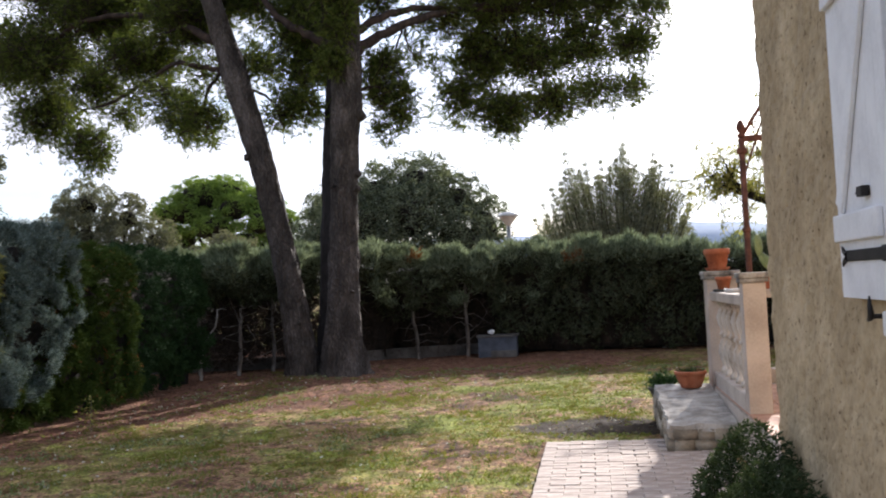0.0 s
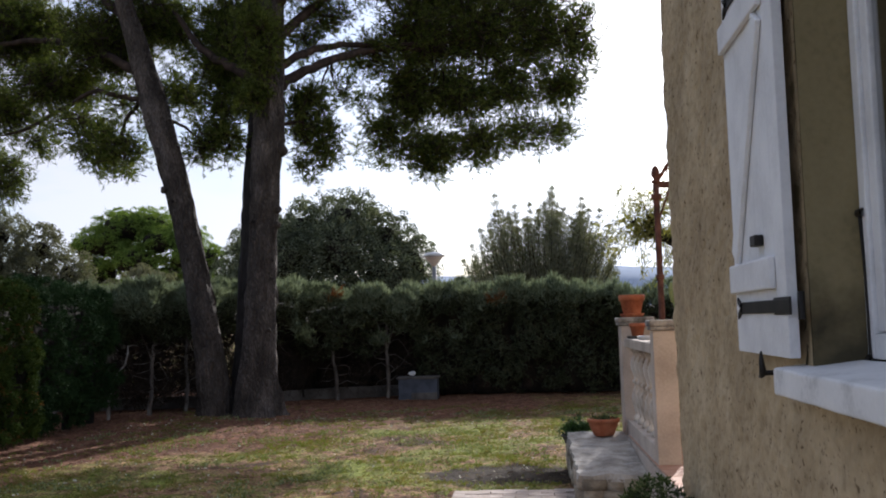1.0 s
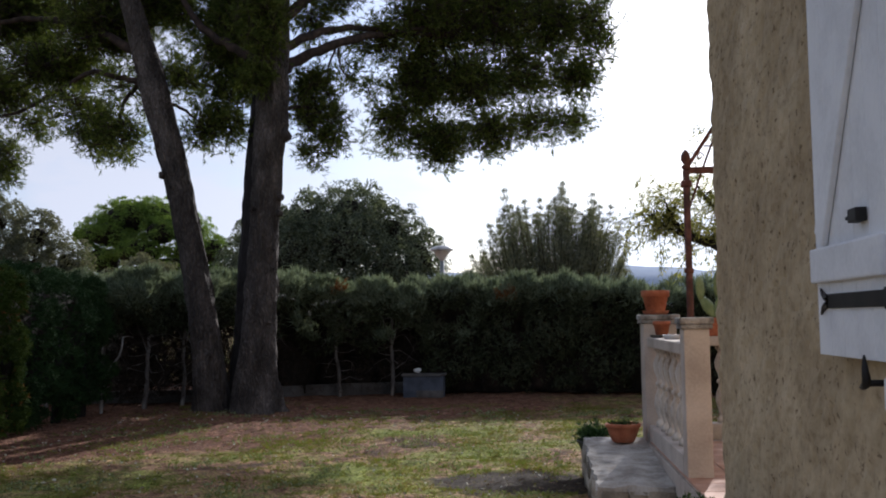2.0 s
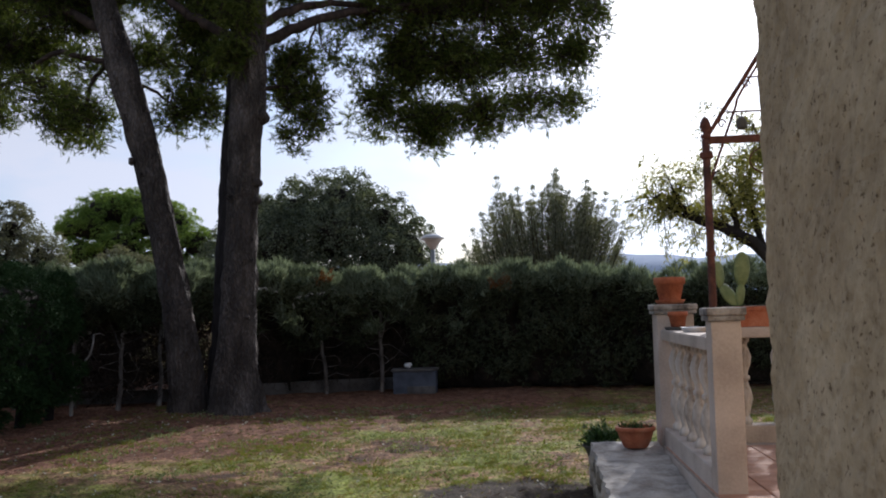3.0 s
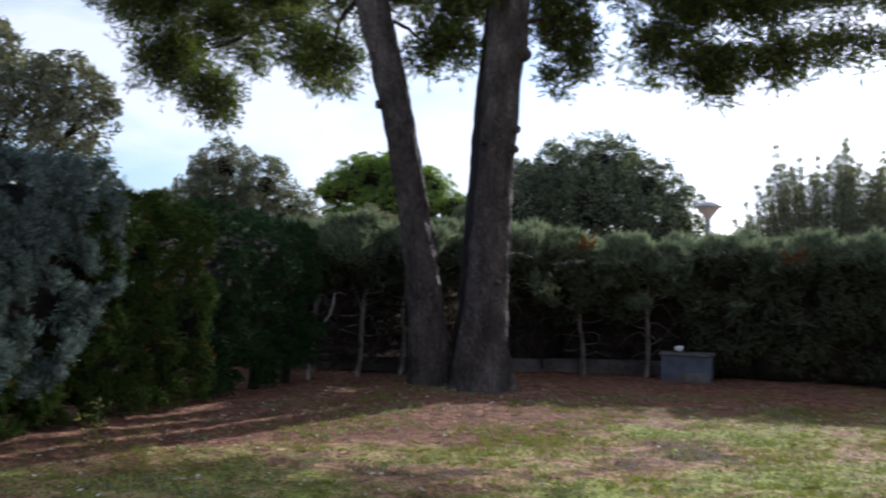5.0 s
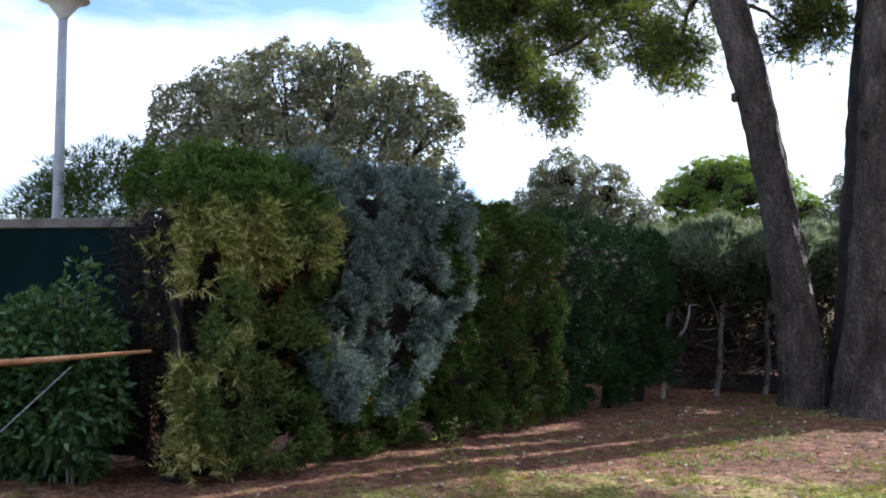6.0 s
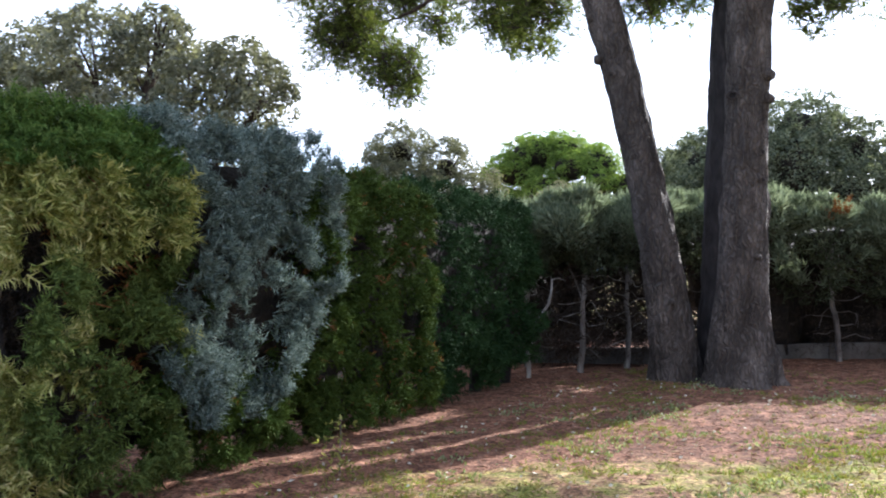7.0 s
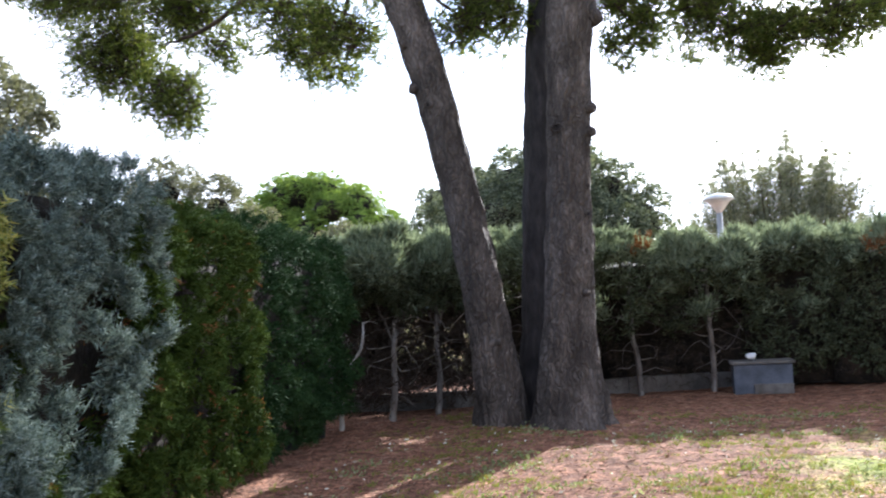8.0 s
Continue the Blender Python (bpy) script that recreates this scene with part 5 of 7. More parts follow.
    clumps = [
        ((-7.97, 17.00, 6.97), (1.17, 0.88), 1.6, left), ((-6.04, 16.00, 6.39), (1.01, 0.83), 1.7, near), ((-7.07, 16.50, 5.76), (1.04, 0.57), 1.4, left),
        ((-8.27, 17.00, 5.4), (0.7, 0.65), 1.0, left), ((-6.45, 15.90, 4.85), (0.9, 0.5), 0.65, near), ((-5.62, 15.40, 4.36), (0.62, 0.52), 0.85, near), ((-6.35, 16.2, 4.45), (0.5, 0.4), 0.6, near), ((-5.45, 15.7, 5.2), (0.7, 0.5), 0.35, near),
        ((-8.75, 17.5, 4.4), (0.65, 0.62), 0.9, left), ((-8.6, 17.4, 4.0), (0.4, 0.3), 0.5, left), ((-7.75, 17.0, 4.85), (0.5, 0.4), 0.5, left), ((-5.9, 16.4, 4.2), (0.4, 0.3), 0.45, near), ((-5.05, 16.00, 6.74), (0.83, 0.55), 1.6, near), ((-9.47, 17.2, 6.19), (1.1, 0.9), 1.3, left),
        ((-9.79, 17.73, 5.1), (0.9, 0.85), 1.0, left), ((-10.66, 17.73, 6.37), (0.85, 0.9), 1.0, left), ((-9.33, 17.73, 7.83), (1.5, 1.1), 1.0, left),
        ((-5.55, 16.00, 7.75), (1.83, 0.73), 1.1, near), ((-5.50, 15.60, 8.90), (1.4, 0.9), 0.5, (-5.5, 15, 8.2)),
    ]
    tw, nd = pine_crown(clumps)
    part("twig_growth", tw, M_BRANCH, t, "thin dark twigs", kind="stuff")
    part("crown", nd, F_PINE, t, "clumps of long green needles")

    t = thing("pine_tree", (0, 0, 0), "slim dark pine close behind the others", "tree", g)
    part("trunk", trunk_mesh(THIRD, 32), M_DARKBARK, t, smooth=True)
    tw, nd = pine_crown([((-3.1, 16.0, 7.6), (1.4, 0.9), 0.7, (-3.1, 15.7, 6.6)), ((-3.0, 16.2, 8.9), (1.4, 0.9), 0.5, (-3.1, 15.8, 8)), ((-3.9, 16.2, 6.7), (0.8, 0.6), 0.9, (-3.2, 15.6, 5.8))])
    part("twig_growth", tw, M_BRANCH, t, "thin dark twigs", kind="stuff")
    part("crown", nd, F_PINE, t, "clumps of long green needles")


make_pines()

# ---- hedges ----


def shell_points(n, x0, x1, y0, y1, z0, z1, faces, depth=0.18, bulge=0.12, scale=1.5):
    """Points strewn over the named faces of an uneven block, with the way out of it."""
    dims = {"-x": (y1 - y0) * (z1 - z0), "+x": (y1 - y0) * (z1 - z0), "-y": (x1 - x0) * (z1 - z0), "+y": (x1 - x0) * (z1 - z0), "+z": (x1 - x0) * (y1 - y0)}
    area = sum(dims[f] for f in faces)
    P, O = [], []
    for f in faces:
        k = int(n * dims[f] / area)
        u = rng.uniform(size=(k, 3)) * (x1 - x0, y1 - y0, z1 - z0) + (x0, y0, z0)
        o = np.zeros((k, 3))
        ax, s = "xyz".index(f[1]), (1 if f[0] == "+" else -1)
        lo, hi = (x0, y0, z0)[ax], (x1, y1, z1)[ax]
        u[:, ax] = (hi if s > 0 else lo) - s * depth * rng.uniform(size=k) ** 1.6
        o[:, ax] = s
        P.append(u)
        O.append(o)
    P, O = np.concatenate(P), np.concatenate(O)
    d = np.array([noise.noise(Vector(p) * scale) + 0.5 * noise.noise(Vector(p) * scale * 3.1) for p in P])
    # the corners are rounded off
    c = np.array([(x0 + x1) / 2, (y0 + y1) / 2, (z0 + z1) / 2])
    h = np.array([x1 - x0, y1 - y0, z1 - z0]) / 2
    q = np.abs((P - c) / h)
    round_off = np.maximum(np.sort(q, 1)[:, 1] - 0.8, 0)
    P = P + O * (bulge * d - 0.35 * round_off)[:, None]
    return P, O


def hedge_plant(place, label, group, crown, core, leaf, stems, extra=(), wood=M_WOOD):
    t = thing("cypress", place, label, "hedge shrub", group)
    o = np.array(place)
    for k, s in enumerate(stems[:3]):
        part("trunk", tubes([np.asarray(s, float) - (*o, 0)], 8, 0.08), wood, t, smooth=True)
    if len(stems) > 3:
        part("branch_growth", tubes([np.asarray(s, float) - (*o, 0) for s in stems[3:]], 5, 0.08), M_WOOD, t, "bare grey side branches", smooth=True, kind="stuff")
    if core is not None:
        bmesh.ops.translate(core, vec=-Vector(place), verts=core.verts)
        part("inner_growth", core, M_INNER_SHADE, t, "dark core standing in for the shaded inside", smooth=True)
    crown.transform(Matrix.Translation(-Vector(place)))
    part("crown", crown, leaf, t)
    for nm, me, mat, lb in extra:
        me.transform(Matrix.Translation(-Vector(place)))
        part(nm, me, mat, t, lb)
    return t


def hollows(P, scale, level):
    """Where the foliage opens and the dark core inside shows."""
    return np.array([noise.noise(Vector(p) * scale + Vector((5, 0, 2))) for p in P]) < -level


def make_left_hedge():
    g = "clipped cypress hedge beside the lawn"
    xr, xl = -5.5, -6.2

    def stem(y, x=-5.85):
        return [(x, y, -0.05, 0.07), (x + 0.03, y + 0.02, 0.5, 0.06), (x, y, 1.3, 0.04)]

    # yellow-green shrub at the hedge's end: a clipped green top, golden sprays below, dead brown between, its end face bare
    P, O = shell_points(9500, xl + 0.05, xr, 7.66, 8.95, 0.05, 2.06, ("+x", "-y", "+z"), 0.12, 0.12, 1.6)
    P, W = lumped(P, O, 56, 0.19, 3, 0.76)
    P[:, 1] = P[:, 1].clip(np.where(P[:, 2] > 1.86, 7.7, 7.8), None)
    P[:, 0] = P[:, 0].clip(-6.3, None)
    hole = ((P[:, 1] - 8.5) / 0.2) ** 2 + ((P[:, 2] - 1.3) / 0.16) ** 2 < 1
    hole |= ((P[:, 1] - 8.75) / 0.12) ** 2 + ((P[:, 2] - 0.62) / 0.1) ** 2 < 1
    hole |= (P[:, 1] < 8.2) & (P[:, 2] < 1.84) & (P[:, 0] < -5.66) & (rng.uniform(size=len(P)) < 0.97)
    hole |= (P[:, 2] < 0.75) & (rng.uniform(size=len(P)) < 0.25)
    hole |= hollows(P, 3.1, 0.19) & (P[:, 2] < 1.84)
    top = ~hole & (P[:, 2] > 1.86)
    low = ~hole & (P[:, 2] <= 1.86)
    gold = low & (np.array([noise.noise(Vector(p) * 2.2 + Vector((0, 3, 0))) for p in P]) + 0.5 * (P[:, 2] - 1.05) - 0.4 * (P[:, 1] - 8.1) > 0.12)
    dull = low & ~gold
    P2, O2 = shell_points(300, xl, xr, 8.0, 8.9, 1.62, 1.86, ("+x",), 0.05, 0.1, 1.6)
    P3, O3 = shell_points(110, xl, xr, 8.1, 8.9, 0.3, 1.6, ("+x",), 0.3, 0.1, 1.6)
    P2, O2 = np.r_[P2, P3], np.r_[O2, O3]
    bare = [curve_line([(-5.85, 7.95, 0.3 + 0.25 * k, 0.016), (-5.75 + 0.05 * math.sin(3 * k), 7.85, 0.55 + 0.25 * k, 0.012), (-5.62, 7.7 + 0.06 * math.cos(5 * k), 0.8 + 0.25 * k, 0.005)], 4, 0.01) for k in range(5)]
    # its bare end: a tangle of twigs and dry sprays round the stems
    twigs = []
    for _ in range(420):
        a = np.array((rng.uniform(-6.35, -5.75), rng.uniform(7.8, 8.35), rng.uniform(0.1, 1.7)))
        b = a + rng.normal(size=3) * (0.16, 0.12, 0.16) + (0.06, -0.05, 0.08)
        twigs.append(np.array([(*a, 0.007), (*((a + b) / 2 + rng.normal(size=3) * 0.03), 0.005), (*b, 0.002)]))
    P4 = np.c_[rng.uniform(-6.6, -5.72, 2200), rng.uniform(7.85, 8.5, 2200), rng.uniform(0.05, 1.9, 2200)]
    W4 = rng.normal(size=P4.shape) * 0.6 + (0.2, -0.4, 0.2)
    hedge_plant((-5.85, 8.1, 0), "yellow-green clipped cypress with browned sprays inside", g, fronds(P[gold], W[gold] + (0.15, 0, 0.5), 0.13, 0.0125, 6, 0.45, 0.25),
                lumpy(xl - 0.3, xr - 0.24, 8.16, 8.95, 0.03, 1.9, 9, 0.1, 4.0), F_YELLOW, [stem(7.9), stem(8.5), stem(8.2)] + bare,
                (("green_growth", fronds(P[dull], W[dull] + (0.15, 0, 0.4), 0.10, 0.0105, 6, 0.45, 0.25), F_DULL, "duller green sprays"),
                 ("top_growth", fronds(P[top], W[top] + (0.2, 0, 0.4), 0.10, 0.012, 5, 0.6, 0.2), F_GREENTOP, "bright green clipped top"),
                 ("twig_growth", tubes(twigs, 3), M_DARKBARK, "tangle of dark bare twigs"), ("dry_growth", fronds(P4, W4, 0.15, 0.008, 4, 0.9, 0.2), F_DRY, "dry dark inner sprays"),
                 ("dead_sprays", fronds(P2, O2, 0.10, 0.011, 4, 0.9, 0.3), F_BROWN, "brown dead sprays")), M_DARKBARK)
    # blue-grey shrub: plumes stand up in tufts with dark gaps between
    P, O = shell_points(15000, xl, xr + 0.02, 8.5, 11.0, 0.28, 2.12, ("+x", "+z"), 0.06, 0.12, 2.0)
    P, W = lumped(P, O, 150, 0.15, 5, 0.62)
    mid = np.interp(P[:, 2], [0.3, 0.45, 0.9, 1.4, 2.0], [9.3, 9.4, 9.62, 9.95, 9.75])
    half = np.interp(P[:, 2], [0.3, 0.45, 0.9, 1.4, 2.0], [0.36, 0.56, 0.88, 0.88, 0.98])
    mk = ~hollows(P, 4.2, 0.27) & (np.abs(P[:, 1] - mid) < half + 0.06 * np.sin(P[:, 2] * 9 + P[:, 1] * 3))
    plume = np.c_[rng.uniform(-6.1, -5.5, 220), rng.uniform(8.8, 10.8, 220), rng.uniform(2.02, 2.2, 220)]
    plume[:70, 1] = 9.0 + 0.15 * rng.normal(size=70)
    plume[:70, 2] += 0.12
    crown = fronds(np.r_[P[mk], plume], np.r_[W[mk] + (0.1, 0, 0.85), np.tile((0.1, 0, 1.0), (220, 1))], 0.095, 0.0085, 5, 0.34, 0.1)
    hedge_plant((-5.85, 9.7, 0), "blue-grey feathery cypress in the hedge", g, crown, lumpy(xl + 0.12, xr - 0.12, 8.75, 10.85, 0.12, 2.06, 6, 0.06), F_BLUE, [stem(9.3), stem(10.1)], (), M_DARKBARK)
    # green shrubs further along
    P, O = shell_points(10500, xl, xr, 10.35, 12.3, 0.05, 1.98, ("+x", "+z"), 0.1, 0.12, 1.8)
    low, lo = shell_points(3400, xl, xr - 0.02, 8.6, 10.6, 0.04, 0.62, ("+x",), 0.2, 0.12, 1.8)
    seam, so = shell_points(1300, xl, xr - 0.05, 8.6, 10.9, 0.5, 1.95, ("+x",), 0.1, 0.1, 1.8)
    P, O = np.r_[P, low, seam], np.r_[O, lo, so]
    P, W = lumped(P, O, 150, 0.14, 7, 0.68)
    mk = ~hollows(P, 3.2, 0.3)
    P, W = P[mk], W[mk]
    rust = rng.uniform(size=len(P)) < 0.02 + 0.04 * (np.array([noise.noise(Vector(p) * 1.5) for p in P]) > 0.15)
    hedge_plant((-5.85, 11.3, 0), "mid-green clipped cypress with brownish tips", g, fronds(P[~rust], W[~rust] + (0.1, 0, 0.25), 0.08, 0.0105, 5, 0.55, 0.3),
                lumpy(xl + 0.12, xr - 0.17, 10.5, 12.3, 0.05, 1.84, 6, 0.06), F_GREEN, [stem(10.9), stem(11.7)],
                (("dead_sprays", fronds(P[rust], W[rust] + (0.1, 0, 0.2), 0.075, 0.011, 4, 0.6, 0.3), F_BROWN, "brown dead sprays"),), M_DARKBARK)
    P, O = shell_points(10500, xl - 0.1, xr, 12.2, 15.2, 0.1, 2.02, ("+x", "+z", "+y"), 0.12, 0.13, 1.8)
    P[:, 0] -= 0.02 * (P[:, 1] - 12.2)
    foot, fo = shell_points(2100, xl, xr - 0.04, 12.2, 14.3, 0.03, 0.6, ("+x",), 0.15, 0.12, 1.8)
    P, O = np.r_[P, foot], np.r_[O, fo]
    # the foot is drawn in a little
    P[:, 0] -= 0.35 * np.maximum(0, 0.6 - P[:, 2])
    P, W = lumped(P, O, 140, 0.14, 9, 0.68)
    mk = ~hollows(P, 3.2, 0.32) & (P[:, 2] > 0.03 + 0.2 * (P[:, 1] > 14.2))
    P, W = P[mk], W[mk]
    core = lumpy(xl, xr - 0.3, 12.2, 15.0, 0.25, 1.86, 6, 0.06)
    hedge_plant((-6.0, 13.8, 0), "deep green clipped cypress at the hedge's far end", g, fronds(P, W + (0.1, 0, 0.3), 0.08, 0.0115, 4, 0.6, 0.3), core, F_DEEP,
                [stem(12.8, -5.85), stem(13.9, -5.8), stem(14.7, -5.8)], (), M_DARKBARK)


def hedge_front(x):
    """The line of the hedge across the garden's end: it bends forward towards the corner."""
    return float(np.interp(x, [-9.6, -6.2, -5.37, -4.95, -2.53, -1.6, -1.2, 9.0], [16.2, 15.9, 15.62, 16.25, 17.65, 17.78, 18.36, 16.75]))


def make_back_hedge():
    g = "clipped cypress hedge at the garden's end"
    xs = [-9.6, -8.4, -7.2, -6.2, -5.37, -4.95, -3.8, -2.53, -1.6, -0.5, 0.5, 1.3, 2.1, 3.3, 4.5, 5.7, 6.9, 8.1]
    # single browned branches that stand out along the top
    rusty = {}
    for k, (cx, cz, n) in {7: (-2.44, 1.93, 34), 10: (0.45, 1.8, 34)}.items():
        c = np.c_[rng.normal(cx, 0.09, n), hedge_front(cx) - 0.12 + rng.normal(0, 0.05, n), rng.normal(cz, 0.06, n)]
        rusty[k] = (("rusty_spray", fronds(c, np.tile((0, -0.5, 0.6), (n, 1)), 0.13, 0.016, 4, 0.6, 0.2), F_BROWN, "rust-brown dead branch"),)
    for k, x in enumerate(xs):
        y = hedge_front(x)
        open_foot = x < -1.3
        wl = (x - xs[k - 1]) / 2 if k else 0.6
        wr = (xs[k + 1] - x) / 2 if k + 1 < len(xs) else 0.6
        z0 = 1.1 if x < -3.5 else (0.7 if open_foot else 0.0)
        top = 1.97 + 0.05 * math.sin(k * 2.3) - 0.055 * max(x - 0.9, 0)
        P, O = shell_points(3600, x - wl - 0.12, x + wr + 0.12, y, y + 1.3, z0, top, ("-y", "+z"), 0.3, 0.22, 1.3)
        d = np.array([noise.noise(Vector((p[0] * 1.9, k, 3))) for p in P])
        keep = P[:, 2] > z0 + 0.35 * d + 0.1
        P, O = P[keep], O[keep]
        P[:, 1] += 0.3 * np.maximum(0, z0 + 0.5 - P[:, 2]) + 0.18 * ((P[:, 0] - x) / (wl + wr)) ** 2 * 4 * (O[:, 1] < 0)
        # the face leans back towards its foot
        P[:, 1] += 0.32 * np.maximum(0, 1 - P[:, 2] / top) * (O[:, 1] < 0)
        P, W = lumped(P, O, 30, 0.2, 40 + k)
        mk = ~hollows(P, 2.3, 0.3) | (P[:, 2] > top - 0.5)
        P, O, W = P[mk], O[mk], W[mk]
        # the lit look of the top and upper clumps is given by paler leaves
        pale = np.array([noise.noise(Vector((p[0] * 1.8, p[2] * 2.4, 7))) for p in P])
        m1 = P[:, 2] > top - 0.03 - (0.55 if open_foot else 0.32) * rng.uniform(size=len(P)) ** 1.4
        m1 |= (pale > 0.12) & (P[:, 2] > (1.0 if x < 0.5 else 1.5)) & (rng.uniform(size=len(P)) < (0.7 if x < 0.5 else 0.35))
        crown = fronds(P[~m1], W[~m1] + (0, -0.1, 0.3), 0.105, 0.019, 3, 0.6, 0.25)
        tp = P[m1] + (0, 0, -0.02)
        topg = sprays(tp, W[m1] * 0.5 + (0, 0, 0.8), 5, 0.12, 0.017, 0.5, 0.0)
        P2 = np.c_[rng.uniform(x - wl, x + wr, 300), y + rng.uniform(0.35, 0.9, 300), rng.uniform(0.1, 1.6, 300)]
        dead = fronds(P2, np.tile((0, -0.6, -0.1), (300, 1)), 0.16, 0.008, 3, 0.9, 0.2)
        lines = []
        yy = y + (0.45 if open_foot else 0.85)
        lean = 0.08 * math.sin(k * 5.1)
        lines.append(curve_line([(x, yy, -0.05, 0.042), (x + lean * 0.5 + 0.015, yy, 0.45, 0.034), (x + lean * 0.8 - 0.01, yy, 0.85, 0.03), (x + lean, yy + 0.05, 1.3, 0.025), (x + lean, yy + 0.1, 1.7, 0.015)], 5, 0.006))
        for s in (-1, 1):
            lines.append(curve_line([(x + lean * 0.9, yy, 1.0 + 0.16 * s * math.sin(k * 3.7), 0.016), (x + s * 0.1, yy + 0.05, 1.25, 0.012), (x + s * 0.26, yy + 0.08, 1.55, 0.007)], 4, 0.006))
        for b in range(16):
            z = 0.3 + 0.085 * b
            s = -1 if b % 2 else 1
            lines.append(curve_line([(x + lean * z, yy + 0.1, z, 0.010), (x + s * 0.2, yy - 0.12 * rng.uniform(-1.5, 1.5), z + 0.14 * rng.uniform(-1, 1), 0.005), (x + s * 0.42 * rng.uniform(0.5, 1.2), yy - 0.3 * rng.uniform(-1, 1), z + 0.3 * rng.uniform(-1, 1), 0.002)], 3, 0.012))
        # the plants in the corner are bare inside: daylight glints through their dry twigs
        glints = -6.5 < x < -4.5
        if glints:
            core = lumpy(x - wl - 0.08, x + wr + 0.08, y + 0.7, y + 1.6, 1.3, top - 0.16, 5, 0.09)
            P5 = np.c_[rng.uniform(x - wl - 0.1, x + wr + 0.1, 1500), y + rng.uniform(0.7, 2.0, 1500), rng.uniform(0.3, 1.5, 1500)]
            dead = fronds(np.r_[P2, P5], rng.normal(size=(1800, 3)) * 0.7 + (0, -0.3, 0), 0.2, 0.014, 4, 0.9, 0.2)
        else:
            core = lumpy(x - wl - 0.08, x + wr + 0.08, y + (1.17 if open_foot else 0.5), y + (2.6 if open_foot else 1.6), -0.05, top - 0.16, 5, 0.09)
        hedge_plant((x, yy, 0), "tall clipped cypress with grey stems and a feathery top" if open_foot else "dense clipped cypress, its feathery top coloured as if sunlit", g, crown, core, F_HEDGE, lines,
                    (("top_growth", topg, F_LIT_TOP, "feathery top growth, its sunlit paleness put into the colour"), ("dead_sprays", dead, F_DRY, "dry brown twigs")) + rusty.get(k, ()))
    # a crooked pale dead branch beside the corner
    b = thing("dead_branch", (-5.72, 15.25, 0), "crooked pale dead branch rising from the needles", "branch")
    part("branch", tubes([curve_line([(0.0, -0.02, -0.02, 0.028), (0.01, 0.0, 0.3, 0.024), (0.06, 0.05, 0.6, 0.02), (0.19, 0.2, 0.87, 0.017), (0.2, 0.3, 1.02, 0.014), (0.17, 0.38, 1.16, 0.009)], 6, 0.004),
                          curve_line([(0.17, 0.38, 1.15, 0.008), (0.25, 0.4, 1.17, 0.006), (0.34, 0.4, 1.14, 0.003)], 4),
                          curve_line([(0.05, 0.04, 0.58, 0.012), (-0.03, 0.0, 0.75, 0.008), (-0.06, -0.02, 0.9, 0.004)], 4)], 8, 0.06), M_PALEWOOD, b, smooth=True)
    wob = bmesh.new()
    for i in range(10):
        xa, xb = -11.1 + 2.1 * i, -11.1 + 2.1 * (i + 1) - 0.006
        ya, yb = hedge_front(xa) + 0.95, hedge_front(xb) + 0.95
        r = box(wob, xa, xb, 0, 0.18, -0.1, 0.2, 0.008)
        for v in wob.verts:
            if xa - 0.01 <= v.co.x <= xb + 0.003 and v.co.y < 1:
                v.co.y += hedge_front(v.co.x) + 0.95
    tagged(part("boundary_wall", wob, M_LOWWALL), "low grey concrete wall behind the hedge", "wall", kind="structure")


make_left_hedge()
make_back_hedge()

# ---- fence corner ----


def make_fence():
    f = tagged(thing("fence", (-6.7, 8.22, 0), "dark green screening on a fence with a weathered rail", "fence"))
    f.rotation_euler = (0, 0, radians(24))
    for i in range(3):
        part("screen", one_box(-1.6 * (i + 1) + 0.01, -1.6 * i - 0.01, -0.015, 0.015, 0.02, 1.76, 0.004), M_GREENPANEL, f)
    for i in range(4):
        part("post", one_box(-1.6 * i - 0.04, -1.6 * i + 0.04, 0.017, 0.095, -0.1, 2.1 if i == 0 else 1.8, 0.006), M_RAIL, f)
    part("rail", one_box(-4.8, 0.05, -0.035, 0.075, 1.765, 1.84, 0.008), M_RAIL, f)
    p = thing("plank", (0, 0, 0), "long orange-brown wooden plank leaning in the laurel", "plank")
    part("board", tubes([[(-6.6, 6.4, 0.78, 0.026), (-5.87, 6.78, 0.845, 0.021), (-5.15, 7.2, 0.925, 0.009)]], 4), M_PLANK, p)
    w = thing("support_wire", (0, 0, 0), "thin slanting support wire before the laurel", "wire")
    part("wire", tubes([[(-6.0, 6.6, 0.3, 0.0028), (-5.5, 6.9, 0.83, 0.0028)]], 5), M_POLE, w)


def leafy_shrub(name, place, label, category, mat, n, rad, zc, length, width, k=3, stems=6, group=""):
    t = thing(name, place, label, category, group)
    d = unit(rng.normal(size=(n, 3)))
    r = rng.uniform(0.35, 1, size=(n, 1)) ** 0.5
    p = d * r * rad + (0, 0, zc)
    p += np.array([0.12 * np.array(noise.noise_vector(Vector(q) * 2.5)) for q in p])
    p[:, 2] = p[:, 2].clip(0.03, None)
    part("leaves", sprays(p, d + (0, 0, 0.25), k, length, width, 0.6, 0.15), mat, t)
    st = []
    for i in range(stems):
        a = i * 2.4
        e = np.array([math.cos(a) * rad[0] * 0.6, math.sin(a) * rad[1] * 0.6, zc + rad[2] * 0.5])
        st.append(curve_line([(0.02 * math.cos(a), 0.02 * math.sin(a), -0.03, 0.014), (e[0] * 0.5, e[1] * 0.5, zc * 0.7, 0.01), (*e, 0.004)], 4))
    for q in st:
        part("stem", tubes([q], 5), M_WOOD, t)
    return t


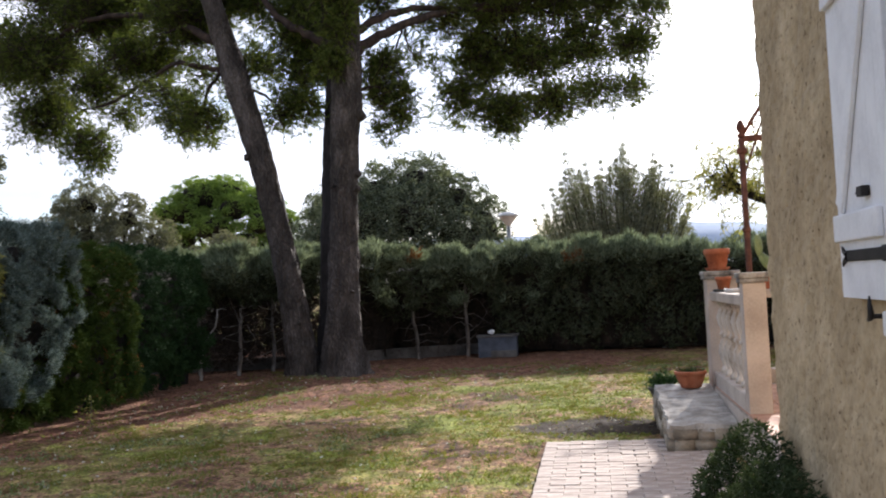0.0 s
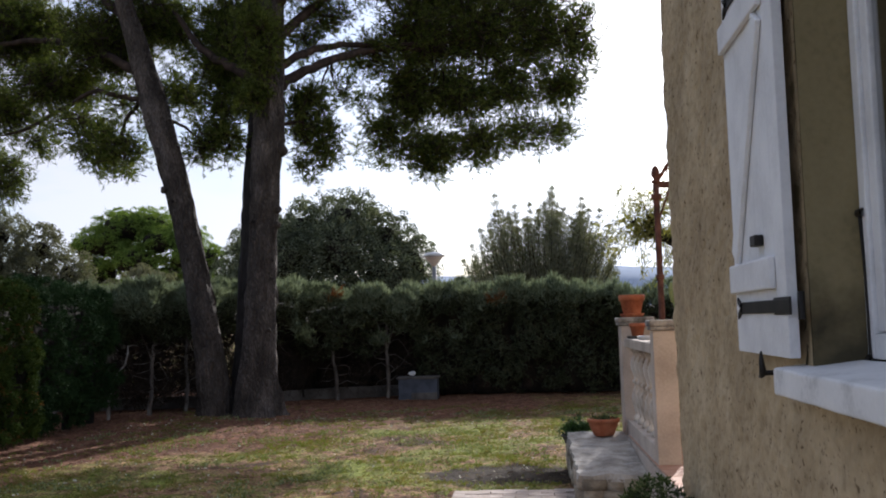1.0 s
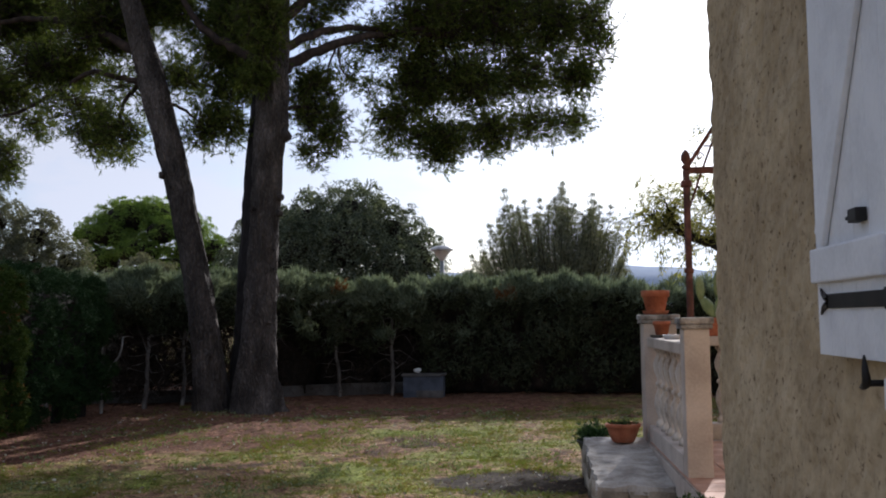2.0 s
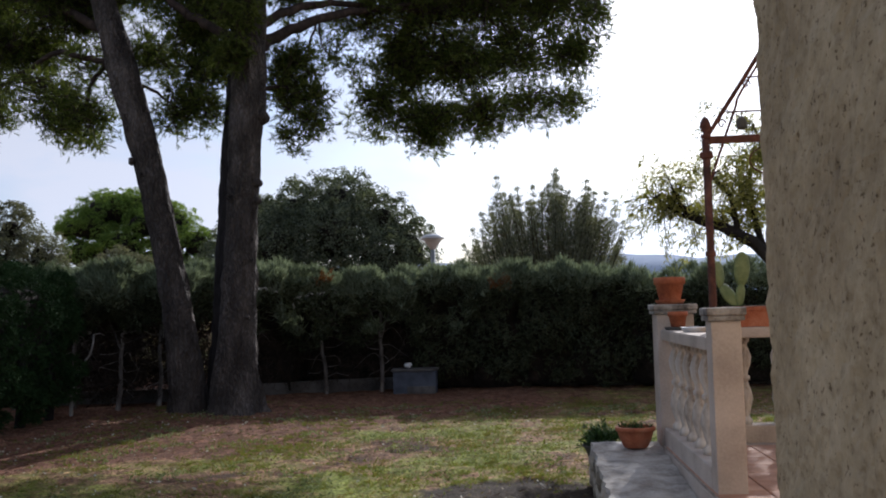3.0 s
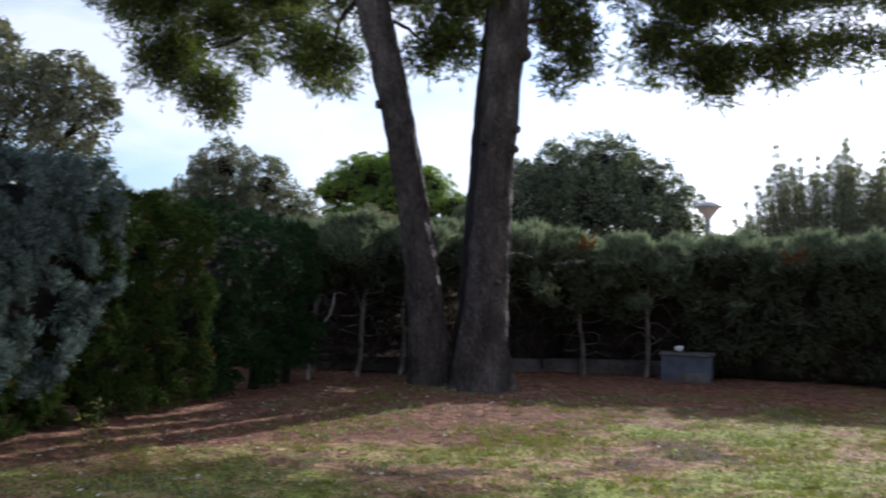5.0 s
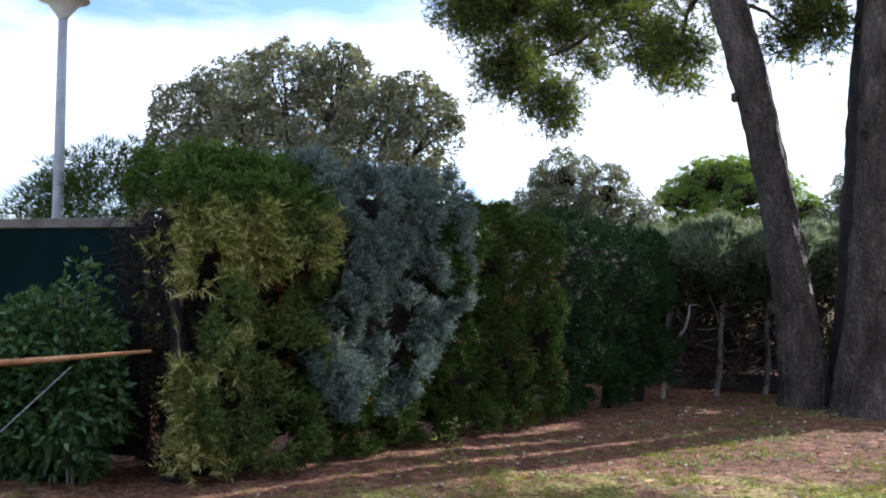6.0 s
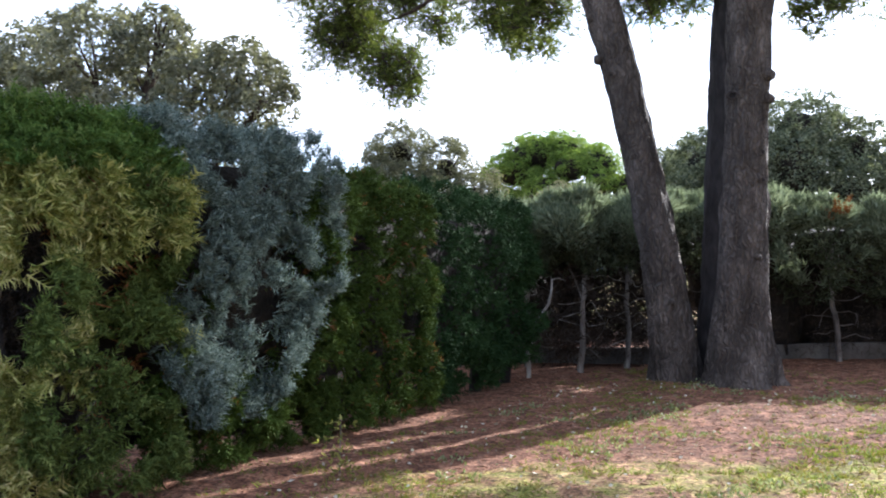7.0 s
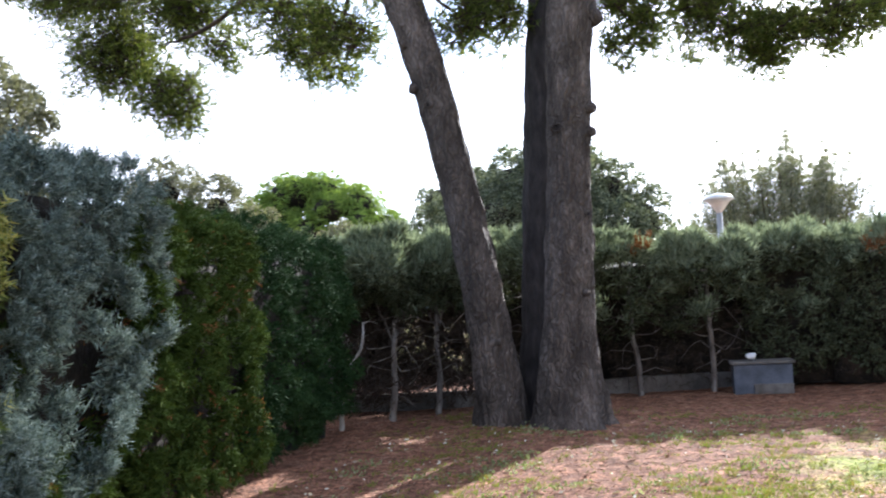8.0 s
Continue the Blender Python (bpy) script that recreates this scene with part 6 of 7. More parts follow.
make_fence()
leafy_shrub("laurel", (-6.55, 7.35, 0), "glossy dark green laurel before the green fence", "shrub", F_LAUREL, 3400, (0.8, 0.4, 0.68), 0.62, 0.062, 0.034, 3)
leafy_shrub("laurel", (-7.0, 7.2, 0), "glossy dark green laurel before the green fence", "shrub", F_LAUREL, 2200, (0.6, 0.4, 0.55), 0.5, 0.062, 0.034, 3)
leafy_shrub("laurel", (-6.2, 7.35, 0), "tall thin laurel shoot beside the hedge", "shrub", F_LAUREL, 320, (0.26, 0.2, 0.6), 0.95, 0.062, 0.034, 3, 3)
leafy_shrub("clipped_shrub", (1.55, 4.62, 0), "small dark rounded shrub at the house corner", "shrub", F_SHRUB, 3000, (0.26, 0.3, 0.27), 0.26, 0.026, 0.008, 5)
leafy_shrub("clipped_shrub", (1.54, 4.08, 0), "low grey-green lavender-like shrub by the wall", "shrub", F_SHRUB, 2600, (0.24, 0.3, 0.22), 0.22, 0.034, 0.006, 5)
leafy_shrub("young_shrub", (-1.53, 1.55, 0), "slender shrub with bright yellow-green leaves near the path", "shrub", F_ALMOND, 90, (0.36, 0.3, 0.42), 1.3, 0.065, 0.024, 2, 5)
leafy_shrub("neighbour_bush", (-10.9, 10.6, 0), "feathery green hedge showing over the fence", "shrub", F_GREEN, 7000, (2.6, 0.6, 1.6), 1.5, 0.13, 0.014, 6)

# ---- trees beyond the garden ----


def lobed_tree(name, place, label, lobes, mat, leaf, tuft, per=34, leaves=60, fork=1.2, girth=0.18, group="", full=0.7, up=0.5, low=-0.5, flat=1.0):
    """A broad crown of rounded lobes set with leafy tufts. place is the foot; a lobe: its centre from there, its radius across and its radius upwards."""
    t = thing(name, place, label, "tree", group)
    P, N, L = [], [], [curve_line([(0, 0, -0.2, girth * 1.3), (0.06, 0, fork * 0.5, girth), (0, 0, fork, girth * 0.85)], 5)]
    for x, y, z, rx, rz in lobes:
        c, rad = np.array((x, y, z), float), np.array((rx, rx, rz))
        n = int(per * rx * (rx + rz) * 2.6)
        d = unit(rng.normal(size=(2 * n, 3)))
        d = d[d[:, 2] > low][:n]
        spots = c + d * rad * rng.uniform(0.62, 1.06, (len(d), 1))
        size = tuft * rng.uniform(0.6, 1.35, len(d))
        v = unit(rng.normal(size=(len(d), leaves, 3)) + 0.9 * d[:, None] + (0, 0, up))
        P.append((spots[:, None] + v * (size[:, None] * rng.uniform(0.55, 1.0, (len(d), leaves)))[..., None] * (1, 1, flat)).reshape(-1, 3))
        N.append(v.reshape(-1, 3))
        # a solid near-black core replaces the shade within the lobe
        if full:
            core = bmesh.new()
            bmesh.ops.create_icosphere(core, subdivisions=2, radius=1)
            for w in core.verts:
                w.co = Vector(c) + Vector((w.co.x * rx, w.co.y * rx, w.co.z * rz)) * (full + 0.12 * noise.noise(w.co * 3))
            part("inner_growth", core, M_INNER_SHADE, t, "dark core standing in for the lobe's inner shade", smooth=True)
        mid = np.array((0.5 * x, 0.5 * y, fork + 0.35 * (z - fork)))
        L.append(curve_line([(0, 0, fork * 0.9, girth * 0.5), (*mid, girth * 0.36), (*c, girth * 0.16)], 4, 0.02))
        for _ in range(5):
            e = c + unit(rng.normal(size=3)) * rad * 0.85
            L.append(curve_line([(*(mid * 0.3 + c * 0.7), girth * 0.14), (*((c + e) / 2), girth * 0.09), (*e, girth * 0.04)], 2))
    part("trunk", tubes(L, 6, 0.04), M_BRANCH, t, smooth=True)
    P, N = np.concatenate(P), unit(np.concatenate(N) + 0.5 * rng.normal(size=(sum(len(q) for q in N), 3)))
    way = unit(np.cross(N, rng.normal(size=N.shape)))
    part("crown", blades(P, way, leaf[0] * rng.uniform(0.6, 1.3, len(P)), leaf[1], 0.0, tri=True, side=np.cross(N, way)), mat, t)
    return t


g = "oaks beyond the hedge"
lobed_tree("holm_oak", (-5.0, 31, 0), "large round dark green oak beyond the hedge",
           [(0.4, 0, 4.5, 1.25, 1.15), (-0.9, 0.2, 4.35, 1.1, 1.05), (1.6, 0.3, 4.0, 1.0, 0.95), (-2.0, 0, 3.9, 0.95, 0.95), (2.5, 0, 3.2, 0.8, 0.9), (-3.1, 0.2, 3.1, 0.8, 0.9), (0.4, -1.1, 3.5, 1.2, 1.1), (-1.1, -1.0, 3.3, 1.2, 1.1), (1.7, -0.8, 2.8, 1.1, 1.0),
            (-2.5, -0.6, 2.5, 1.0, 1.0), (0.2, -1.2, 2.2, 1.3, 1.0), (2.7, -0.2, 2.2, 0.7, 0.8), (-3.4, 0, 2.1, 0.6, 0.7), (-1.2, -1.1, 1.9, 1.2, 0.9), (1.4, -1.0, 1.8, 1.1, 0.9)], F_OAK, (0.085, 0.045), 0.27, 25, 50, 1.3, 0.22, g, 0.55)
lobed_tree("holm_oak", (-8.2, 34, 0), "smaller dark oak beside the large one", [(-0.3, 0, 4.3, 0.75, 0.8), (0.4, 0.2, 4.2, 0.7, 0.8), (0, -0.3, 3.4, 0.9, 0.9), (-0.6, 0, 2.7, 0.8, 0.8), (0.5, 0, 2.5, 0.8, 0.8)], F_OAK, (0.085, 0.045), 0.27, 20, 40, 1.2, 0.15, g)
lobed_tree("umbrella_pine", (-13.8, 38, 0), "bright green umbrella pine far behind the garden",
           [(-0.8, 0, 5.5, 1.3, 0.8), (0.1, 0.3, 5.5, 1.0, 0.75), (-1.6, -0.4, 4.85, 1.15, 0.65), (-2.5, -0.2, 4.75, 0.45, 0.5), (1.4, 0.2, 4.95, 0.9, 0.75), (0.6, -0.6, 4.85, 0.75, 0.6), (2.45, 0, 4.1, 0.65, 0.7), (1.7, -0.6, 4.2, 0.7, 0.6),
            (-0.2, -0.7, 4.1, 1.1, 0.7), (-1.8, -0.3, 3.8, 0.9, 0.7), (0.9, -0.3, 3.4, 1.1, 0.7), (2.3, 0, 3.1, 0.9, 0.7), (-1.4, 0, 2.8, 1.3, 0.7)], F_UMBRELLA, (0.13, 0.03), 0.2, 34, 34, 2.6, 0.25, "", 0.72, 0.9, -0.35, 0.85)
lobed_tree("holm_oak", (-10.9, 22, 0), "tall grey-green oak beyond the hedge",
           [(-0.35, 0, 3.75, 0.62, 0.58), (0.7, 0, 3.35, 0.55, 0.52), (1.35, 0, 2.75, 0.5, 0.5), (-0.9, 0.1, 3.2, 0.55, 0.5), (-0.2, -0.4, 2.9, 0.75, 0.6), (0.6, -0.4, 2.6, 0.7, 0.6), (-1.5, 0, 2.75, 0.55, 0.5), (-2.1, 0.1, 2.8, 0.42, 0.42), (-0.9, -0.3, 2.2, 0.8, 0.6), (1.5, -0.2, 2.1, 0.6, 0.6), (0.2, -0.4, 1.9, 0.8, 0.6)], F_GREYOAK, (0.06, 0.034), 0.2, 40, 66, 1.3, 0.15, g, 0.4)
lobed_tree("holm_oak", (-7.7, 22, 0), "pale grey-green young oak over the hedge",
           [(-0.15, 0, 2.5, 0.42, 0.4), (0.35, 0, 2.3, 0.38, 0.36), (-0.7, 0, 2.2, 0.4, 0.36), (0.0, -0.2, 1.9, 0.6, 0.5), (0.7, 0, 1.9, 0.4, 0.4), (-0.8, 0, 1.7, 0.5, 0.4), (1.4, 0, 2.05, 0.35, 0.32), (1.9, 0.1, 1.95, 0.32, 0.32)], F_GREYOAK, (0.05, 0.03), 0.16, 50, 66, 0.9, 0.08, g, 0.4)
lobed_tree("holm_oak", (-14.2, 17, 0), "big open grey-green oak beyond the side hedge",
           [(-3.2, 0, 5.0, 0.85, 0.7), (-2.3, 0.3, 5.3, 0.8, 0.7), (-0.4, 0, 5.3, 0.95, 0.85), (0.7, 0.2, 5.0, 0.7, 0.65), (1.1, 0, 5.5, 0.42, 0.35), (1.9, 0, 4.5, 0.7, 0.6), (2.7, 0.2, 4.55, 0.6, 0.5), (3.3, 0, 4.1, 0.45, 0.4), (2.8, 0, 3.7, 0.6, 0.5), (1.5, 0, 3.8, 0.8, 0.55), (-0.2, 0.2, 4.2, 0.9, 0.6), (-1.4, 0, 4.5, 0.8, 0.6), (-2.6, 0.2, 4.2, 0.9, 0.6), (-3.8, 0, 4.3, 0.6, 0.5), (3.0, 0.2, 3.0, 0.5, 0.4), (0.6, -0.2, 3.2, 1.0, 0.6), (-1.5, 0, 3.3, 1.0, 0.6)], F_GREYOAK, (0.11, 0.055), 0.24, 28, 34, 1.8, 0.2, g, 0.0)
lobed_tree("pine_bush", (-22, 24, 0), "yellow-green pine far beyond the fence", [(0, 0, 3.9, 1.6, 0.9), (-1.6, 0, 3.4, 1.2, 0.8), (1.6, 0.2, 3.3, 1.2, 0.8), (0.3, -0.5, 2.6, 1.8, 0.9)], F_UMBRELLA, (0.12, 0.03), 0.25, 26, 50, 1.5, 0.2, "", 0.7, 0.8)


def make_olive():
    """Upright shoots fan out of a low bush; their tips give a ragged outline, highest in the middle."""
    t = thing("olive_tree", (1.9, 40, 0), "silvery tree with upright feathery shoots behind the hedge", "tree")
    outline = np.array([(-3.3, 3.9), (-2.5, 5.0), (-1.9, 6.5), (-1.1, 6.1), (-0.5, 6.2), (0.5, 6.95), (1.2, 6.1), (1.7, 6.5), (2.3, 5.6), (3.05, 4.6)])
    L, P, W, R = [], [], [], np.random.default_rng(11)
    spires = [(-1.92, 6.6), (0.5, 7.0), (0.35, 6.7), (1.68, 6.5), (-0.5, 6.3), (-1.1, 6.15), (2.3, 5.8), (3.05, 4.7), (-2.55, 5.2), (-3.3, 4.0), (-2.9, 4.6), (2.7, 5.2)]
    for i in range(185):
        if i < len(spires):
            x1, z1 = spires[i]
            y1 = R.uniform(-0.8, 0.8)
        else:
            x1, y1 = R.uniform(-3.2, 3.0), R.uniform(-1.5, 1.5)
            z1 = np.interp(x1, outline[:, 0], outline[:, 1]) - 0.25 - R.uniform(0, 1) ** 1.5 * 1.9 - 0.35 * abs(y1)
        x0, y0, z0 = 0.22 * x1 + R.normal() * 0.35, 0.3 * y1, 0.9
        line = curve_line([(x0, y0, z0, 0.03), (0.7 * x1 + 0.3 * x0, 0.7 * y1, z0 + 0.5 * (z1 - z0), 0.02), (x1, y1, z1, 0.005)], 8)
        L.append(line)
        k = int(190 * (z1 - z0))
        f = R.uniform(0.12, 1.0, k)
        j = np.minimum((f * (len(line) - 1)).astype(int), len(line) - 2)
        wide = (0.30 * (1.05 - f) + 0.045)[:, None]
        way = unit(line[j + 1, :3] - line[j, :3])
        P.append(line[j, :3] + R.normal(size=(k, 3)) * wide * (1, 1, 0.7))
        W.append(way + 0.55 * R.normal(size=(k, 3)))
    L.append(curve_line([(0, 0, -0.2, 0.2), (0, 0, 0.6, 0.17), (0.1, 0, 1.3, 0.1)], 4))
    part("trunk", tubes(L, 5, 0.04), M_BRANCH, t, smooth=True)
    P, W = np.concatenate(P), np.concatenate(W)
    part("crown", blades(P, W, 0.13 * R.uniform(0.6, 1.3, len(P)), 0.027, tri=True), F_SILVER, t)


make_olive()


def make_almond():
    t = thing("almond_tree", (4.3, 14.0, 0), "gnarled almond tree with sparse yellow-green leaves", "tree")
    limbs = [
        [(0, 0, -0.1, 0.11), (-0.05, 0, 0.8, 0.09), (0.0, 0, 1.5, 0.085)],
        [(0.0, 0, 1.45, 0.10), (-0.3, 0, 1.9, 0.085), (-0.7, 0, 2.25, 0.075), (-1.15, 0.1, 2.45, 0.06), (-1.35, 0.1, 2.65, 0.03), (-1.5, 0, 2.9, 0.012)],
        [(0.0, 0, 1.45, 0.09), (0.15, 0, 2.0, 0.075), (0.0, -0.1, 2.6, 0.05), (0.15, -0.1, 3.2, 0.025), (0.2, 0, 3.8, 0.01)],
        [(0.0, 0, 1.5, 0.09), (0.5, 0.1, 1.95, 0.07), (0.9, 0.1, 2.4, 0.05), (1.2, 0, 3.0, 0.02)],
        [(-0.7, 0, 2.25, 0.05), (-0.8, -0.1, 2.7, 0.035), (-1.1, -0.2, 3.1, 0.015)],
        [(-0.3, 0, 1.9, 0.05), (-0.45, 0.2, 2.5, 0.035), (-0.4, 0.3, 3.2, 0.012)],
        [(-1.15, 0.1, 2.45, 0.03), (-1.45, 0.1, 2.55, 0.02), (-1.7, 0, 2.75, 0.008)],
        [(0.5, 0.1, 1.95, 0.055), (0.75, 0, 2.6, 0.04), (0.7, -0.1, 3.3, 0.014)],
        [(0.0, -0.1, 2.6, 0.035), (-0.3, -0.2, 3.1, 0.024), (-0.5, -0.2, 3.6, 0.009)],
        [(0.9, 0.1, 2.4, 0.04), (1.4, -0.1, 2.6, 0.03), (1.8, -0.1, 3.0, 0.01)],
    ]
    L = [curve_line(l, 5, 0.015) for l in limbs]
    P, O = [], []
    for l in L[1:]:
        for _ in range(40):
            i = rng.integers(len(l) // 3, len(l))
            s = l[i, :3]
            d = unit(rng.normal(size=3) + (-0.1, 0, 0.5))
            ln = rng.uniform(0.25, 0.75)
            m = s + d * ln * 0.55
            e = s + d * ln + (0, 0, -0.12 * ln)
            w = curve_line([(*s, 0.006), (*m, 0.004), (*e, 0.002)], 3)
            L.append(w)
            k = int(28 * ln / 0.5)
            f = rng.uniform(0.15, 1, k)
            P.append(s + (e - s) * f[:, None] + rng.normal(size=(k, 3)) * 0.045)
            O.append(np.tile(d * 0.4 + (0, 0, -0.35), (k, 1)))
    part("trunk", tubes(L, 6, 0.06), M_DARKBARK, t, smooth=True)
    part("leaves", sprays(np.concatenate(P), np.concatenate(O), 3, 0.066, 0.015, 0.6, 0.15), F_ALMOND, t)


make_almond()


def make_far_things():
    def lamp(place, h, r, label):
        t = thing("street_lamp", place, label, "street lamp", "street lamps")
        part("pole", tubes([[(0, 0, -0.2, 0.075), (0, 0, h * 0.6, 0.062), (0, 0, h, 0.052)]], 12), M_POLE, t, smooth=True)
        part("cone", lathe_at([(0.05, 0), (0.08, 0.05), (0.2, 0.2), (0.22, 0.21)], 0, 0, h, 20), M_WHITE, t, smooth=True)
        part("hood", lathe_at([(r, 0), (r, 0.03), (r * 0.7, 0.09), (0.02, 0.12)], 0, 0, h + 0.23, 24), M_WHITE, t, smooth=True)
    lamp((-1.08, 23.1, 0), 2.72, 0.27, "pale street lamp with a flat round hood")
    lamp((-11.01, 10.06, 0), 4.5, 0.3, "grey street lamp behind the fence")
    c = thing("chimney", (-17.5, 17.5, 0), "small white chimney with an aerial beyond the hedge", "chimney")
    part("stack", one_box(-0.28, 0.28, -0.28, 0.28, 0, 3.9, 0.02), M_LOWWALL, c)
    part("pot", one_box(-0.2, 0.2, -0.2, 0.2, 3.9, 4.15, 0.02), M_DARKPOT, c)
    part("aerial", tubes([[(0.1, 0, 3.9, 0.012), (0.1, 0, 5.0, 0.012)], [(-0.4, 0, 4.9, 0.008), (0.6, 0, 4.95, 0.008)], [(-0.1, 0, 4.6, 0.008), (0.35, 0, 4.6, 0.008)]], 5), M_POLE, c)
    # hills; the blue of distant haze is painted into their colour
    n = 120
    az = np.linspace(-60, 70, n)
    V, F = [], []
    for k, a in enumerate(az):
        h = 146 + 20 * noise.noise(Vector((a * 0.11, 1, 0))) + 16 * noise.noise(Vector((a * 0.45, 4, 0))) + 5 * noise.noise(Vector((a * 1.7, 2, 0)))
        x, y = math.sin(radians(a)), math.cos(radians(a))
        V += [(2700 * x, 2700 * y, -5), (2950 * x, 2950 * y, h * 0.7), (3100 * x, 3100 * y, h), (3500 * x, 3500 * y, -5)]
    for k in range(n - 1):
        for r in range(3):
            F.append((4 * k + r, 4 * k + 4 + r, 4 * k + 5 + r, 4 * k + 1 + r))
    me = bpy.data.meshes.new("hills")
    me.from_pydata(V, [], F)
    tagged(part("backdrop", me, M_HAZY_HILL, smooth=True), "distant hills, blue haze put into their colour", "hills", kind="structure")


make_far_things()


def make_cabinet():
    c = thing("garden_box", (-1.0, 18.12, 0), "low grey-blue box with a loose lid before the hedge", "storage box")
    part("body", one_box(-0.36, 0.36, -0.2, 0.2, -0.02, 0.36, 0.012), M_BOX, c)
    part("lid", one_box(-0.39, 0.39, -0.23, 0.23, 0.361, 0.40, 0.01), M_BOXLID, c)
    part("front_panel", one_box(-0.12, 0.36, -0.235, -0.203, -0.02, 0.11, 0.008), M_BOXLID, c, "loose grey board")
    r = bmesh.new()
    bmesh.ops.create_icosphere(r, subdivisions=2, radius=0.075)
    for v in r.verts:
        v.co.z *= 0.7
    roughen(r, 0.03, 11)
    bmesh.ops.translate(r, vec=(-1.12, 18.1, 0.452), verts=r.verts)
    tagged(part("white_stone", r, M_SILL, smooth=True), "white stone lying on the grey box", "stone")


make_cabinet()

# ---- paving, tiles, grass: the small pieces ----


def make_paving():
    base = tagged(part("pavement", one_box(0.36, WX - 0.02, -3.5, 7.74, -0.1, 0.004), M_JOINT), "path of small pale pavers along the house", "path", kind="structure")
    bm = one_box(-0.0985, 0.0985, -0.0485, 0.0485, 0.0, 0.016, 0.005, 1)
    me = bpy.data.meshes.new("paver")
    bm.to_mesh(me)
    bm.free()
    me.materials.append(M_PAVER)
    half = me.copy()
    for v in half.vertices:
        v.co.x *= 0.49
    r = random.Random(2)
    y, row = 7.69, 0
    while y > 4.0:
        x = 0.40 + (0.1 if row % 2 else 0.0)
        if row % 2:
            ob = part("paver", half, M_PAVER, base)
            ob.location = (0.41, y, 0.004 + r.uniform(-0.003, 0.003))
        x_edge = 1.28 if y > 7.15 else WX - 0.1
        while x < x_edge:
            ob = part("paver", me, M_PAVER, base)
            ob.location = (x + 0.06 + r.uniform(-0.004, 0.004), y + r.uniform(-0.003, 0.003), 0.004 + r.uniform(-0.004, 0.004))
            ob.rotation_euler = (r.uniform(-0.012, 0.012), r.uniform(-0.012, 0.012), r.uniform(-0.02, 0.02))
            x += 0.2
        y -= 0.1
        row += 1
    # terracotta tiles of the terrace
    tb = one_box(-0.146, 0.146, -0.146, 0.146, 0, 0.02, 0.004, 1)
    tm = bpy.data.meshes.new("tile")
    tb.to_mesh(tm)
    tb.free()
    tm.materials.append(M_TILE)
    fl = tagged(part("terrace_floor", one_box(1.865, 8.5, WY + 0.004, 9.04, TZ - 0.0195, TZ - 0.008), M_JOINT), "terracotta tiled terrace floor", "floor", kind="structure")
    for i in range(14):
        for j in range(12):
            x, y = 2.02 + 0.3 * i, 5.22 + 0.3 * j
            if y < 8.9:
                ob = part("tile", tm, M_TILE, fl)
                ob.location = (x, y, TZ - 0.02)


def strew(n, x0, x1, y0, y1, want):
    """Points on the ground where want(x, y, litter) gives the chance that something lies there."""
    x, y = rng.uniform(x0, x1, n), rng.uniform(y0, y1, n)
    ch = np.array([want(a, b, litter_at(a, b)) for a, b in zip(x, y)])
    k = rng.uniform(size=n) < ch
    x, y = x[k], y[k]
    return np.c_[x, y, [ground_z(a, b) for a, b in zip(x, y)]]


def off_paving(x, y):
    return not (x > 0.33 and y < 7.78) and not (x > 1.3 and y < 9.05) and y < hedge_front(x) + 0.4


def patch(x, y):
    return noise.noise(Vector((x * 0.9, y * 0.9, 9))) + 0.6 * noise.noise(Vector((x * 2.7, y * 2.7, 4)))


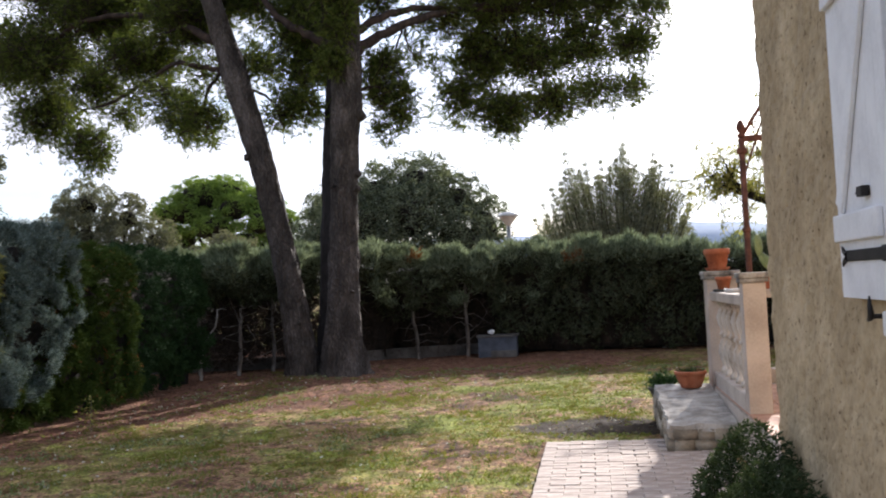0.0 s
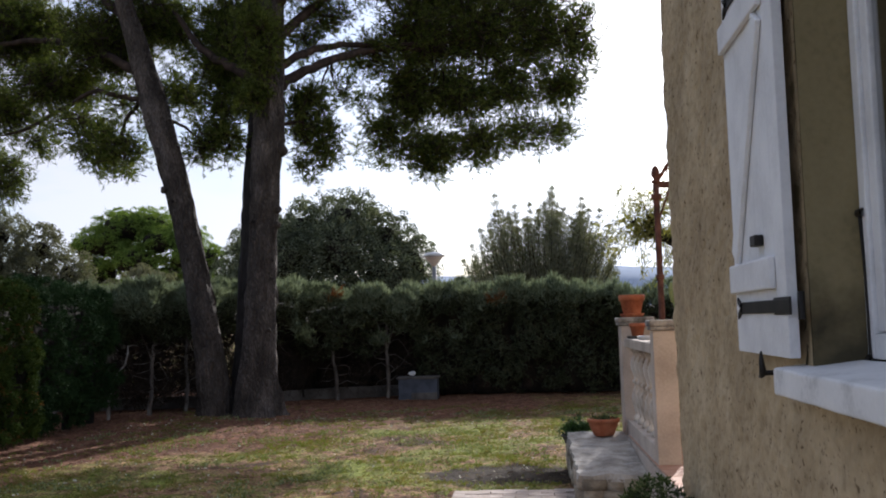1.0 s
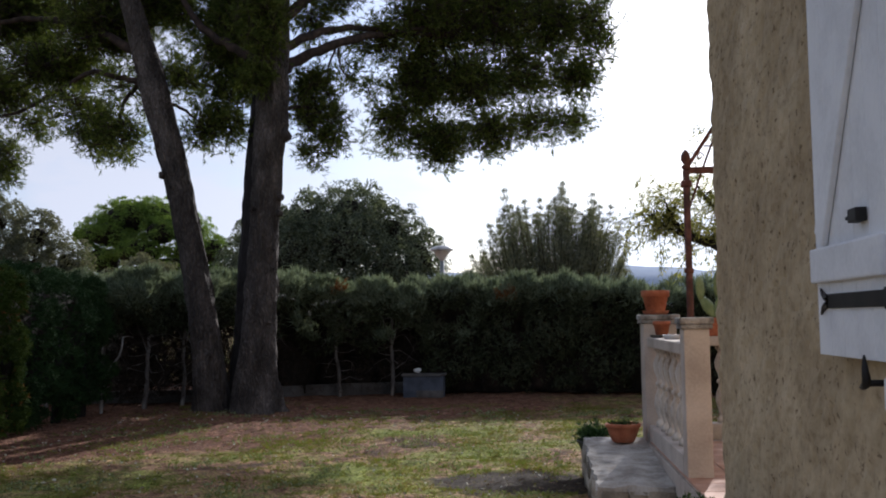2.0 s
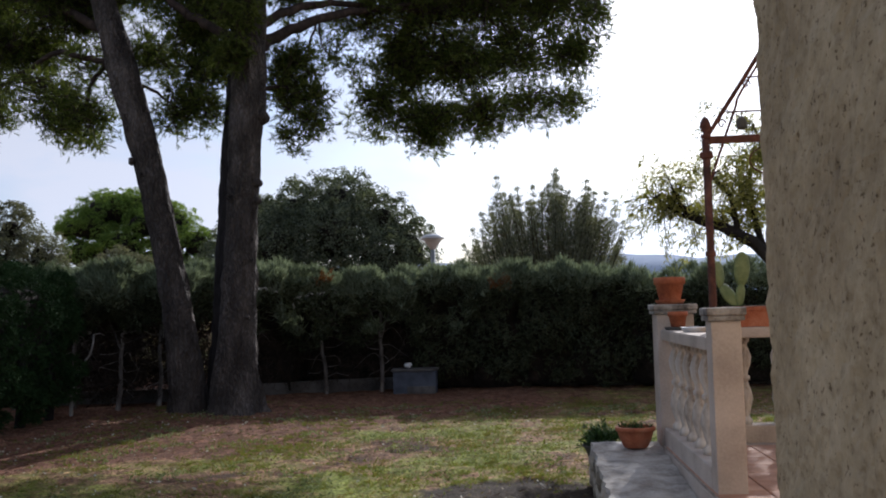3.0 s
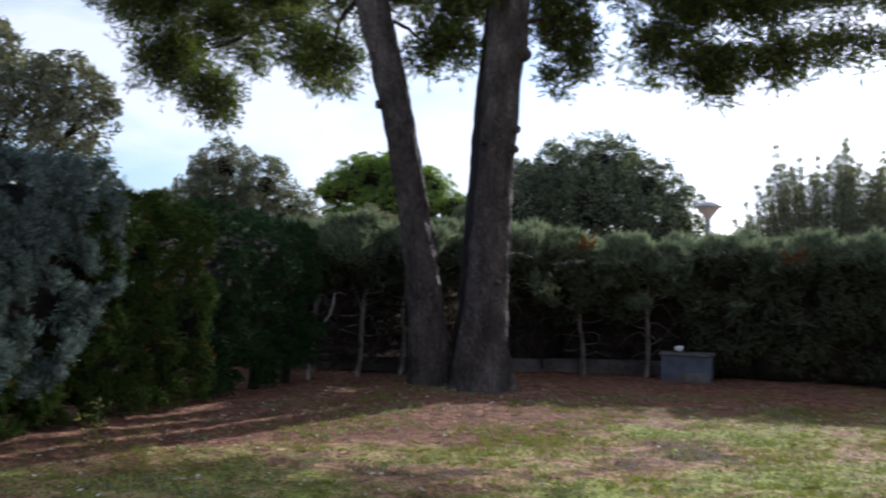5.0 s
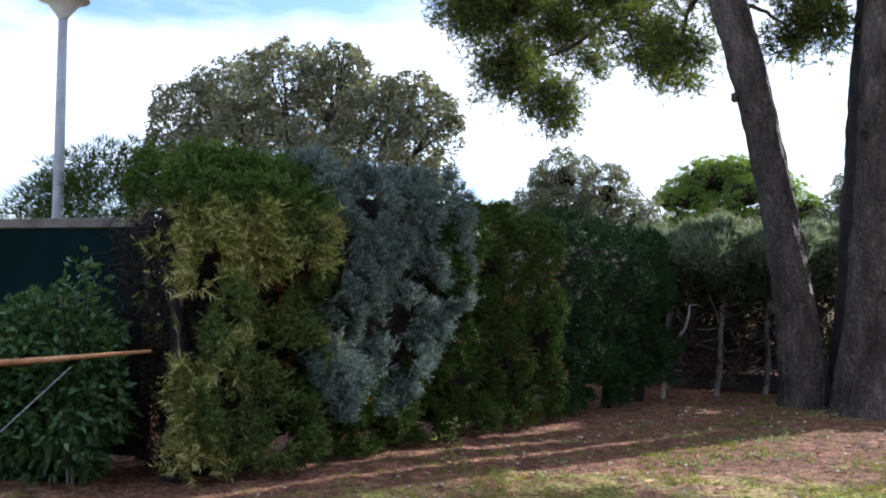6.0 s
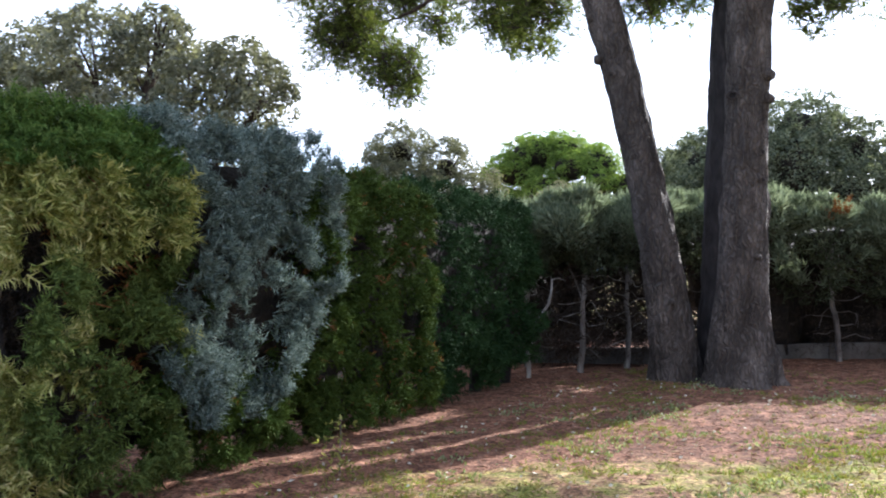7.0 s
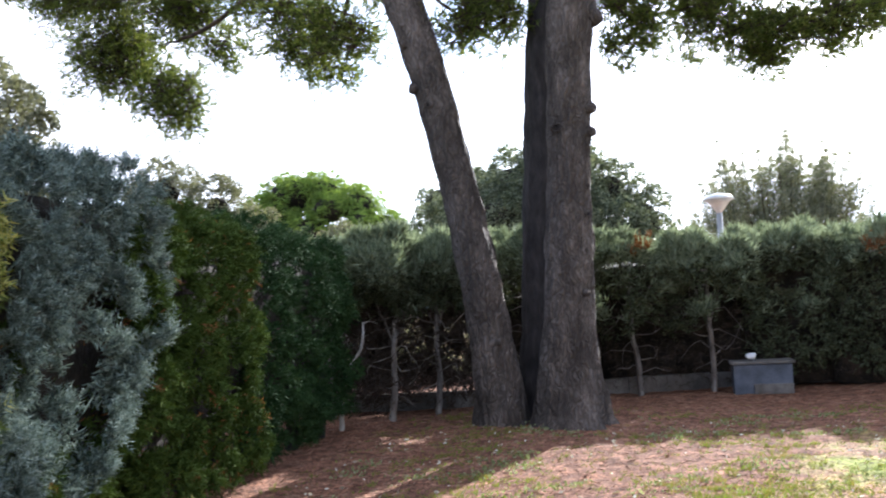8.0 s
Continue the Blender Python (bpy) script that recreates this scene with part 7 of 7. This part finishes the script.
def make_grass():
    # tufts of blades, thickest in the green patches, over a thin sward
    c = strew(20000, -5.2, 5.5, 2.8, 16.0, lambda x, y, l: off_paving(x, y) * (shaded_soil(x, y) < 0.45) * min(1.0, max(0.06, 0.42 - 0.5 * l + 1.1 * patch(x, y))))
    k = 11
    p = np.repeat(c, k, 0) + rng.normal(size=(len(c) * k, 3)) * (0.026, 0.026, 0)
    way = rng.normal(size=p.shape) * (0.55, 0.55, 0.1) + (0, 0, 0.75)
    high = np.repeat(rng.uniform(0.025, 0.075, len(c)), k) * rng.uniform(0.6, 1.1, len(p))
    ob = part("grass_tufts", blades(p, way, high, 0.008, 0.2, tri=True), F_GRASS)
    tagged(ob, "uneven green and straw-coloured grass tufts", "grass", kind="stuff")
    p = strew(110000, -5.2, 5.5, 2.8, 16.5, lambda x, y, l: off_paving(x, y) * (shaded_soil(x, y) < 0.5 or rng.uniform() < 0.15) * min(1.0, max(0.1, 0.5 - 0.6 * l + 0.9 * patch(x, y))))
    n = len(p)
    way = rng.normal(size=(n, 3)) * (0.6, 0.6, 0.1) + (0, 0, 0.65)
    tall = np.array([max(0.4, 1 + 1.1 * patch(a, b)) for a, b in p[:, :2]])
    ob = part("grass", blades(p, way, rng.uniform(0.02, 0.055, n) * tall, 0.009, 0.15, tri=True), F_GRASS)
    tagged(ob, "thin yellow-green grass", "grass", kind="stuff")
    p = strew(36000, -4.8, 5.0, 3.0, 15.5, lambda x, y, l: off_paving(x, y) * (shaded_soil(x, y) < 0.3) * max(0.0, (1.0 if noise.noise(Vector((x * 1.6, y * 1.6, 21))) > 0.22 or ((x + 0.45) / 0.6) ** 2 + ((y - 11.9) / 0.42) ** 2 < 1 else 0.10) - 0.3 * l))
    ob = part("clover", sprays(p + (0, 0, 0.015), np.tile((0, 0, 0.35), (len(p), 1)), 3, 0.022, 0.017, 0.9, 0.0), F_CLOVER)
    tagged(ob, "patches of small round lawn weeds", "weeds", kind="stuff")
    p = strew(42000, -6.6, 5.5, 6.0, 18.6, lambda x, y, l: (off_paving(x, y)) * (0.05 + 0.9 * l))
    n = len(p)
    way = rng.normal(size=(n, 3)) * (1, 1, 0.12)
    ob = part("fallen_needles", blades(p + (0, 0, 0.006), way, rng.uniform(0.05, 0.12, n), 0.006, 0.0, tri=True), F_NEEDLE)
    tagged(ob, "brown fallen pine needles", "needles", kind="stuff")
    p = strew(4200, -5.0, 4.0, 4.0, 15, lambda x, y, l: off_paving(x, y) * 0.5)
    n = len(p)
    ob = part("fallen_leaves", blades(p + (0, 0, 0.014), rng.normal(size=(n, 3)) * (1, 1, 0.25), rng.uniform(0.02, 0.055, n), 0.022), F_PALELEAF)
    tagged(ob, "scattered pale fallen leaves", "leaves", kind="stuff")
    for x, y, s in ((-0.75, 5.15, 1.0), (-0.35, 5.0, 0.9), (-1.05, 5.3, 0.7)):
        d = unit(rng.normal(size=(46, 3)) * (1, 1, 0.4) + (0, 0, 0.4))
        t = thing("weed", (x, y, ground_z(x, y)), "low broad-leaved weed in the lawn", "weed", "broad-leaved weeds")
        part("leaves", sprays(d * 0.09 * s * rng.uniform(0.3, 1, (46, 1)), d + (0, 0, 0.4), 2, 0.06 * s, 0.03 * s, 0.5, 0.1), F_CLOVER, t)
        part("stem", tubes([[(0, 0, -0.02, 0.004), (0, 0, 0.05, 0.003)]], 4), F_CLOVER, t)
    t = thing("weed", (-4.62, 9.45, 0), "dry pale seedling at the hedge's foot", "weed")
    p = np.c_[rng.normal(size=(60, 2)) * 0.06, rng.uniform(0.03, 0.34, 60)]
    part("leaves", sprays(p, p * (3, 3, 0) + (0, 0, 0.2), 2, 0.04, 0.018, 0.7, 0.1), F_ALMOND, t)
    part("stem", tubes([[(0, 0, -0.02, 0.005), (0.01, 0, 0.2, 0.004), (0.02, 0, 0.36, 0.002)]], 5), M_WOOD, t)


make_paving()
make_grass()
